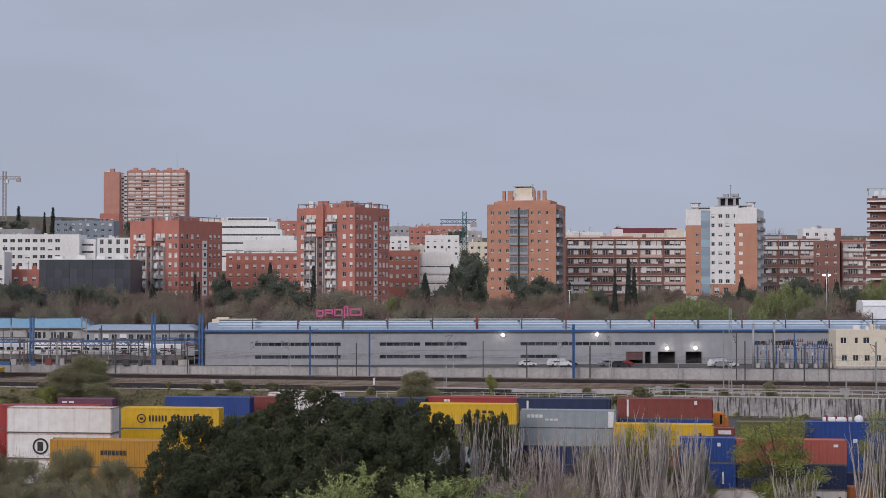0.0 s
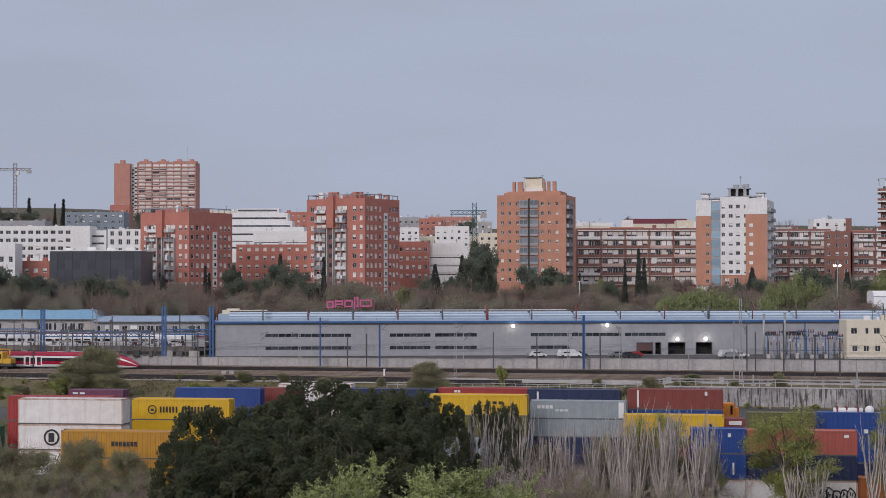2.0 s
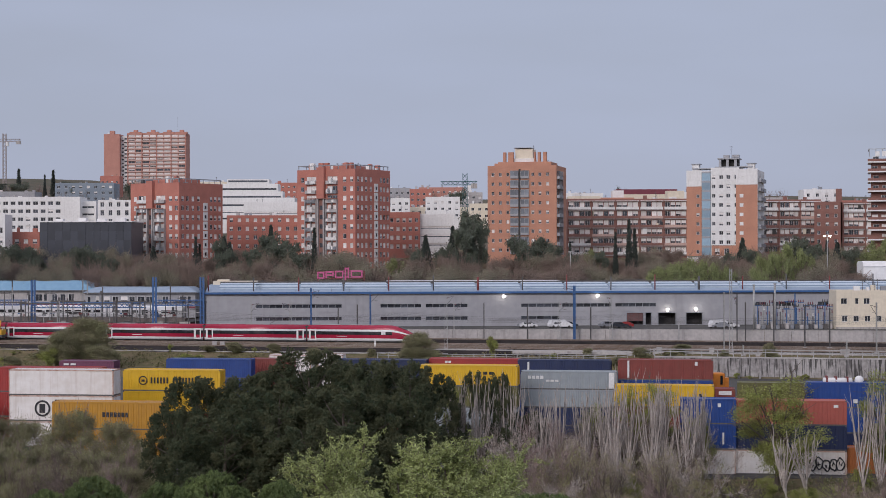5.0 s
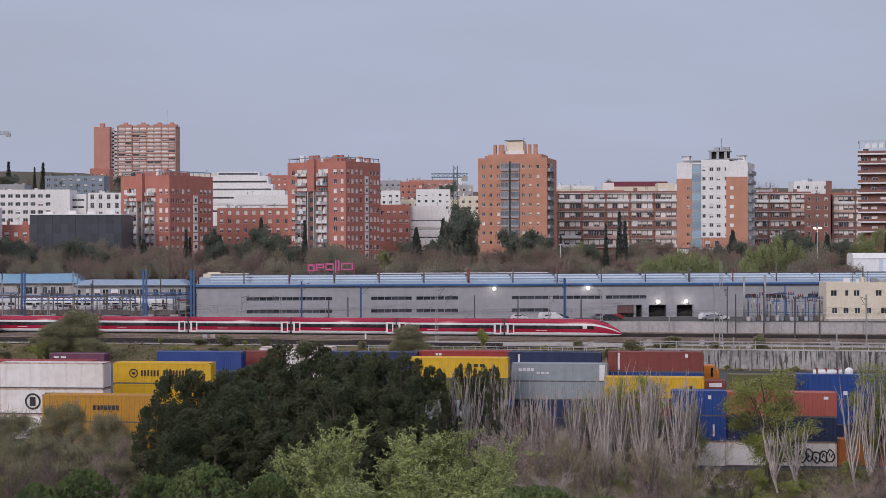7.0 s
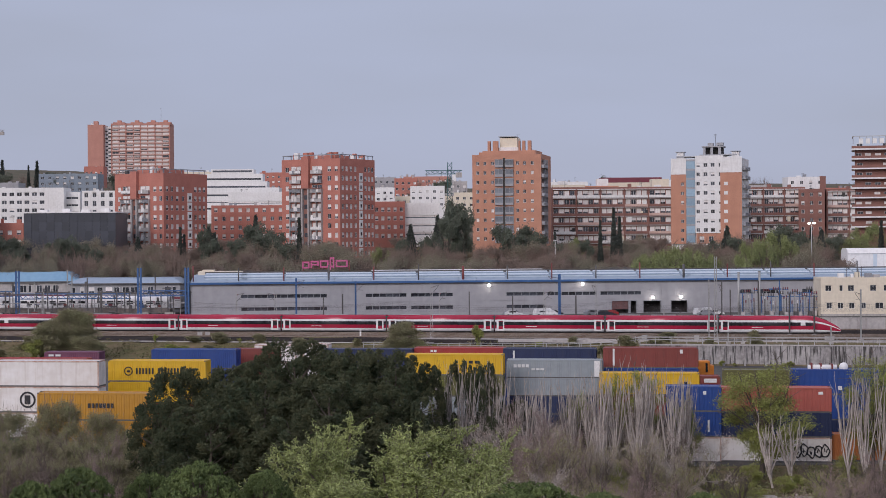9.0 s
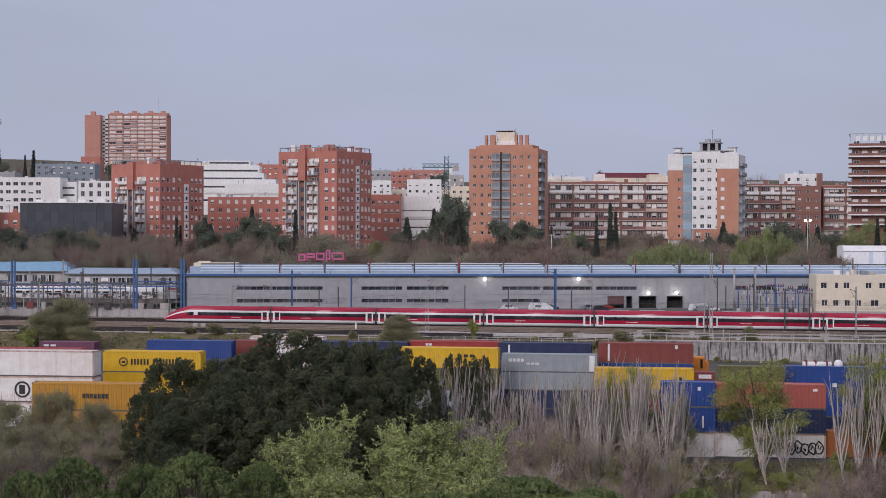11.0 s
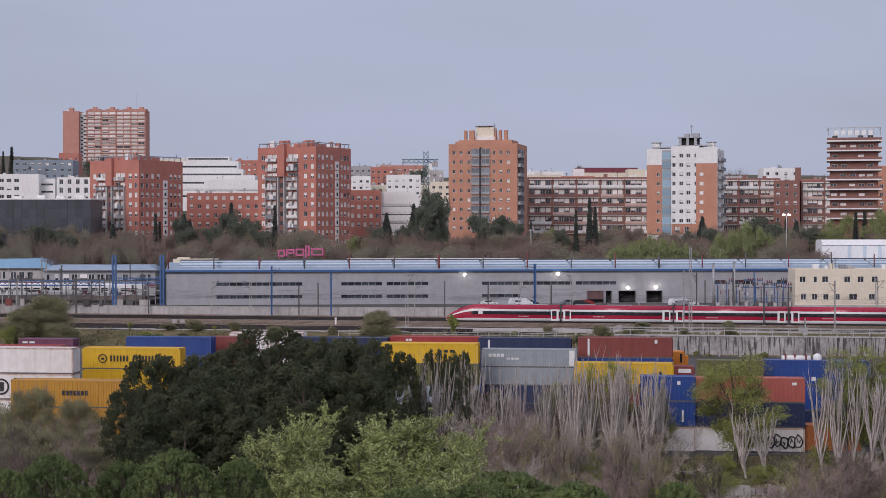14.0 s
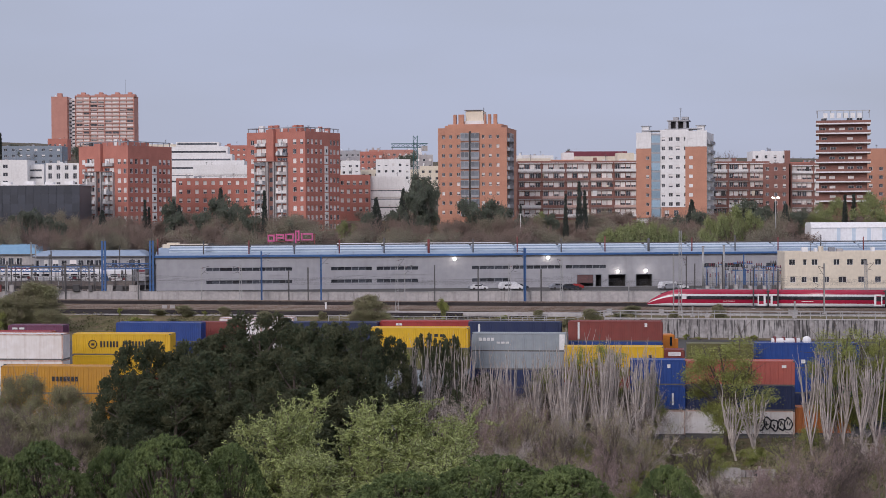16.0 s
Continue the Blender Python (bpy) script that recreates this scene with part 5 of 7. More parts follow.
PAINT = {
    "white": mat("container_white", (0.78, 0.76, 0.74), (0.66, 0.62, 0.58), 0.5, 0.5, streak=0.3, dirt=(0.36, 0.27, 0.2)),
    "yellow": mat("container_yellow", (0.68, 0.42, 0.012), (0.6, 0.36, 0.012), 0.5, 0.45, streak=0.12, dirt=(0.35, 0.22, 0.05)),
    "mustard": mat("container_mustard", (0.5, 0.25, 0.02), (0.43, 0.21, 0.02), 0.5, 0.5, streak=0.25, dirt=(0.25, 0.13, 0.04)),
    "blue": mat("container_blue", (0.012, 0.055, 0.24), (0.012, 0.045, 0.2), 0.5, 0.45, streak=0.12, dirt=(0.05, 0.06, 0.1)),
    "navy": mat("container_navy", (0.012, 0.025, 0.085), (0.012, 0.022, 0.07), 0.5, 0.5, streak=0.15, dirt=(0.06, 0.05, 0.05)),
    "red": mat("container_red", (0.36, 0.035, 0.03), (0.3, 0.03, 0.028), 0.5, 0.5, streak=0.2, dirt=(0.15, 0.05, 0.04)),
    "brown": mat("container_brown_red", (0.22, 0.045, 0.035), (0.18, 0.04, 0.032), 0.5, 0.55, streak=0.25, dirt=(0.1, 0.05, 0.04)),
    "salmon": mat("container_salmon", (0.42, 0.1, 0.075), (0.36, 0.09, 0.07), 0.5, 0.55, streak=0.15, dirt=(0.2, 0.08, 0.06)),
    "purple": mat("container_purple", (0.16, 0.045, 0.095), (0.13, 0.04, 0.08), 0.5, 0.5, streak=0.15, dirt=(0.08, 0.04, 0.05)),
    "grey": mat("container_grey", (0.3, 0.335, 0.355), (0.25, 0.285, 0.305), 0.5, 0.5, streak=0.2, dirt=(0.2, 0.19, 0.18)),
    "green": mat("container_green", (0.02, 0.12, 0.055), (0.02, 0.09, 0.045), 0.5, 0.5, streak=0.15, dirt=(0.05, 0.07, 0.04)),
    "olive": mat("container_olive", (0.12, 0.115, 0.035), (0.1, 0.095, 0.03), 0.5, 0.55, streak=0.2, dirt=(0.06, 0.06, 0.03)),
    "orange": mat("container_rust", (0.4, 0.13, 0.03), (0.32, 0.1, 0.03), 0.5, 0.55, streak=0.25, dirt=(0.15, 0.06, 0.03)),
}
WORDS = {"white": "white", "yellow": "bright yellow", "mustard": "mustard yellow", "blue": "blue", "navy": "dark navy blue", "red": "red", "brown": "brownish red", "salmon": "faded salmon red", "purple": "dull purple", "grey": "blue-grey", "green": "green", "olive": "olive green", "orange": "rusty orange"}
C_MESH = {}
CASTING = mesh_of("corner_casting", boxes((0, 0.17, 0, 0.16, 0, 0.12)), M_darksteel)
M_rustframe = mat("rust_stained_white", (0.6, 0.5, 0.45), (0.42, 0.24, 0.17), 1.2, 0.6, streak=0.5, dirt=(0.3, 0.12, 0.07))


def corrugated(length, h, face, deep=0.03):
    """A corrugated side sheet standing in the plane y = 0."""
    bm = bmesh.new()
    pitch = 0.28
    n = int(length / pitch)
    pitch = length / n
    pts = []
    for i in range(n):
        for a, b in ((0.0, 0.0), (0.25, 0.0), (0.38, deep), (0.87, deep)):
            pts.append(((i + a) * pitch, b * face))
    pts.append((length, 0.0))
    lo = [bm.verts.new((x, y, 0)) for x, y in pts]
    hi = [bm.verts.new((x, y, h)) for x, y in pts]
    for i in range(len(pts) - 1):
        bm.faces.new((lo[i], lo[i + 1], hi[i + 1], hi[i]))
    return bm


def container_mesh(length, h, paint):
    key = (round(length, 2), round(h, 2), paint)
    if key in C_MESH:
        return C_MESH[key]
    m = PAINT[paint]
    w, q = 2.44, 0.14
    got = {"side": mesh_of("side_panel", corrugated(length - 2 * q, h - 0.3, 1, 0.008 if paint == "white" else 0.03), m)}
    got["end"] = mesh_of("end_panel", corrugated(w - 2 * q, h - 0.3, 1), m)
    bm = bmesh.new()
    for x in (0, length - q):
        for y in (0, w - q):
            box(bm, x, x + q, y, y + q, 0.12, h - 0.12)
    for y in (0, w - 0.1):
        box(bm, q, length - q, y, y + 0.1, h - 0.15, h)
        box(bm, q, length - q, y, y + 0.1, 0, 0.16, 1)
    for x in (0, length - 0.1):
        box(bm, x, x + 0.1, 0.1, w - 0.1, h - 0.15, h)
        box(bm, x, x + 0.1, 0.1, w - 0.1, 0, 0.16, 1)
    got["frame"] = mesh_of("frame", bm, M_rustframe if paint == "white" else m, M_darksteel)
    bm = corrugated(length - 2 * q, w - 0.2, 1)
    bmesh.ops.rotate(bm, verts=bm.verts, cent=(0, 0, 0), matrix=Matrix.Rotation(radians(-90), 3, "X"))
    got["roof"] = mesh_of("roof", bm, m)
    bm = boxes((-0.02, 0.03, 0.16, w / 2 - 0.02, 0.17, h - 0.17), (-0.02, 0.03, w / 2 + 0.02, w - 0.16, 0.17, h - 0.17))
    for y in (0.55, 0.95, 1.5, 1.9):
        tube(bm, (0.07, y, 0.2), (0.07, y, h - 0.2), 0.025, n=5)
    got["doors"] = mesh_of("doors", bm, m)
    C_MESH[key] = got
    return got


def container(x, y, z, length, h, paint, state=""):
    got = container_mesh(length, h, paint)
    t = thing("shipping_container", WORDS[paint] + " corrugated steel shipping container " + (state or "in a stack"), "container", pose(x, y, z, 0, 0, C_TURN), "containers")
    q = 0.14
    part("frame", got["frame"], None, t)
    part("side_panel", got["side"], None, t).location = (q, 0.03, 0.15)
    part("side_panel", got["side"], None, t).matrix_basis = pose(length - q, 2.41, 0.15, 0, 0, 180)
    part("end_panel", got["end"], None, t).matrix_basis = pose(0.03, 2.44 - q, 0.15, 0, 0, -90)
    part("roof", got["roof"], None, t).matrix_basis = pose(q, 0.1, h - 0.03)
    part("door", got["doors"], None, t).location = (length, 0, 0)
    for cx in (-0.005, length - 0.165):
        for cy in (-0.005, 2.285):
            for cz in (0.0, h - 0.12):
                part("corner_casting", CASTING, None, t).location = (cx, cy, cz)
    return t


PAVE = -3.74


def stack(x, y, top, paints, length=12.19):
    """Containers from the paving up to the height top; paints from the ground up. Returns them."""
    h = (top - PAVE) / len(paints)
    return [container(x, y, PAVE + i * h, length, h, p, "on the paving" if i == 0 else "in a stack") for i, p in enumerate(paints)]


def bars_on(t, x, z, n, w, h, material, gap=0.25):
    for i in range(n):
        part("lettering_bar", boxes((x + i * (w + gap), x + i * (w + gap) + w, -0.04, -0.01, z, z + h)), material, t)


def ring_on(t, x, z, r, material, n=20):
    bm = bmesh.new()
    rings = [[bm.verts.new((x + rr * math.cos(2 * math.pi * i / n), yy, z + rr * math.sin(2 * math.pi * i / n))) for i in range(n)] for rr, yy in ((r, -0.01), (r, -0.05), (r * 0.78, -0.05), (r * 0.78, -0.01))]
    for k in range(3):
        for i in range(n):
            bm.faces.new((rings[k][i], rings[k][(i + 1) % n], rings[k + 1][(i + 1) % n], rings[k + 1][i]))
    part("emblem_ring", bm, material, t)


M_ink = mat("black_paint", (0.02, 0.02, 0.025), None, 2, 0.6)
M_inkwhite = mat("white_lettering", (0.75, 0.75, 0.74), None, 2, 0.6)

# white reefers, one with a ringed emblem
s = stack(-48.85, 188.6 + 1.6, 7.86, ("green", "white", "white", "white"))
ring_on(s[2], 3.95, 1.45, 0.92, M_ink)
part("emblem", boxes((3.6, 4.25, -0.05, -0.01, 0.95, 1.95)), M_ink, s[2])
bars_on(s[2], 5.4, 1.7, 6, 0.75, 0.75, M_ink, 0.22)
stack(-50.42 - 1.0, 195.5, 7.73, ("brown", "red", "red", "red"))
stack(-62.60 - 0.3, 190.0, 4.77, ("orange", "red", "green"))
s = stack(-41.88, 180 + 1.0, 5.06, ("mustard", "mustard", "mustard"))
bars_on(s[2], 5.6, 1.35, 7, 0.3, 0.5, M_ink, 0.12)
# bright yellow pair with a round emblem
s = stack(-39.15, 205.7 + 0.9, 6.62, ("navy", "red", "yellow", "yellow"))
ring_on(s[3], 2.55, 1.3, 0.55, M_ink)
part("emblem", boxes((2.35, 2.75, -0.04, -0.01, 1.15, 1.4, 0, 0.005)), M_ink, s[3])
bars_on(s[3], 3.5, 0.95, 6, 0.2, 0.72, M_ink, 0.2)
bars_on(s[3], 6.3, 0.95, 12, 0.22, 0.72, M_ink, 0.17)
s = stack(-50.62, 223.0, 6.63, ("brown", "navy", "purple", "purple"), 7.45)
bars_on(s[3], 0.6, 2.0, 2, 0.7, 0.25, M_inkwhite)
stack(-37.13, 226.5, 6.62, ("red", "navy", "blue", "blue"), 11.6)
stack(-26.68, 231.0, 6.32, ("navy", "brown", "brown", "brown"), 6.06)
stack(-24.80, 240.0, 6.30, ("navy", "white", "white", "white"), 6.06)
stack(-17.92, 241.0, 6.22, ("grey", "white", "white", "white"), 3.6)
stack(-14.43, 226.0, 6.54, ("brown", "grey", "navy", "navy"))
s = stack(-2.03, 226.0, 6.62, ("navy", "blue", "red", "red"))
bars_on(s[3], 2.2, 2.0, 2, 0.35, 0.3, M_inkwhite, 0.1)
s = stack(-3.01, 211.0, 6.80, ("navy", "grey", "olive", "yellow"))
bars_on(s[3], 7.2, 1.5, 3, 0.5, 0.35, M_ink)
s = stack(9.69, 223.0, 6.63, ("brown", "blue", "navy", "navy"))
part("door_post", boxes((1.3, 1.55, -0.04, -0.01, 0.5, 2.3)), M_inkwhite, s[3])
s = stack(9.86, 216.8, 5.59, ("navy", "navy", "grey", "grey"))
bars_on(s[3], 0.9, 1.35, 4, 0.4, 0.4, M_inkwhite, 0.12)
bars_on(s[3], 3.2, 1.0, 3, 0.45, 0.25, M_inkwhite, 0.12)
part("white_panel", boxes((11.2, 11.9, -0.03, -0.005, 0.2, 2.2)), M_inkwhite, s[3])
s = stack(22.56, 220.0, 6.83, ("navy", "navy", "blue", "brown"))
part("door_post", boxes((1.25, 1.5, -0.04, -0.01, 0.3, 2.5)), M_inkwhite, s[3])
bars_on(s[3], 9.9, 1.9, 1, 0.35, 0.5, M_inkwhite)
s = stack(20.94, 209.0, 4.44, ("navy", "brown", "yellow"))
bars_on(s[2], 10.4, 0.5, 1, 0.4, 1.2, M_ink)
bars_on(s[2], 10.7, 0.5, 1, 0.9, 0.35, M_ink)
s = stack(33.53, 214.3, 3.52, ("navy", "navy", "brown"), 3.2)
bars_on(s[2], 1.2, 1.6, 1, 1.6, 0.5, M_inkwhite)
bars_on(s[2], 0.8, 0.7, 1, 1.4, 0.4, M_inkwhite)
s = stack(26.12, 187.4, 4.67, ("white", "blue", "blue"), 6.06)
bars_on(s[2], 4.1, 1.9, 1, 0.35, 0.4, M_inkwhite)
bars_on(s[1], 4.6, 0.6, 1, 0.2, 1.3, M_inkwhite)
s = stack(32.05, 187.4, 4.51, ("white", "navy", "salmon"))
bars_on(s[2], 10.8, 2.0, 1, 0.5, 0.3, M_inkwhite)
r = random.Random(8)
bm = bmesh.new()
for i in range(5):
    cx, cz, n = 8.5 + i * 0.75, 1.25 + r.uniform(-0.12, 0.12), 11
    ring = [(cx + r.uniform(0.3, 0.5) * math.cos(6.283 * k / n), -0.03, cz + r.uniform(0.5, 0.85) * math.sin(6.283 * k / n)) for k in range(n)]
    for k in range(n):
        tube(bm, ring[k], ring[(k + 1) % n], r.uniform(0.06, 0.1), n=5)
    for k in range(2):
        tube(bm, (cx + r.uniform(-0.25, 0.25), -0.03, cz + r.uniform(-0.4, 0.4)), (cx + r.uniform(-0.2, 0.2), -0.03, cz + r.uniform(-0.3, 0.3)), 0.06, n=5)
part("spray_paint", bm, M_ink, s[0], "black scrawled spray painting")
stack(34.41, 198.5, 5.54, ("navy", "green", "olive"), 7.6)
s = stack(43.13, 201.5, 5.30, ("navy", "blue", "blue"))
bars_on(s[2], 5.4, 0.6, 1, 0.5, 0.45, M_inkwhite)
bars_on(s[2], 10.0, 1.2, 1, 1.4, 0.6, M_inkwhite)
stack(44.51, 187.0, -0.75, ("orange",), 6.06)
stack(49.41, 191.0, 1.76, ("navy", "green"))


def yard_crane():
    """Orange cab and boom of a container handler behind the stacks."""
    t = thing("container_handler", "orange container handler with a dark cab window", "vehicle", pose(35.86, 226, PAVE))
    z = 2.52 - PAVE
    part("chassis", boxes((-3, 3.5, 0, 3.2, 0.5, 3.0)), M_darksteel, t)
    for x in (-2, 2.4):
        for y in (-0.1, 2.6):
            part("wheel", tubes(((x, y, 0.8), (x, y + 0.6, 0.8), 0.8), n=14), M_dark, t)
    part("mast", boxes((-0.6, 2.2, 0.6, 2.6, 3.0, z)), M_darksteel, t)
    m = mat("handler_orange", (0.6, 0.2, 0.02), None, 1, 0.5)
    part("cab", boxes((0.0, 1.7, 0.3, 2.4, z, z + 2.0, 0, 0.12)), m, t)
    part("window", boxes((1.05, 1.35, 0.25, 0.31, z + 0.5, z + 1.7)), M_trainglass, t)
    part("rail", boxes((1.7, 2.2, 0.4, 2.2, z, z + 1.4)), m, t)


yard_crane()


def tank_load():
    """White tank and pipes lying on top of a blue container."""
    t = thing("tank", "white cylindrical tank resting on a blue container", "tank", pose(45.20, 203, 5.06))
    bm = bmesh.new()
    tube(bm, (0.2, 0, 0.35), (3.6, -0.4, 0.35), 0.34, n=12)
    part("shell", bm, M_white, t)
    bm = bmesh.new()
    bmesh.ops.create_uvsphere(bm, u_segments=12, v_segments=8, radius=0.55)
    o = part("dome", bm, M_white, t)
    o.location = (4.4, -0.5, 0.4)
    part("cradle", boxes((0.5, 0.7, -0.4, 0.4, 0, 0.9), (1.6, 1.8, -0.5, 0.3, 0, 0.85), (2.9, 3.1, -0.7, 0.2, 0, 0.8)), M_redpost, t)


tank_load()


# ---------------------------------------------------------------- plants
def unit(v):
    return v / np.maximum(np.linalg.norm(v, axis=-1, keepdims=True), 1e-9)


def leaf_mesh(name, pts, rng, size, stretch, material, hang=0.0, out=None, skin=None):
    """Many small four-cornered leaves or needle tufts, each turned its own way, or pointing outward where out is given."""
    n = len(pts)
    a = rng.normal(size=(n, 3))
    if out is not None:
        a = a * 0.38 + out
    a[:, 2] -= hang
    a = unit(a)
    b = unit(np.cross(a, rng.normal(size=(n, 3)) if skin is None else skin + rng.normal(size=(n, 3)) * 0.33))
    s = size * rng.uniform(0.6, 1.35, size=(n, 1))
    a, b = a * s * stretch, b * s
    bow = np.cross(a, b) * 0.3 / np.maximum(s, 1e-6)
    v = np.stack([pts - a, pts + b * 0.5 + bow, pts + a, pts - b * 0.5 + bow], axis=1).reshape(-1, 3)
    f = np.arange(4 * n).reshape(n, 4)
    return raw_mesh(name, v, f, material)


def clumps(rng, blobs, per_blob, per_clump, spread, shell=0.35, ways=False):
    """Points in clumps over the skin of several ellipsoids (centre, radii)."""
    out, way = [], []
    for c, r in blobs:
        d = unit(rng.normal(size=(per_blob, 3)))
        k = rng.uniform(1 - shell, 1.08, size=(per_blob, 1))
        cs = np.array(c) + d * k * np.array(r)
        ok = cs[:, 2] > c[2] - r[2] * 0.75
        cs = cs[ok]
        way.append(np.repeat(d[ok], per_clump, axis=0))
        out.append((cs[:, None, :] + rng.normal(size=(len(cs), per_clump, 3)) * spread * np.array([1, 1, 0.75])).reshape(-1, 3))
    return (np.concatenate(out), np.concatenate(way)) if ways else np.concatenate(out)


def stick_mesh(name, segs, material, sides=3):
    """Tapered sticks from rows (p, q, r0, r1)."""
    p = np.array([s[0] for s in segs], float)
    q = np.array([s[1] for s in segs], float)
    r0 = np.array([s[2] for s in segs], float)[:, None]
    r1 = np.array([s[3] for s in segs], float)[:, None]
    d = unit(q - p)
    a = unit(np.cross(d, np.where(np.abs(d[:, 2:3]) < 0.9, np.array([[0, 0, 1.0]]), np.array([[1.0, 0, 0]]))))
    b = np.cross(d, a)
    rings = []
    for c, r in ((p, r0), (q, r1)):
        for i in range(sides):
            t = 2 * math.pi * i / sides
            rings.append(c + (a * math.cos(t) + b * math.sin(t)) * r)
    v = np.stack(rings, axis=1).reshape(-1, 3)
    base = np.arange(len(segs))[:, None] * 2 * sides
    f = np.concatenate([base + np.array([[i, (i + 1) % sides, sides + (i + 1) % sides, sides + i]]) for i in range(sides)])
    return raw_mesh(name, v, f, material, True)


def limb(rng, segs, p, d, length, r, n, wander, lift, tip=0.3):
    """A bending tapered limb; returns its joints and directions."""
    pts = [(p, d)]
    for i in range(n):
        d = unit(d + rng.normal(size=3) * wander + np.array([0, 0, lift]))
        q = p + d * length / n
        ra, rb = r * (1 - (1 - tip) * i / n), r * (1 - (1 - tip) * (i + 1) / n)
        segs.append((p, q, ra, rb))
        p = q
        pts.append((p, d))
    return pts


def twig_haze(name, segs, seed, per, spread, size, material):
    """Short fine twigs and buds scattered round the ends of thin limbs."""
    rng = np.random.default_rng(seed)
    ends = np.array([q for p, q, r0, r1 in segs if r1 < 0.03])
    pts = (ends[:, None, :] + rng.normal(size=(len(ends), per, 3)) * spread).reshape(-1, 3)
    return leaf_mesh(name, pts, rng, size, 3.2, material, -0.5)


def bare_tree(seed, height_m, stems, spread, r, levels=3, kids=5, lift=0.12, wander=0.14, shrink=0.55):
    """Limbs of a leafless tree or shrub, branching several times."""
    rng = np.random.default_rng(seed)
    segs = []

    def grow(p, d, length, rad, lev):
        pts = limb(rng, segs, p, d, length, rad, 4 if lev else 5, wander, lift)
        if lev >= levels:
            return
        for k in range(kids):
            i = rng.integers(1, len(pts))
            q, dd = pts[i]
            nd = unit(dd + rng.normal(size=3) * 0.6 * spread + np.array([0, 0, 0.1]))
            grow(q, nd, length * shrink * rng.uniform(0.7, 1.25), max(0.018, rad * 0.48), lev + 1)

    for k in range(stems):
        a = rng.uniform(0, 6.283)
        grow(np.array([0.25 * math.cos(a), 0.25 * math.sin(a), -0.3]), unit(np.array([math.cos(a) * spread, math.sin(a) * spread, 1.3])), height_m * rng.uniform(0.45, 0.65), r * rng.uniform(0.7, 1.1), 0)
    return segs


def poplar_segs(seed, h):
    """Close upright stems that fan slightly, with steep twigs."""
    rng = np.random.default_rng(seed)
    segs = []
    trunk = limb(rng, segs, np.array([0, 0, -0.3]), np.array([rng.uniform(-0.08, 0.08), 0, 1.0]), h * 0.9, 0.17, 8, 0.035, 0.1, 0.2)
    for k in range(12):
        i = rng.integers(1, 5)
        p, d = trunk[i]
        a = rng.uniform(0, 6.283)
        nd = unit(np.array([math.cos(a) * 0.3, math.sin(a) * 0.3, 1.0]))
        left = h * rng.uniform(0.75, 1.02) - p[2]
        pts = limb(rng, segs, p, nd, left, rng.uniform(0.1, 0.14), 6, 0.05, 0.24, 0.3)
        for m in range(7):
            q, dd = pts[rng.integers(1, len(pts))]
            limb(rng, segs, q, unit(dd + rng.normal(size=3) * 0.24), rng.uniform(0.7, 2.0), 0.035, 3, 0.08, 0.22, 0.4)
    return segs


def plant(name, label, category, parts, group=""):
    """Builds a plant once, far below ground order: parts are (name, mesh)."""
    t = thing(name, label, category, None, group)
    for nm, me in parts:
        part(nm, me, None, t)
    return t


USED = set()


def put(src, x, y, z=None, size=1.0, tall=None, turn=0.0):
    """Sets the plant, or a copy of it, on the terrain."""
    z = height(x, y) if z is None else z
    m = pose(x, y, z, 0, 0, turn) @ Matrix.Diagonal((size, size, tall or size, 1))
    if src.name not in USED:
        USED.add(src.name)
        src.matrix_basis = m
        return src
    keep = src.scale.copy()
    src.scale = (1, 1, 1)
    ob = copy_thing(src, m)
    src.scale = keep
    return ob


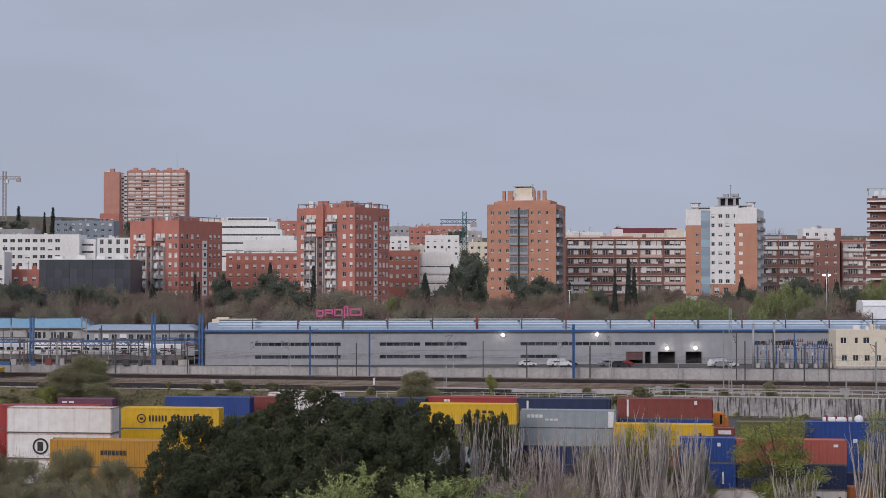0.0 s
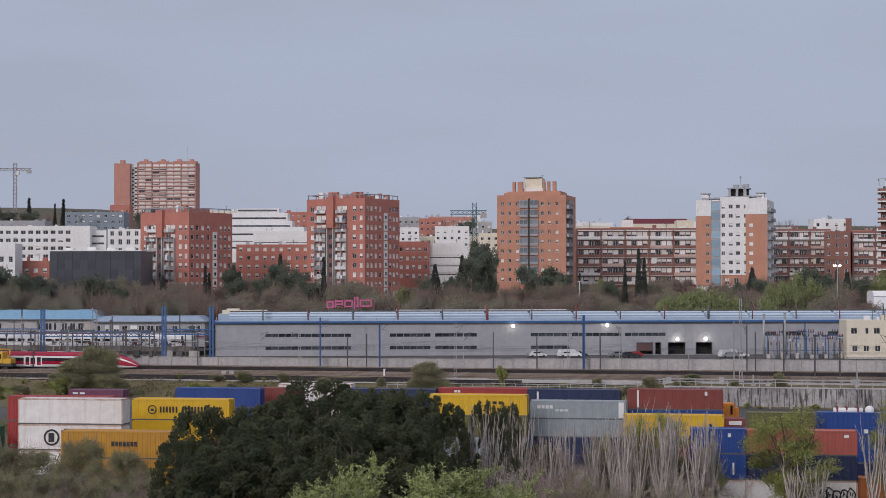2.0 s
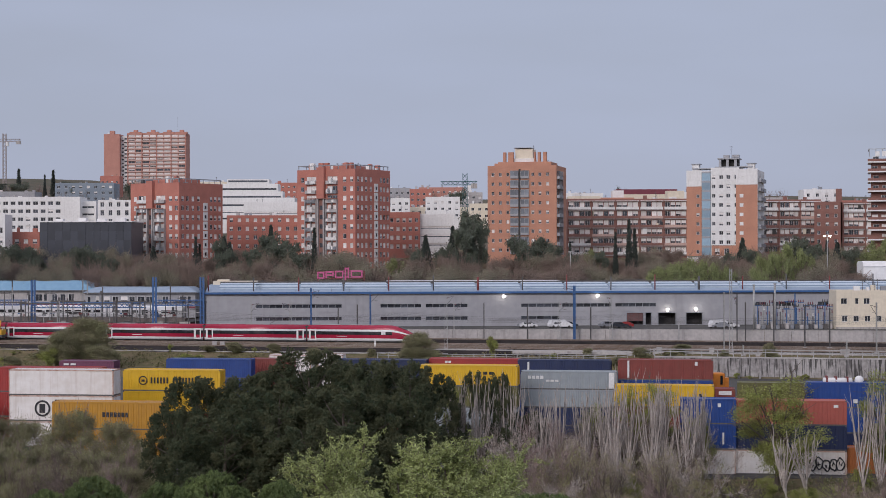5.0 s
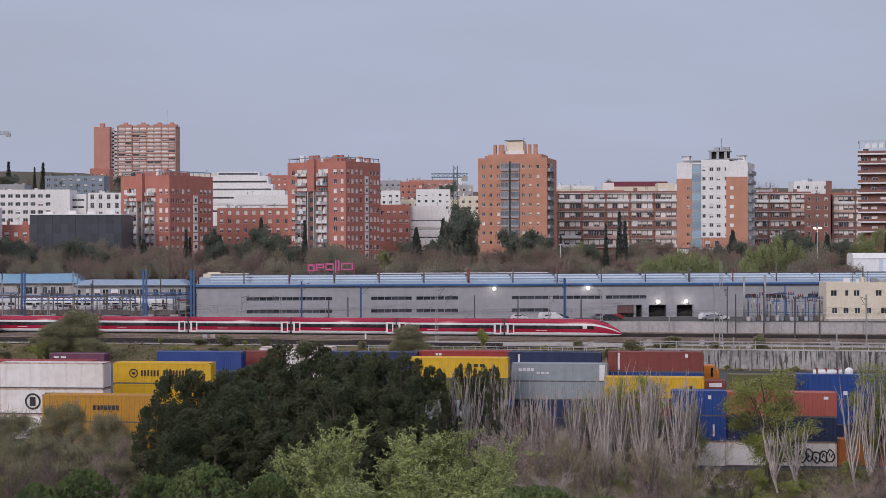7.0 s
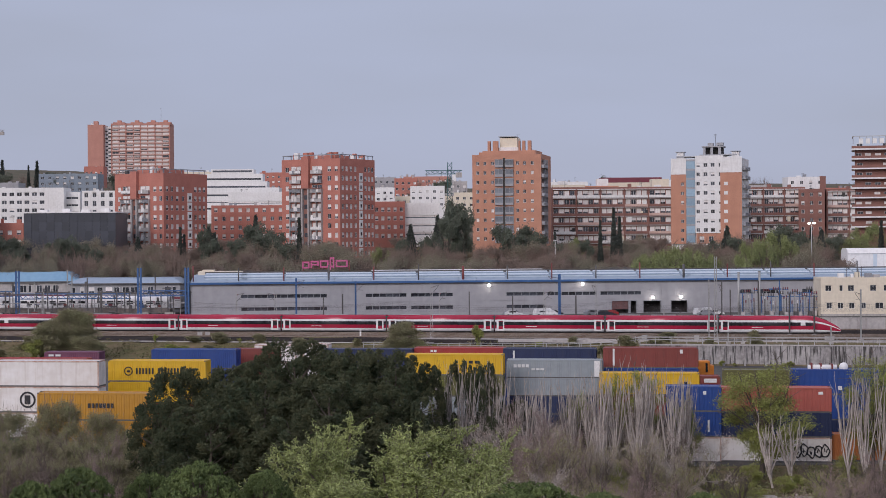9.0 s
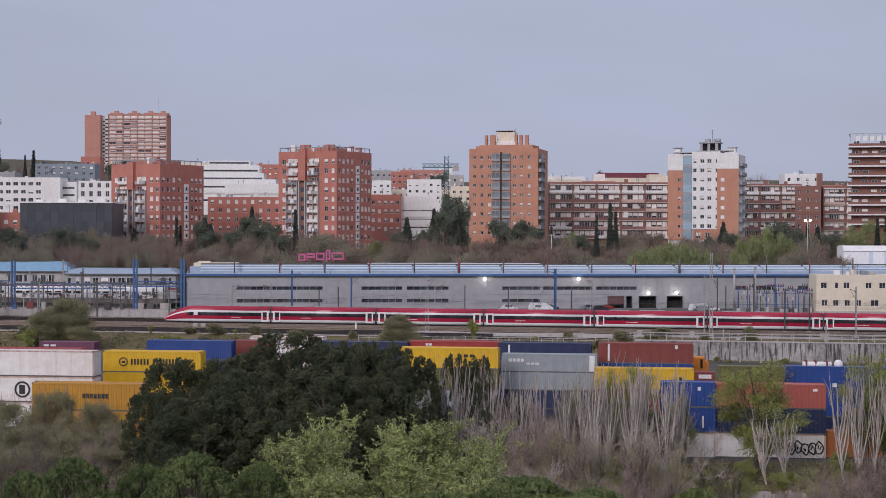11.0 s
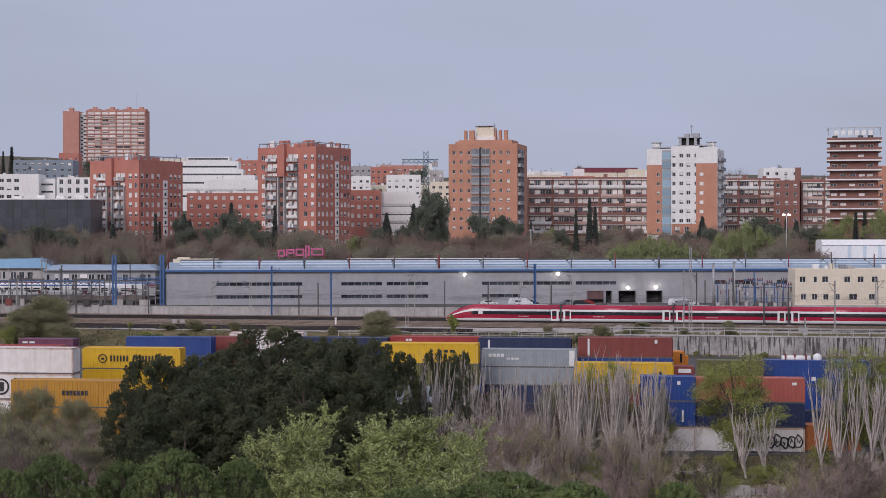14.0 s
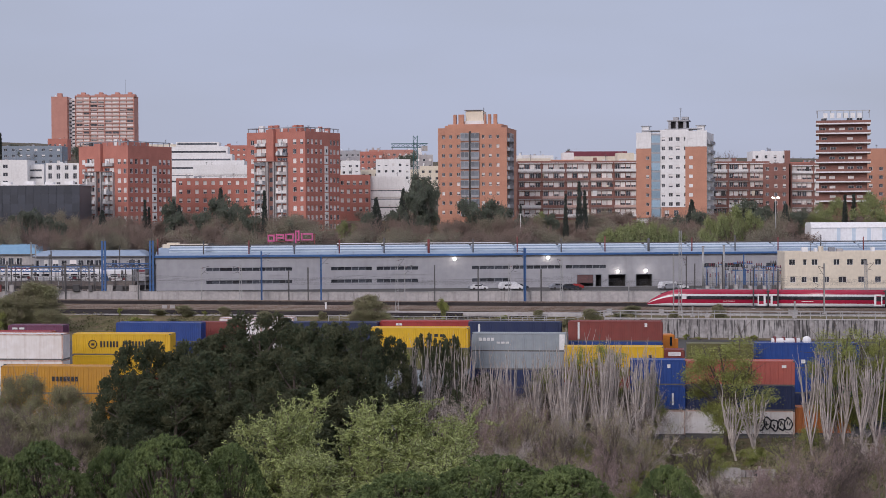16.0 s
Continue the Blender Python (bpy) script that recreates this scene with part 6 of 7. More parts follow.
def pine(seed, h, w, material=M_pine, label="dark green pine with a dense crown of needle tufts", name="pine_tree", low=0.14, n=82):
    """Trunk, limbs and a crown of rounded upswept needle puffs with dark gaps between them."""
    rng = np.random.default_rng(seed)
    segs = []
    tr = limb(rng, segs, np.array([0, 0, -0.3]), np.array([0, 0, 1.0]), h * 0.85, 0.24, 7, 0.05, 0.1, 0.3)
    core = [((0, 0, h * 0.5), (w * 0.5, w * 0.5, h * 0.3)), ((0, 0, h * 0.72), (w * 0.3, w * 0.3, h * 0.18))]
    puffs = []
    for k in range(n):
        zz = low + (0.97 - low) * ((k + rng.uniform(0, 1)) / n) ** 0.85
        a = k * 2.39996 + rng.uniform(-0.5, 0.5)
        env = math.sqrt(max(0.02, 1 - max(0.0, (zz - 0.42) / 0.58) ** 1.7))
        rad = w * env * rng.choice((0.6, 0.78, 0.92, 1.0, 1.08))
        c = np.array((math.cos(a) * rad, math.sin(a) * rad, h * zz - rng.uniform(0, 0.5)))
        rr = rng.uniform(0.5, 0.92) * (1.15 - 0.35 * zz)
        # each puff is a main lobe with two or three smaller ones riding on it
        puffs.append((tuple(c), (rr, rr, rr * 1.1)))
        for m in range(rng.integers(2, 4)):
            o = unit(rng.normal(size=3) + np.array([math.cos(a), math.sin(a), 1.0]))
            q = rr * rng.uniform(0.5, 0.68)
            puffs.append((tuple(c + o * rr * 0.95), (q, q, q * 1.3)))
        if k % 4 == 0:
            i = min(6, 1 + int(zz * 6))
            limb(rng, segs, tr[i][0], unit(c - tr[i][0]), float(np.linalg.norm(c - tr[i][0])), 0.07, 4, 0.05, 0.03)
    inner, inner_way = clumps(rng, core, 110, 12, 0.25, ways=True)
    outer, outer_way = clumps(rng, puffs, 36, 9, 0.04, 0.14, True)
    pts, way = np.concatenate([inner, outer]), np.concatenate([inner_way, outer_way])
    return plant(name, label, "tree", [("trunk", stick_mesh("trunk", segs, M_bark, 6)), ("crown", leaf_mesh("crown", pts, rng, 0.062, 2.1, material, -0.6, way * 0.6, way))], "pines")


pines = [pine(101, 15.5, 4.7), pine(102, 14.8, 4.4), pine(103, 13.0, 4.6)]
for i, (cx, yy, top, hw, k, turn) in enumerate((
        (-23.95, 160, 9.29, 3.5, 1, 0), (-19.23, 163, 8.95, 3.9, 0, 70), (-13.15, 165, 11.43, 4.9, 0, 0), (-7.82, 163, 10.69, 4.6, 1, 40),
        (-3.84, 160, 10.67, 4.0, 0, 130), (-1.22, 166, 9.16, 3.0, 2, 200), (-15.61, 154, 8.82, 5.0, 2, 90), (-9.38, 153, 8.90, 5.0, 1, 210),
        (-24.59, 154, 6.77, 2.8, 2, 20), (-19.83, 151, 6.65, 4.8, 2, 150), (-4.89, 156, 7.72, 4.2, 2, 280), (-11.30, 148, 5.96, 4.6, 2, 330), (5.50, 172, 8.71, 1.8, 1, 330), (3.13, 174, 8.57, 1.8, 0, 130), (8.57, 176, 4.19, 3.0, 2, 30), (-10.86, 168, 9.91, 4.4, 1, 75), (-16.46, 168, 9.57, 4.4, 1, 300), (-22.21, 167, 7.58, 3.6, 0, 250), (-6.07, 167, 9.81, 4.2, 2, 160))):
    src = pines[k]
    hh, ww = (15.5, 14.8, 13.0)[k], (4.7, 4.4, 4.6)[k]
    put(src, cx, yy, None, 1.05 * hw / ww, (top + 3.9) / hh, turn)


# umbrella pines with bright rounded tufts
def stone_pine(seed, h, w):
    rng = np.random.default_rng(seed)
    segs = []
    tr = limb(rng, segs, np.array([0, 0, -0.3]), np.array([0, 0, 1.0]), h * 0.7, 0.26, 5, 0.05, 0.1, 0.5)
    blobs = []
    for k in range(150):
        a, u = k * 2.39996 + rng.uniform(-0.3, 0.3), math.sqrt((k + 0.5) / 150)
        c = np.array((math.cos(a) * w * u, math.sin(a) * w * u, h * (0.95 - 0.3 * u ** 2.2) - rng.uniform(0, 0.4)))
        rr = rng.uniform(0.26, 0.42)
        blobs.append((tuple(c), (rr * 1.1, rr * 1.1, rr * 0.66)))
        if k % 2:
            limb(rng, segs, tr[4][0], unit(c - tr[4][0]), float(np.linalg.norm(c - tr[4][0])), 0.07, 3, 0.05, 0.03)
    pts, way = clumps(rng, blobs, 50, 9, 0.03, 0.1, True)
    return plant("stone_pine", "umbrella pine with bright green rounded tufts", "tree", [("trunk", stick_mesh("trunk", segs, M_bark, 6)), ("crown", leaf_mesh("crown", pts, rng, 0.042, 1.5, M_stone_pine, 0.0, None, way))], "umbrella pines")


sp = [stone_pine(201, 12.5, 3.4), stone_pine(202, 12.5, 4.2)]
for cx, yy, top, k, turn, sz in ((-18.16, 88, 8.86, 0, 0, 0.75), (-15.15, 92, 8.01, 1, 0, 0.55), (-12.00, 88, 9.09, 1, 120, 0.72), (-8.95, 92, 8.10, 0, 80, 0.6), (4.93, 84, 8.45, 1, 200, 1.05), (8.23, 82, 8.2, 0, 140, 0.95), (0.44, 82, 8.0, 1, 40, 1.0), (13.61, 84, 7.92, 0, 250, 0.6), (-20.18, 86, 8.46, 0, 300, 0.6)):
    put(sp[k], cx, yy, None, sz * 1.1, (top + 4.1) / 11.6, turn)


# willows in fresh yellow-green leaf
def willow(seed, h, w):
    rng = np.random.default_rng(seed)
    segs = []
    tips = []
    for k in range(9):
        a = rng.uniform(0, 6.283)
        pts = limb(rng, segs, np.array([0, 0, -0.3]), unit(np.array([math.cos(a) * 0.4, math.sin(a) * 0.4, 1.0])), h * rng.uniform(0.72, 0.96), 0.16, 7, 0.08, 0.05, 0.25)
        for m in range(74):
            q, dd = pts[rng.integers(2, len(pts))]
            sub = limb(rng, segs, q, unit(dd * 0.5 + rng.normal(size=3) * 0.55 + np.array([0, 0, 0.25])), rng.uniform(0.8, 2.1) * w / 4.5, 0.022, 5, 0.14, 0.02, 0.4)
            for i in range(len(sub) - 1):
                u = rng.uniform(size=(13, 1))
                tips.append(sub[i][0] + (sub[i + 1][0] - sub[i][0]) * u + rng.normal(size=(13, 3)) * 0.09)
    pts = np.concatenate(tips)
    return plant("willow_tree", "willow in fresh yellow-green spring leaf", "tree", [("trunk", stick_mesh("trunk", segs, M_bark, 4)), ("crown", leaf_mesh("crown", pts, rng, 0.062, 2.0, M_willow, -0.2))], "willows")


wl = [willow(301, 13.0, 4.8), willow(302, 12.5, 4.5)]
for cx, yy, top, k, turn, sz in ((-5.66, 118, 8.72, 0, 0, 0.85), (0.65, 121, 8.39, 1, 0, 0.95), (-7.24, 112, 5.82, 1, 100, 0.75), (-2.41, 114, 7.75, 0, 200, 1.12), (3.74, 117, 5.90, 1, 250, 0.85), (-4.46, 108, 6.20, 1, 300, 0.9), (0.58, 109, 6.24, 0, 60, 1.0)):
    put(wl[k], cx, yy, None, sz * 1.25, (top + 4.3) / 13.0, turn)

# bare pale poplars
pop = [plant("poplar_tree", "leafless pale poplar with steep close stems", "tree", [("trunk", stick_mesh("trunk", poplar_segs(400 + i, 12.0), M_palebark, 4))], "bare poplars") for i in range(4)]
r = random.Random(40)
for i, (cx, top, yy) in enumerate(((1.61, 762, 172), (3.46, 752, 170), (5.05, 748, 172), (6.90, 742, 171), (9.57, 770, 173), (11.46, 762, 171), (14.19, 772, 173), (17.06, 752, 170), (18.98, 744, 172), (20.74, 750, 170), (22.55, 760, 173), (24.25, 755, 170), (34.05, 836, 168), (36.05, 842, 169), (42.41, 768, 171), (43.75, 762, 170), (45.92, 768, 172), (47.26, 775, 170), (49.08, 780, 171))):
    top_z = 21.5 - (top - 505) / 3000 * yy
    put(pop[i % 4], cx, yy, None, r.uniform(0.75, 1.0), (top_z + 3.9) / 12.0, r.uniform(0, 360))

r = random.Random(44)
for i in range(17):
    bearing, yy = r.uniform(795, 1240), r.uniform(172, 177)
    top_z = 21.5 - (r.uniform(752, 800) - 505) / 3000 * yy
    put(pop[i % 4], (bearing - 784) / 3000 * yy, yy, None, r.uniform(0.6, 0.85), (top_z + 3.9) / 12.0, r.uniform(0, 360))

# leafless purple-brown shrubs and small trees
SHRUB = [
    ("leafless purplish-brown shrub of fine twigs", mat("purple_brown_shoots", (0.351, 0.25, 0.236), (0.203, 0.149, 0.142), 0.4, 0.95, island=0.4)),
    ("leafless pale grey-tan shrub of fine twigs", mat("grey_tan_shoots", (0.54, 0.459, 0.392), (0.297, 0.25, 0.216), 0.4, 0.95, island=0.4)),
    ("leafless dark brown shrub of fine twigs", mat("dark_shoots", (0.203, 0.155, 0.135), (0.121, 0.095, 0.081), 0.4, 0.95, island=0.4)),
    ("shrub of fine twigs in greenish bud", mat("greenish_buds", (0.324, 0.331, 0.135), (0.243, 0.223, 0.108), 0.5, 0.9, island=0.4)),
]
shrub = []
for i, (text, m) in enumerate(SHRUB):
    segs = bare_tree(500 + i, 8.0, 6, 0.8, 0.085, 3, 5, lift=0.06, wander=0.2)
    shrub.append(plant("bare_shrub", text, "shrub", [("twig_crown", stick_mesh("twig_crown", segs, (M_twig, M_palebark, M_bark, M_twig)[i])), ("twig_fuzz", twig_haze("twig_fuzz", segs, 540 + i, 2, 0.14, 0.03, m))], "bare shrubs"))
shrub_tree = plant("small_bare_tree", "small leafless tree with a dark forked trunk", "tree", [("twig_crown", stick_mesh("twig_crown", bare_tree(520, 9.0, 3, 0.6, 0.16, 3, 6), M_bark, 4))], "small bare trees")
r = random.Random(41)
for i in range(44):
    bearing = r.uniform(880, 1680)
    yy = r.uniform(128, 147) if 1235 < bearing < 1500 else r.uniform(128, 168)
    top = r.uniform(800, 850) if bearing < 1230 and yy > 150 else r.uniform(958, 1000) if 1212 < bearing < 1485 else r.uniform(890, 940)
    zt = 21.5 - (top - 505) / 3000 * yy
    hgt = (zt + 3.9)
    put(shrub[i % 4], (bearing - 784) / 3000 * yy, yy, None, max(0.5, min(1.0, hgt / 8.5)), hgt / 8.5, r.uniform(0, 360))
for i in range(24):
    bearing, yy = r.uniform(800, 1225), r.uniform(177, 183)
    zt = 21.5 - (r.uniform(786, 812) - 505) / 3000 * yy
    put(shrub[i % 4], (bearing - 784) / 3000 * yy, yy, None, r.uniform(0.7, 0.95), (zt + 3.9) / 8.5, r.uniform(0, 360))
for bearing, yy, top, sz in ((1300, 158, 880, 0.8), (1235, 160, 860, 0.7), (1345, 150, 900, 0.75), (1180, 150, 850, 0.8), (1090, 146, 850, 0.8), (1480, 152, 880, 0.8), (1570, 148, 885, 0.9), (1010, 148, 845, 0.7), (70, 150, 850, 0.7), (190, 148, 858, 0.7), (-10, 152, 850, 0.7)):
    zt = 21.5 - (top - 505) / 3000 * yy
    put(shrub_tree, (bearing - 784) / 3000 * yy, yy, None, sz, (zt + 3.9) / 9.0, bearing * 7 % 360)
for i in range(9):
    bearing = r.uniform(-60, 250)
    yy = r.uniform(135, 172)
    zt = 21.5 - (r.uniform(815, 900) - 505) / 3000 * yy
    put(shrub[i % 4], (bearing - 784) / 3000 * yy, yy, None, r.uniform(0.6, 0.9), (zt + 3.9) / 8.5, r.uniform(0, 360))


# leafy broad trees at several distances
def leafy(name, label, seed, h, w, material, leaf, n_blob, per_blob, per_clump, spread, low=0.35, group="", stick=M_bark, thin=3):
    rng = np.random.default_rng(seed)
    segs = []
    tr = limb(rng, segs, np.array([0, 0, -0.3]), np.array([0, 0, 1.0]), h * 0.6, 0.02 * h, 5, 0.06, 0.1, 0.4)
    blobs = []
    for k in range(n_blob):
        a, zz = rng.uniform(0, 6.283), rng.uniform(low, 0.92)
        rad = w * math.sqrt(max(0.05, 1 - ((zz - 0.6) / 0.42) ** 2)) * rng.uniform(0.2, 0.95)
        c = np.array((math.cos(a) * rad, math.sin(a) * rad, h * zz))
        rr = w * rng.uniform(0.13, 0.36)
        blobs.append((tuple(c), (rr, rr, rr * 0.8)))
        pts = limb(rng, segs, tr[thin][0], unit(c - tr[thin][0]), float(np.linalg.norm(c - tr[thin][0])) * 1.2, 0.008 * h, 4, 0.06, 0.03)
        for m in range(4):
            q, dd = pts[rng.integers(2, len(pts))]
            limb(rng, segs, q, unit(dd + rng.normal(size=3) * 0.5), w * 0.4, 0.003 * h, 3, 0.1, 0.05)
    pts = clumps(rng, blobs, per_blob, per_clump, spread)
    return plant(name, label, "tree", [("trunk", stick_mesh("trunk", segs, stick, 4)), ("crown", leaf_mesh("crown", pts, rng, leaf, 1.4, material))], group)


spring = leafy("spring_tree", "broad tree in thin yellow-green spring leaf", 601, 12.0, 3.9, M_spring, 0.074, 30, 46, 17, 0.3, 0.2, "spring trees")
for cx, yy, top, sz, turn in ((34.30, 175, 7.91, 1.3, 0), (46.37, 177, 8.34, 0.95, 60), (50.50, 177, 8.70, 1.0, 140), (22.69, 181, 7.02, 0.75, 200), (26.76, 178, 4.00, 0.45, 10), (1.06, 176, 7.01, 0.4, 80), (19.78, 182, 6.52, 0.5, 30), (16.14, 182, 4.51, 0.5, 30), (-52.80, 205, 7.70, 0.5, 120)):
    put(spring, cx, yy, None, sz, (top + 3.9) / 12.0, turn)
olive = leafy("olive_tree", "grey-green thinly leaved tree in front of containers", 602, 9.5, 4.2, M_olive, 0.075, 34, 44, 22, 0.32, 0.14, "grey-green trees", M_twig)
for cx, yy, top, sz, turn in ((-37.21, 172, 5.27, 0.8, 0), (-42.37, 172, 4.24, 0.75, 50), (-32.81, 170, 4.33, 0.75, 120), (-46.13, 170, 4.78, 0.8, 220), (-37.48, 162, 2.87, 0.9, 320), (-29.01, 160, 2.57, 0.8, 280), (-41.28, 160, 2.78, 0.9, 20), (-32.19, 156, 2.94, 0.9, 70), (-43.11, 156, 3.56, 0.9, 160), (-29.20, 150, 2.25, 0.8, 190), (-36.20, 150, 2.00, 0.8, 230)):
    put(olive, cx, yy, None, sz, (top + 3.9) / 9.5, turn)

# green undergrowth in front of the terminal
weed = leafy("green_shrub", "low yellow-green shrub among dry grass", 605, 3.0, 1.7, M_spring, 0.06, 16, 26, 12, 0.2, 0.05, "undergrowth", M_twig)
r = random.Random(57)
for i in range(64):
    x, yy = (r.uniform(18, 40), r.uniform(148, 172)) if i % 8 == 0 else (r.uniform(-52, 56), r.uniform(146, 180))
    put(weed, x, yy, None, r.uniform(0.5, 1.2), r.uniform(0.3, 0.9), r.uniform(0, 360))
rng = np.random.default_rng(58)
q = np.stack([rng.uniform(-60, 62, 16000), rng.uniform(128, 184, 16000), np.full(16000, -3.7)], axis=1)
q[:, 2] += rng.uniform(0, 0.3, 16000)
tagged(new("rough_grass", leaf_mesh("rough_grass", q, rng, 0.13, 1.8, mat("mixed_dry_and_green_grass", (0.26, 0.23, 0.13), (0.13, 0.16, 0.06), 0.4, 0.95, island=0.45), -0.8)), "rough dry and green grass in front of the terminal", "grass", kind="stuff")

# bushes on the railway bank
bush = leafy("bank_bush", "grey-green bush on the railway bank", 603, 9.0, 4.4, M_olive, 0.11, 30, 46, 24, 0.36, 0.04, "bank bushes", M_twig)
gbush = leafy("green_bush", "fresh green bush on the grassy bank", 604, 4.0, 2.0, M_spring, 0.11, 14, 26, 12, 0.2, 0.1, "bank bushes")
for src, cx, yy, sz, tall in ((bush, -76.42, 356, 1.5, 1.12), (bush, -72.66, 355, 1.15, 0.9), (bush, -79.30, 354, 1.1, 0.85), (bush, -79.67, 352, 0.8, 0.6), (gbush, -81.55, 350, 1.25, 1.25), (gbush, -77.47, 350, 0.9, 0.7), (gbush, -53.62, 352, 1.6, 0.9), (bush, -4.58, 352, 1.0, 0.75), (bush, -8.05, 350, 0.7, 0.45), (gbush, 10.21, 356, 0.7, 1.35), (gbush, 15.10, 338, 0.9, 0.6), (bush, -70.47, 350, 0.8, 0.55), (gbush, -93.22, 350, 1.0, 0.8), (bush, -89.64, 352, 0.6, 0.3), (bush, -21.34, 348, 0.6, 0.3), (gbush, -36.63, 350, 0.8, 0.35)):
    put(src, cx, yy, None, sz, tall, (cx * 37) % 360)

# low growth and dry grass tufts on the bank
r = random.Random(52)
for i in range(58):
    q = along(r.uniform(-75, 118), r.uniform(-41, -23))
    put((bush, gbush, bush)[i % 3], q.x, q.y, None, r.uniform(0.25, 0.6), r.uniform(0.1, 0.3) * (1.6 if i % 3 == 1 else 1.0), r.uniform(0, 360))
rng = np.random.default_rng(53)
rows = []
for s, v in zip(rng.uniform(-90, 118, 9000), rng.uniform(-43, -22.8, 9000)):
    if noise.noise((s * 0.16, v * 0.16, 5.0)) > -0.12:
        q = along(s, v)
        rows.append((q.x, q.y, height(q.x, q.y) + rng.uniform(0.05, 0.35)))
M_dry = mat("dry_grass", (0.22, 0.18, 0.1), (0.12, 0.125, 0.05), 0.5, 0.95, island=0.45)
tagged(new("bank_grass", leaf_mesh("bank_grass", np.array(rows), rng, 0.22, 1.4, M_dry)), "dry yellowish grass tufts on the railway bank", "grass", kind="stuff")

# scrub along the foot and the crest of the stained wall
for i in range(22):
    q = along(r.uniform(112, 225), -52.0 if i % 2 else -47.5)
    put((bush, gbush)[i % 2], q.x, q.y, None, r.uniform(0.2, 0.45), r.uniform(0.12, 0.4), r.uniform(0, 360))

# trees between the depot and the town
brown = [plant("bare_tree", "leafless brown tree behind the depot", "tree", [("twig_crown", stick_mesh("twig_crown", bare_tree(700 + i, 9.0, 5, 0.7, 0.11, 3, 6), M_twig_far))], "bare trees behind the depot") for i in range(3)]
dark = [leafy("evergreen_tree", "dark broad evergreen among bare trees", 710 + i, 11.0, 4.2, M_far_green, 0.2, 24, 30, 12, 0.4, 0.08, "evergreens") for i in range(2)]
M_budfar = mat("brown_budding_twigs", (0.25, 0.185, 0.15), (0.19, 0.15, 0.115), 0.25, 0.95, island=0.3)
M_budgrey = mat("grey_olive_buds", (0.27, 0.245, 0.17), (0.2, 0.18, 0.13), 0.25, 0.95, island=0.3)
budding = [leafy("budding_tree", ("brown", "grey-olive")[i] + " budding tree with a rounded crown", 715 + i, 9.5, 4.4, (M_budfar, M_budgrey)[i], 0.085, 22, 40, 18, 0.5, 0.1, "bare trees behind the depot", M_twig_far) for i in range(2)]


def conifer(seed, h, w, material, name, label, dens=60):
    """Narrow tapering evergreen."""
    rng = np.random.default_rng(seed)
    segs = []
    limb(rng, segs, np.array([0, 0, -0.3]), np.array([0, 0, 1.0]), h * 0.95, 0.02 * h, 4, 0.01, 0.1, 0.2)
    z = rng.uniform(0.04, 1, size=(dens * 12, 1)) ** 0.9
    a = rng.uniform(0, 6.283, size=z.shape)
    rad = w * np.minimum(1, (1 - z) * 1.6 + 0.06) * np.minimum(1, z * 6) * rng.uniform(0.65, 1.05, size=z.shape)
    pts = np.concatenate([np.cos(a) * rad, np.sin(a) * rad, z * h], axis=1)
    pts = (pts[:, None, :] + rng.normal(size=(len(pts), 3, 3)) * 0.12).reshape(-1, 3)
    return plant(name, label, "tree", [("trunk", stick_mesh("trunk", segs, M_bark, 5)), ("crown", leaf_mesh("crown", pts, rng, 0.2, 1.6, material))], "cypresses")


cyp = conifer(721, 15.0, 1.05, M_cypress, "cypress_tree", "tall narrow dark cypress")
fir = conifer(722, 11.0, 2.9, M_cypress, "fir_tree", "dark pointed conifer behind the depot", 90)
lime = leafy("light_green_tree", "light green spring tree behind the depot", 730, 9.0, 4.0, M_lime, 0.13, 20, 30, 18, 0.4, 0.06, "spring trees behind the depot")


def put_at(src, bearing, yy, top, hsrc, sz, turn=0.0):
    x = (bearing - 784) / 3000 * yy
    z = height(x, yy)
    zt = 21.5 - (top - 505) / 3000 * yy
    put(src, x, yy, z, sz, max(0.3, (zt - z) / hsrc), turn)


r = random.Random(43)
for i in range(230):
    bearing = r.uniform(-50, 1680)
    yy = r.uniform(462, 540) if bearing < 1490 else r.uniform(490, 540)
    put_at((brown[0], budding[0], budding[1], brown[1], budding[0], brown[2])[i % 6], bearing, yy, r.uniform(510, 538) - (yy - 462) * 0.2, 9.5, r.uniform(0.8, 1.5), r.uniform(0, 360))
for i in range(70):
    yy = r.uniform(458, 466)
    bearing = r.uniform(-50, 1510)
    low = 14 if 1130 < bearing < 1290 or 1330 < bearing < 1420 else 0
    put_at(budding[i % 2] if i % 3 else brown[i % 2], bearing, yy, r.uniform(530, 545) + low, 9.5, r.uniform(1.0, 1.5), r.uniform(0, 360))
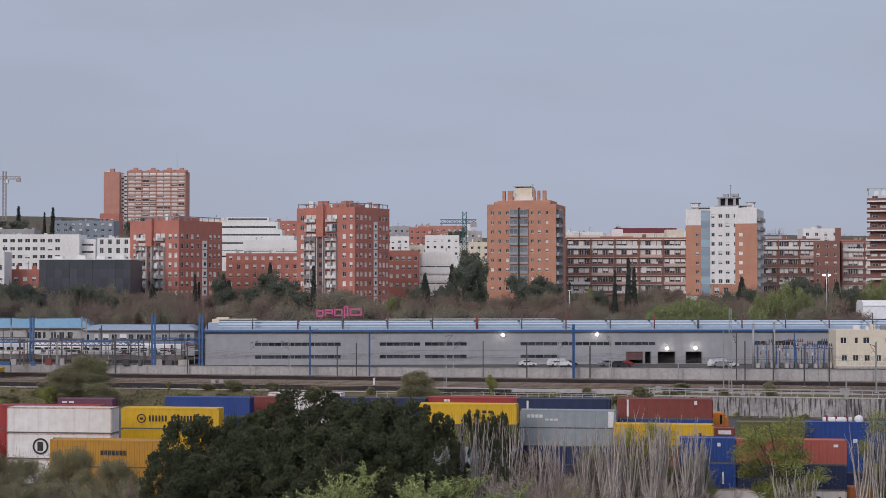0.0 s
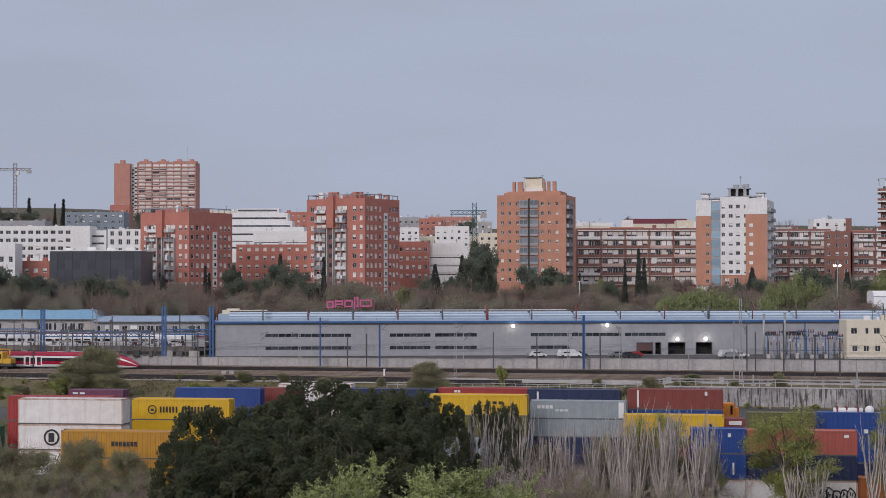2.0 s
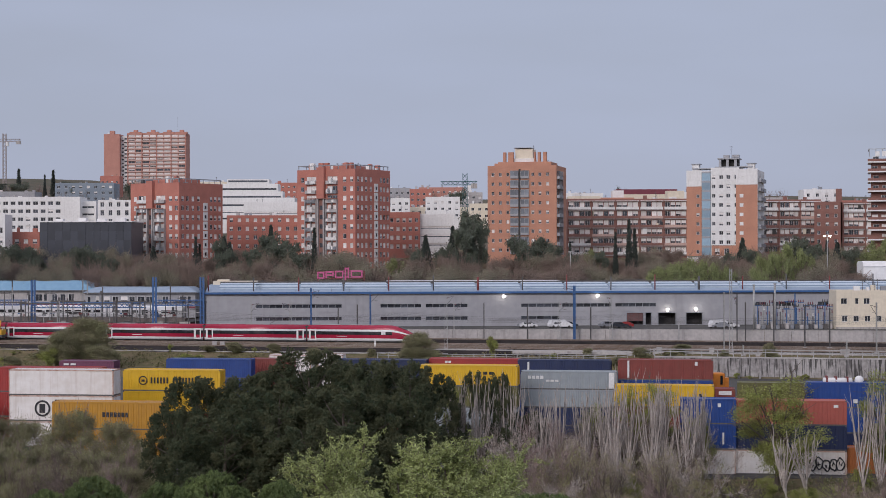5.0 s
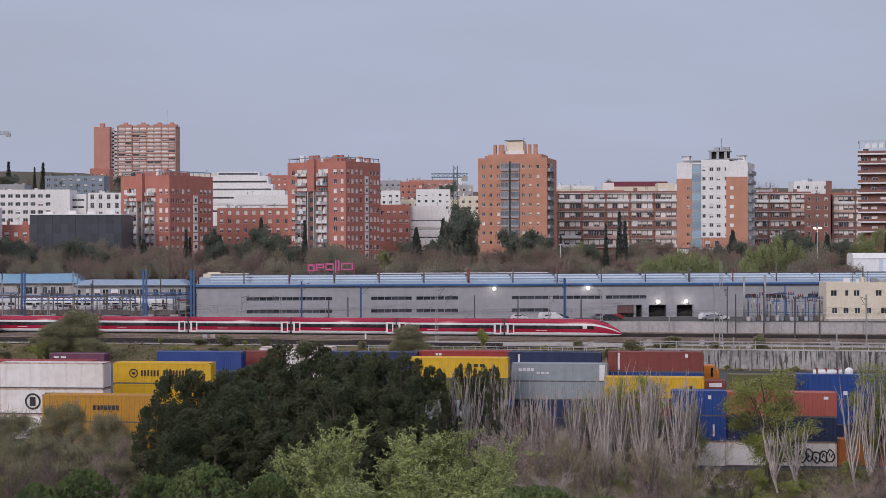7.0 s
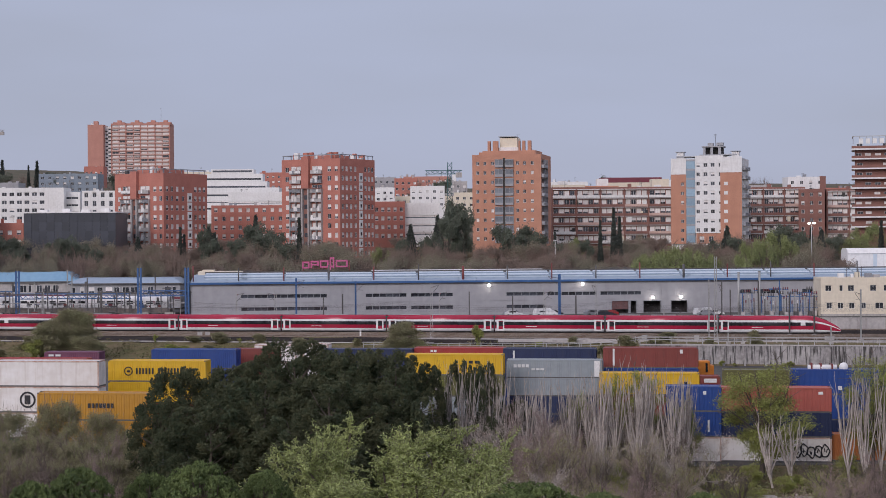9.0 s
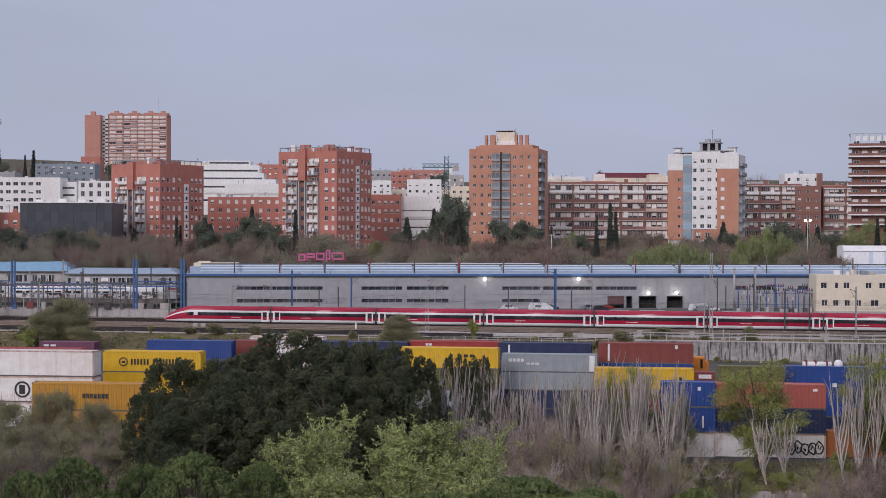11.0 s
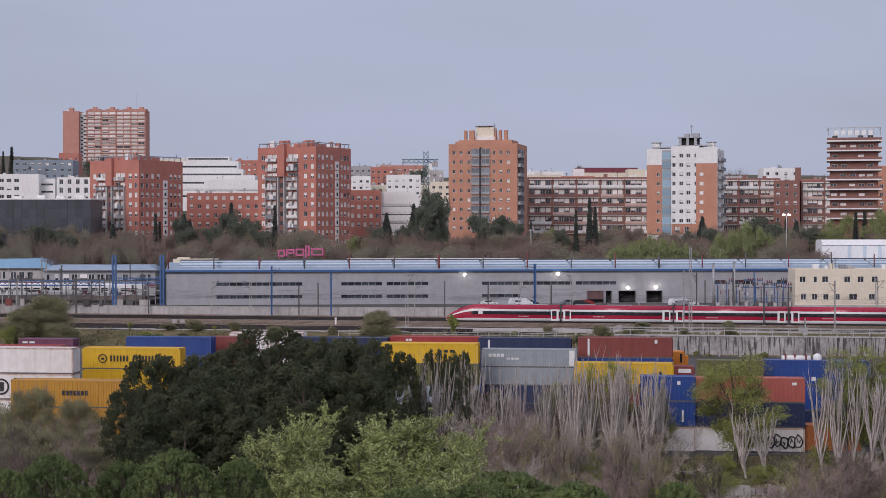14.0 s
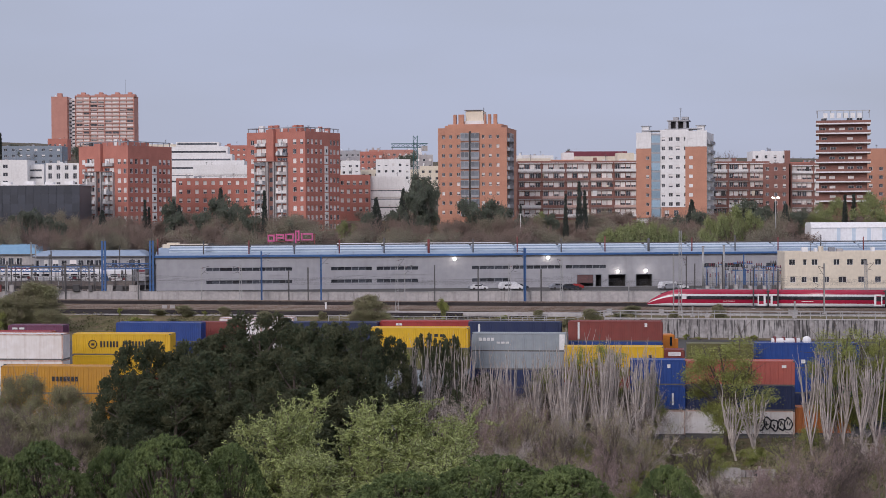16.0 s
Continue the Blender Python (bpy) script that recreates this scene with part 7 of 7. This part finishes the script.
for bearing, yy, top, sz, k in ((140, 498, 505, 0.95, 0), (168, 500, 510, 0.9, 1), (115, 500, 512, 0.7, 0), (385, 500, 492, 0.7, 0), (470, 500, 484, 1.0, 0), (512, 498, 492, 1.0, 1), (490, 492, 500, 1.0, 0), (828, 516, 441, 1.15, 1), (815, 508, 474, 1.05, 0), (845, 512, 462, 0.9, 0), (918, 505, 490, 1.0, 0), (958, 506, 487, 1.05, 1), (940, 500, 502, 1.0, 0), (1410, 500, 492, 0.9, 0), (1440, 500, 500, 0.9, 1), (1425, 498, 505, 0.8, 1), (30, 498, 512, 0.9, 0), (0, 500, 520, 0.8, 1), (610, 505, 525, 0.8, 0), (1015, 500, 520, 0.6, 0), (780, 505, 505, 0.7, 1), (400, 492, 506, 0.8, 1), (440, 492, 510, 0.8, 0), (525, 488, 512, 0.9, 1), (545, 490, 518, 0.7, 0), (735, 495, 512, 0.6, 0), (985, 500, 505, 0.7, 0), (1060, 505, 512, 0.6, 1), (1290, 500, 515, 0.6, 1), (1330, 498, 512, 0.7, 0), (1500, 500, 512, 0.8, 0), (60, 492, 520, 0.8, 1), (15, 494, 498, 1.2, 1), (-25, 496, 492, 1.3, 0), (45, 500, 502, 1.0, 1), (200, 492, 525, 0.6, 0), (250, 490, 528, 0.6, 1)):
    put_at(dark[k], bearing, yy, top, 10.9, sz, bearing % 360)
for bearing, yy, top, sz in ((555, 480, 472, 1.0), (345, 490, 487, 0.9), (352, 492, 500, 0.8), (1088, 490, 480, 0.8), (1112, 488, 458, 1.0), (1122, 488, 474, 1.0), (1587, 500, 484, 1.0), (1603, 500, 482, 1.1), (1462, 500, 495, 0.9), (1482, 500, 500, 1.0), (1008, 500, 500, 0.8), (93, 900, 368, 1.6), (32, 900, 366, 1.6), (78, 900, 376, 1.0)):
    put_at(cyp, bearing, yy, top, 15.0, sz, bearing % 360)
for bearing, yy, top, sz in ((270, 495, 505, 0.8), (395, 500, 488, 0.9), (478, 505, 468, 0.8), (752, 505, 486, 0.9), (800, 512, 470, 0.8), (1313, 505, 492, 0.9), (1480, 505, 500, 0.8), (405, 495, 498, 0.9)):
    put_at(fir, bearing, yy, top, 11.0, sz, bearing % 360)
for bearing, yy, top, sz in ((1180, 453, 526, 1.1), (1205, 454, 518, 1.2), (1235, 453, 522, 1.2), (1262, 454, 528, 1.0), (1150, 452, 534, 0.9), (1345, 453, 534, 0.8), (1355, 462, 512, 0.8), (1378, 460, 506, 0.9), (1400, 463, 490, 1.0), (1418, 462, 500, 0.8), (1290, 456, 534, 0.7), (1540, 500, 500, 1.1), (1560, 505, 480, 1.2), (1640, 500, 470, 1.3), (1625, 495, 490, 1.2), (1155, 475, 534, 0.8), (1050, 520, 505, 0.7), (700, 500, 520, 0.7)):
    put_at(lime, bearing, yy, top, 8.9, sz, bearing % 360)
r = random.Random(47)
for i in range(46):
    bearing = r.choice((r.uniform(-40, 240), r.uniform(-40, 240), r.uniform(660, 880), r.uniform(990, 1660), r.uniform(300, 560)))
    yy = r.uniform(820, 1090)
    src, hs = r.choice(((brown[0], 10.0), (dark[0], 10.9), (brown[1], 10.0), (brown[2], 10.0)))
    put_at(src, bearing, yy, (388 if bearing < 240 else 404) + r.uniform(-4, 8), hs, r.uniform(0.9, 1.5), r.uniform(0, 360))


# ---------------------------------------------------------------- line-side equipment
def mast(x_at, y, zb, zt, material, arm=0, label="dark steel catenary mast beside the tracks", lattice=False, r=0.14):
    t = thing("catenary_mast", label, "mast", pose(x_at, y, zb), "catenary masts")
    h = zt - zb
    if lattice:
        bm = bmesh.new()
        for a in (-0.3, 0.3):
            for b in (-0.3, 0.3):
                tube(bm, (a, b, 0), (a * 0.7, b * 0.7, h), 0.06, n=4)
        n = int(h / 0.8)
        for k in range(n):
            for b in (-0.28, 0.28):
                tube(bm, (-0.28 if k % 2 else 0.28, b, k * h / n), (0.28 if k % 2 else -0.28, b, (k + 1) * h / n), 0.03, n=3)
        part("shaft", bm, material, t)
    else:
        part("shaft", boxes((-r, r, -r * 0.3, r * 0.3, 0, h), (-r, -r * 0.6, -r, r, 0, h), (r * 0.6, r, -r, r, 0, h)), material, t)
    part("footing", boxes((-0.4, 0.4, -0.4, 0.4, -0.3, 0.35)), M_conc, t)
    if arm:
        s = 1 if arm > 0 else -1
        bm = tubes(((0, 0, h - 1.0), (s * abs(arm), -0.4, h - 0.5), 0.05), ((0, 0, h - 2.6), (s * abs(arm), -0.4, h - 0.6), 0.05), ((s * abs(arm) * 0.4, -0.2, h - 2.0), (s * abs(arm) * 0.9, -0.4, h - 2.2), 0.04), n=5)
        part("cantilever", bm, M_darksteel, t)
        bm = bmesh.new()
        for q in (0.25, 0.32, 0.39):
            tube(bm, (s * q, -0.03, h - 1.0 + q * 0.2), (s * (q + 0.05), -0.03, h - 0.98 + q * 0.2), 0.12, n=8)
        part("insulator", bm, M_maroon, t)
    return t


def D_at(bearing, off):
    """Depth at which a sight line meets the line beside the track at that distance."""
    k = (bearing - 784) / 3000
    o = along(0, off)
    s = (k * o.y - o.x) / (T_DIR.x - k * T_DIR.y)
    return o.y + s * T_DIR.y


def mast_at(bearing, top, off, material, arm=0, lattice=False, r=0.14, zb=None, label="dark steel catenary mast beside the tracks"):
    y = D_at(bearing, off)
    x = (bearing - 784) / 3000 * y
    zt = 21.5 - (top - 505) / 3000 * y
    mast(x, y, height(x, y) if zb is None else zb, zt, material, arm, label, lattice, r)


for bearing, top, off, m, arm, lat, rr in (
        (205, 596, 8.0, M_darksteel, 0, False, 0.16), (443, 600, 8.2, M_galv, 1.8, False, 0.12), (512, 600, 8.2, M_galv, -1.8, True, 0.12), (597, 612, 8.2, M_darksteel, 0, False, 0.14), (631, 607, 8.2, M_darksteel, 0, False, 0.14),
        (788, 588, -18.6, M_galv, 1.6, True, 0.12), (802, 600, 8.2, M_galv, 1.8, False, 0.1), (855, 604, 8.2, M_darksteel, 0, False, 0.12), (932, 612, 8.2, M_darksteel, 0, False, 0.14), (988, 600, 8.2, M_galv, 1.9, True, 0.12),
        (1044, 612, 8.2, M_darksteel, 0, False, 0.16), (1080, 590, 9.0, M_galv, -1.0, True, 0.12), (1200, 640, 8.2, M_galv, 0, False, 0.12), (1280, 586, -12.9, M_galv, 0, False, 0.12), (1292, 545, -18.6, M_galv, 0, True, 0.12),
        (1303, 590, 9.0, M_darksteel, -0.8, False, 0.12), (1318, 604, 9.0, M_darksteel, 0, False, 0.12), (1368, 588, 9.0, M_darksteel, 0, False, 0.14), (1423, 612, -2.5, M_darksteel, 0, False, 0.14), (1467, 615, -2.5, M_darksteel, 0, False, 0.14),
        (1550, 605, -18.6, M_galv, -1.4, False, 0.14), (1625, 600, 8.2, M_galv, 1.6, True, 0.12), (1314, 680, -30.5, M_galv, 0, False, 0.14), (1497, 672, -30.5, M_galv, 0, False, 0.14), (1340, 690, -30.5, M_galv, 0, False, 0.1), (100, 606, 8.2, M_galv, 0, False, 0.12), (20, 575, 9.0, M_galv, 0, False, 0.12)):
    mast_at(bearing, top, off, m, arm, lat, rr)
for bearing, top, rr in ((549, 578, 0.2), (654, 584, 0.2), (1015, 574, 0.3)):
    mast_at(bearing, top, 8.6, M_blue, 2.0 if bearing < 1000 else -2.6, False, rr, None, "tall blue-painted steel mast beside the depot")
for bearing, top in ((1333, 574), (1370, 572)):
    y = 401.0
    x = (bearing - 784) / 3000 * y
    t = thing("vent_pipe", "tall pale grey vent pipe in the depot yard", "pipe", pose(x, y, 1.96), "vent pipes")
    hh = 21.5 - (top - 505) / 3000 * y - 1.96
    part("pipe", tubes(((0, 0, 0), (0, 0, hh), 0.26), n=12), M_galv, t)
    part("cap", tubes(((0, 0, hh), (0, 0, hh + 0.15), 0.36), n=12), M_galv, t)

# masts of the sidings
for bearing, top, yy in ((20, 562, 426), (145, 560, 420), (153, 565, 424), (232, 600, 415), (300, 568, 424), (180, 575, 418), (246, 596, 416), (110, 590, 418), (322, 590, 414), (332, 610, 410)):
    x = (bearing - 784) / 3000 * yy
    mast(x, yy, height(x, yy), 21.5 - (top - 505) / 3000 * yy, M_galv if bearing % 2 else M_darksteel, 0, "steel mast among the sidings", False, 0.13)

# contact and carrier wires
for off in (7.2, 0.0, -5.0, -10.4):
    t = thing("overhead_line", "thin overhead contact line above the track", "overhead line", track_pose(0, off, -0.8), "overhead lines")
    bm = bmesh.new()
    for i in range(-5, 9):
        a, b = i * 50.0, i * 50.0 + 50
        for k in range(6):
            u, v = k / 6, (k + 1) / 6
            tube(bm, (a + 50 * u, 0, 6.9 - 3.6 * u * (1 - u)), (a + 50 * v, 0, 6.9 - 3.6 * v * (1 - v)), 0.018, n=3)
            tube(bm, (a + 50 * u, 0, 5.6), (a + 50 * u, 0, 6.9 - 3.6 * u * (1 - u)), 0.012, n=3)
    part("carrier_wire", bm, M_darksteel, t)
    part("contact_wire", tubes(((-250, 0, 5.6), (450, 0, 5.6), 0.018), n=3), M_darksteel, t)


# guard rail and cable trough on the bank
def guard_rail(s0, s1, off, zz, gap, h, label, material=M_galv, rails=2):
    t = thing("guard_rail", label, "railing", track_pose(0, off), "guard rails")
    s = s0
    post = mesh_of("post", boxes((-0.07, 0.07, -0.07, 0.07, -0.4, h)), material)
    while s <= s1:
        p = along(s, off)
        part("post", post, None, t).location = (s, 0, height(p.x, p.y) if zz is None else zz)
        s += gap
    n = int((s1 - s0) / 4)
    for k in range(rails):
        bm = bmesh.new()
        rings = []
        for i in range(n + 1):
            a = s0 + (s1 - s0) * i / n
            pa = along(a, off)
            za = (height(pa.x, pa.y) if zz is None else zz) + h - 0.1 - k * 0.5
            rings.append([(a, 0.07 * math.cos(q), za + 0.07 * math.sin(q)) for q in (0.3, 1.56, 2.81, 4.07, 5.33)])
        loft(bm, rings)
        part("rail", bm, material, t)


guard_rail(52, 112, -30.0, None, 2.3, 1.7, "pale steel railing along the bank")
guard_rail(112, 230, -50.3, 0.3, 3.0, 1.5, "grey steel railing on the retaining wall")
guard_rail(90, 215, -27.0, None, 4.0, 1.1, "pale steel railing along the track edge", M_conc_pale, 1)


def trough(s0, s1, off, z, w, label, material=M_conc_pale):
    t = thing("cable_trough", label, "cable trough", track_pose(0, off, z), "cable troughs")
    n = int((s1 - s0) / 3)
    me = mesh_of("trough_block", boxes((0.01, 2.97, -w / 2, w / 2, -0.4, 0.22, 0, 0.02)), material)
    for i in range(n):
        part("trough_block", me, None, t).location = (s0 + i * 3.0, 0, 0.06 * math.sin(i * 0.7))


trough(60, 108, -20.2, -0.8, 0.9, "pale concrete cable trough beside the tracks")
trough(-60, 66, -24.0, -1.5, 0.6, "pale concrete cable trough on the bank")
trough(80, 180, -24.2, -0.75, 0.7, "pale concrete cable trough beside the tracks")

# marker post
y = D_at(662, -14)
t = thing("marker_post", "short white marker post beside the tracks", "post", pose((662 - 784) / 3000 * y, y, -0.8))
part("shaft", boxes((-0.18, 0.18, -0.1, 0.1, -0.2, 1.6)), M_white, t)
part("cap", boxes((-0.25, 0.25, -0.15, 0.15, 1.6, 1.75)), M_white, t)
for i, bearing in enumerate((378, 392, 1258, 1498, 1165, 1490)):
    y = D_at(bearing, -14 if bearing < 1000 else -19)
    t = thing("track_box", "small pale equipment box beside the tracks", "box", pose((bearing - 784) / 3000 * y, y, -0.8), "trackside boxes")
    part("body", boxes((-0.5, 0.5, -0.3, 0.3, -0.2, 0.9, 0, 0.04)), M_conc_pale, t)
    part("lid", boxes((-0.55, 0.55, -0.35, 0.35, 0.9, 0.98)), M_conc_pale, t)


# yellow track machine waiting on a near track
def track_machine():
    t = thing("track_machine", "yellow rail maintenance machine parked on a track", "vehicle", track_pose(-45.52, -5.0, -0.49))
    part("chassis", boxes((-16, 0.0, -1.3, 1.3, 0.7, 1.3)), M_under, t)
    part("hood", boxes((-2.2, -0.1, -1.25, 1.25, 1.3, 2.5, 0, 0.1)), M_yellow_machine, t)
    part("cab", boxes((-5.4, -2.2, -1.35, 1.35, 1.3, 4.1, 0, 0.12)), M_yellow_machine, t)
    part("window", boxes((-4.9, -2.6, -1.38, -1.34, 2.5, 3.6)), M_trainglass, t)
    part("crane_arm", tubes(((-1.2, 0, 2.4), (-0.9, 0, 4.6), 0.18), ((-0.9, 0, 4.6), (-9, 0, 4.9), 0.16), n=6), M_yellow_machine, t)
    part("deck", boxes((-16, -5.6, -1.3, 1.3, 1.3, 1.5)), M_yellow_machine, t)
    for x in (-14, -11.5, -4, -1.6):
        for yy in (-0.83, 0.83):
            part("wheel", tubes(((x, yy - 0.07, 0.42), (x, yy + 0.07, 0.42), 0.42), n=14), M_under, t)


track_machine()


# switchgear yard: portal of posts with insulator stacks
def switchgear():
    y0 = 402.0
    t = thing("switchgear", "blue and grey electrical switchgear with insulators in the yard", "switchgear", pose(73.97, y0, 1.96))
    w = 92.73 - 73.97
    r = random.Random(14)
    n = 30
    for i in range(n):
        x = i * w / (n - 1)
        m = M_blue if i > 13 and i % 2 else M_galv
        h = r.uniform(2.4, 5.0)
        part("post", boxes((x - 0.1, x + 0.1, -0.1, 0.1, 0, h)), M_darksteel if i % 4 == 1 else m, t)
        bm = bmesh.new()
        for k in range(5):
            tube(bm, (x, 0, h + k * 0.16), (x, 0, h + k * 0.16 + 0.1), 0.17, n=8)
        part("insulator", bm, M_maroon if i % 3 else M_white, t)
        part("transformer", boxes((x - 0.3, x + 0.35, 0.6, 1.3, 0, r.uniform(0.8, 1.6), 0, 0.05)), M_conc_pale if i % 2 else M_greyrender, t)
    for i in range(16):
        x = 0.4 + i * w / 16.5
        z = r.uniform(4.6, 6.2)
        part("cross_arm", boxes((x - 0.7, x + 0.7, -0.5, -0.38, z, z + 0.16)), M_darksteel if i % 3 else M_blue, t)
        for q in (-0.55, 0.0, 0.55):
            part("insulator", tubes(((x + q, -0.44, z + 0.16), (x + q, -0.44, z + 0.75), 0.14, 0.1), n=6), M_maroon if i % 2 else M_darksteel, t)
        part("arm_post", boxes((x - 0.09, x + 0.09, -0.52, -0.36, 0, z)), M_galv if i % 2 else M_blue, t)
        part("cabinet", boxes((x - 0.45, x + 0.4, -1.6, -0.9, 0, r.uniform(0.7, 1.5), 0, 0.04)), (M_conc_pale, M_alu, M_darksteel)[i % 3], t)
    for z, m in ((3.3, M_galv), (4.5, M_blue), (1.8, M_blue)):
        part("busbar", boxes((0 if z != 4.5 else w * 0.3, w, -0.08, 0.08, z, z + 0.14)), m, t)
    part("gantry", boxes((w * 0.49, w * 0.503, -0.15, 0.15, 0, 8.4), (w * 0.36, w * 0.52, -0.1, 0.1, 6.2, 6.5), (w * 0.60, w * 0.92, -0.1, 0.1, 5.3, 5.5)), M_blue, t)


switchgear()


# cars and vans in the yard
def car(x, y, z, body, turn, label, van=False):
    t = thing("parked_car", label, "car", pose(x, y, z, 0, 0, turn), "parked cars")
    L, W = (5.0, 1.9) if van else (4.3, 1.75)
    prof = ((0, 0.35), (0, 1.0), (0.5, 1.9), (3.9, 2.0), (4.6, 1.2), (5.0, 1.0), (5.0, 0.35)) if van else ((0, 0.35), (0.02, 0.9), (0.35, 1.0), (0.9, 1.42), (2.4, 1.46), (3.2, 0.98), (4.2, 0.82), (4.3, 0.35))
    bm = bmesh.new()
    loft(bm, [[(a, b, c) for a, c in prof] for b in (-W / 2, W / 2)])
    for f in bm.faces:
        f.smooth = False
    part("body", bm, body, t)
    part("side_window", boxes((1.0, 2.7, -W / 2 - 0.015, -W / 2 + 0.01, 1.0, 1.34)), M_trainglass, t)
    wheel = mesh_of("wheel", tubes(((0, -0.1, 0.32), (0, 0.1, 0.32), 0.32), n=14), M_dark)
    for a in (0.8, L - 0.85):
        for b in (-W / 2 + 0.05, W / 2 - 0.05):
            part("wheel", wheel, None, t).location = (a, b, 0)


CARP = [mat("car_white", (0.75, 0.75, 0.75), None, 1, 0.25), mat("car_grey", (0.25, 0.26, 0.28), None, 1, 0.25), mat("car_dark", (0.04, 0.045, 0.055), None, 1, 0.2), mat("car_red", (0.3, 0.03, 0.03), None, 1, 0.25)]
CARW = ("white parked car in the depot yard", "grey parked car in the depot yard", "dark parked car in the depot yard", "red parked car in the depot yard")
for i, bearing in enumerate((918, 945, 970, 990, 1012, 1060, 1080, 1120, 1255, 1275, 1290)):
    y = 409.5 - (bearing - 784) * 0.012 + (i % 2) * 1.6
    k = (0, 1, 0, 2, 0, 1, 2, 3, 0, 0, 1)[i]
    car((bearing - 784) / 3000 * y, y, 1.97, CARP[k], (4, 176, 20)[i % 3], CARW[k], i in (2, 8))


# tall lit lamp behind the depot
def lamp_mast(bearing, top, yy):
    x = (bearing - 784) / 3000 * yy
    zb = height(x, yy)
    h = 21.5 - (top - 505) / 3000 * yy - zb
    t = thing("lamp_mast", "tall lit lamp mast behind the depot", "street lamp", pose(x, yy, zb))
    part("pole", tubes(((0, 0, 0), (0, 0, h), 0.16, 0.09), n=8), M_galv, t)
    part("arm", boxes((-0.8, 0.8, -0.06, 0.06, h, h + 0.1)), M_galv, t)
    for dx in (-0.7, 0.7):
        part("lamp_head", boxes((dx - 0.32, dx + 0.32, -0.3, 0.2, h + 0.05, h + 0.45, 0, 0.08)), M_lampglow, t)


lamp_mast(1463, 489, 468)
t = thing("street_lamp", "thin pale street lamp behind the depot", "street lamp", pose(35.09, 470, 3.0))
part("pole", tubes(((0, 0, 0), (0, 0, 19.93 - 3.0), 0.12, 0.08), n=6), M_white, t)
part("lamp_head", boxes((-0.5, 0.5, -0.2, 0.2, 19.93 - 3.0, 19.93 - 2.8)), M_white, t)


# low white fence at the foot of the terminal
def white_fence():
    y0 = 156.0
    x0, x1 = 20.5, 37.4
    t = thing("white_fence", "low broken white concrete fence among shrubs", "fence", pose(x0, y0, height(x0, y0), 0, 0, -4))
    r = random.Random(2)
    n = 9
    w = (x1 - x0) / n
    for i in range(n):
        part("post", boxes((i * w - 0.1, i * w + 0.1, -0.1, 0.1, -0.2, 1.2 + 0.2 * (i % 2))), M_conc, t)
        if r.random() < 0.85:
            part("panel", boxes((i * w + 0.12, (i + 1) * w - 0.12, -0.05, 0.05, 0.1 if i % 3 else 0.4, 1.05 + 0.12 * (i % 3))), M_stain if i % 4 == 2 else M_conc_pale, t)


white_fence()


def motions():
    walk(train, [(t, track_pose(s, 0.0, -0.51)) for t, s in (
        (0.0, -68.8), (1.0, -40.41), (3.5, 18.2), (5.0, 54.6), (7.0, 103.1), (9.0, 152.0), (11.0, 200.6), (12.5, 237.2), (14.5, 284.5), (16.0, 320.5))])


motions()
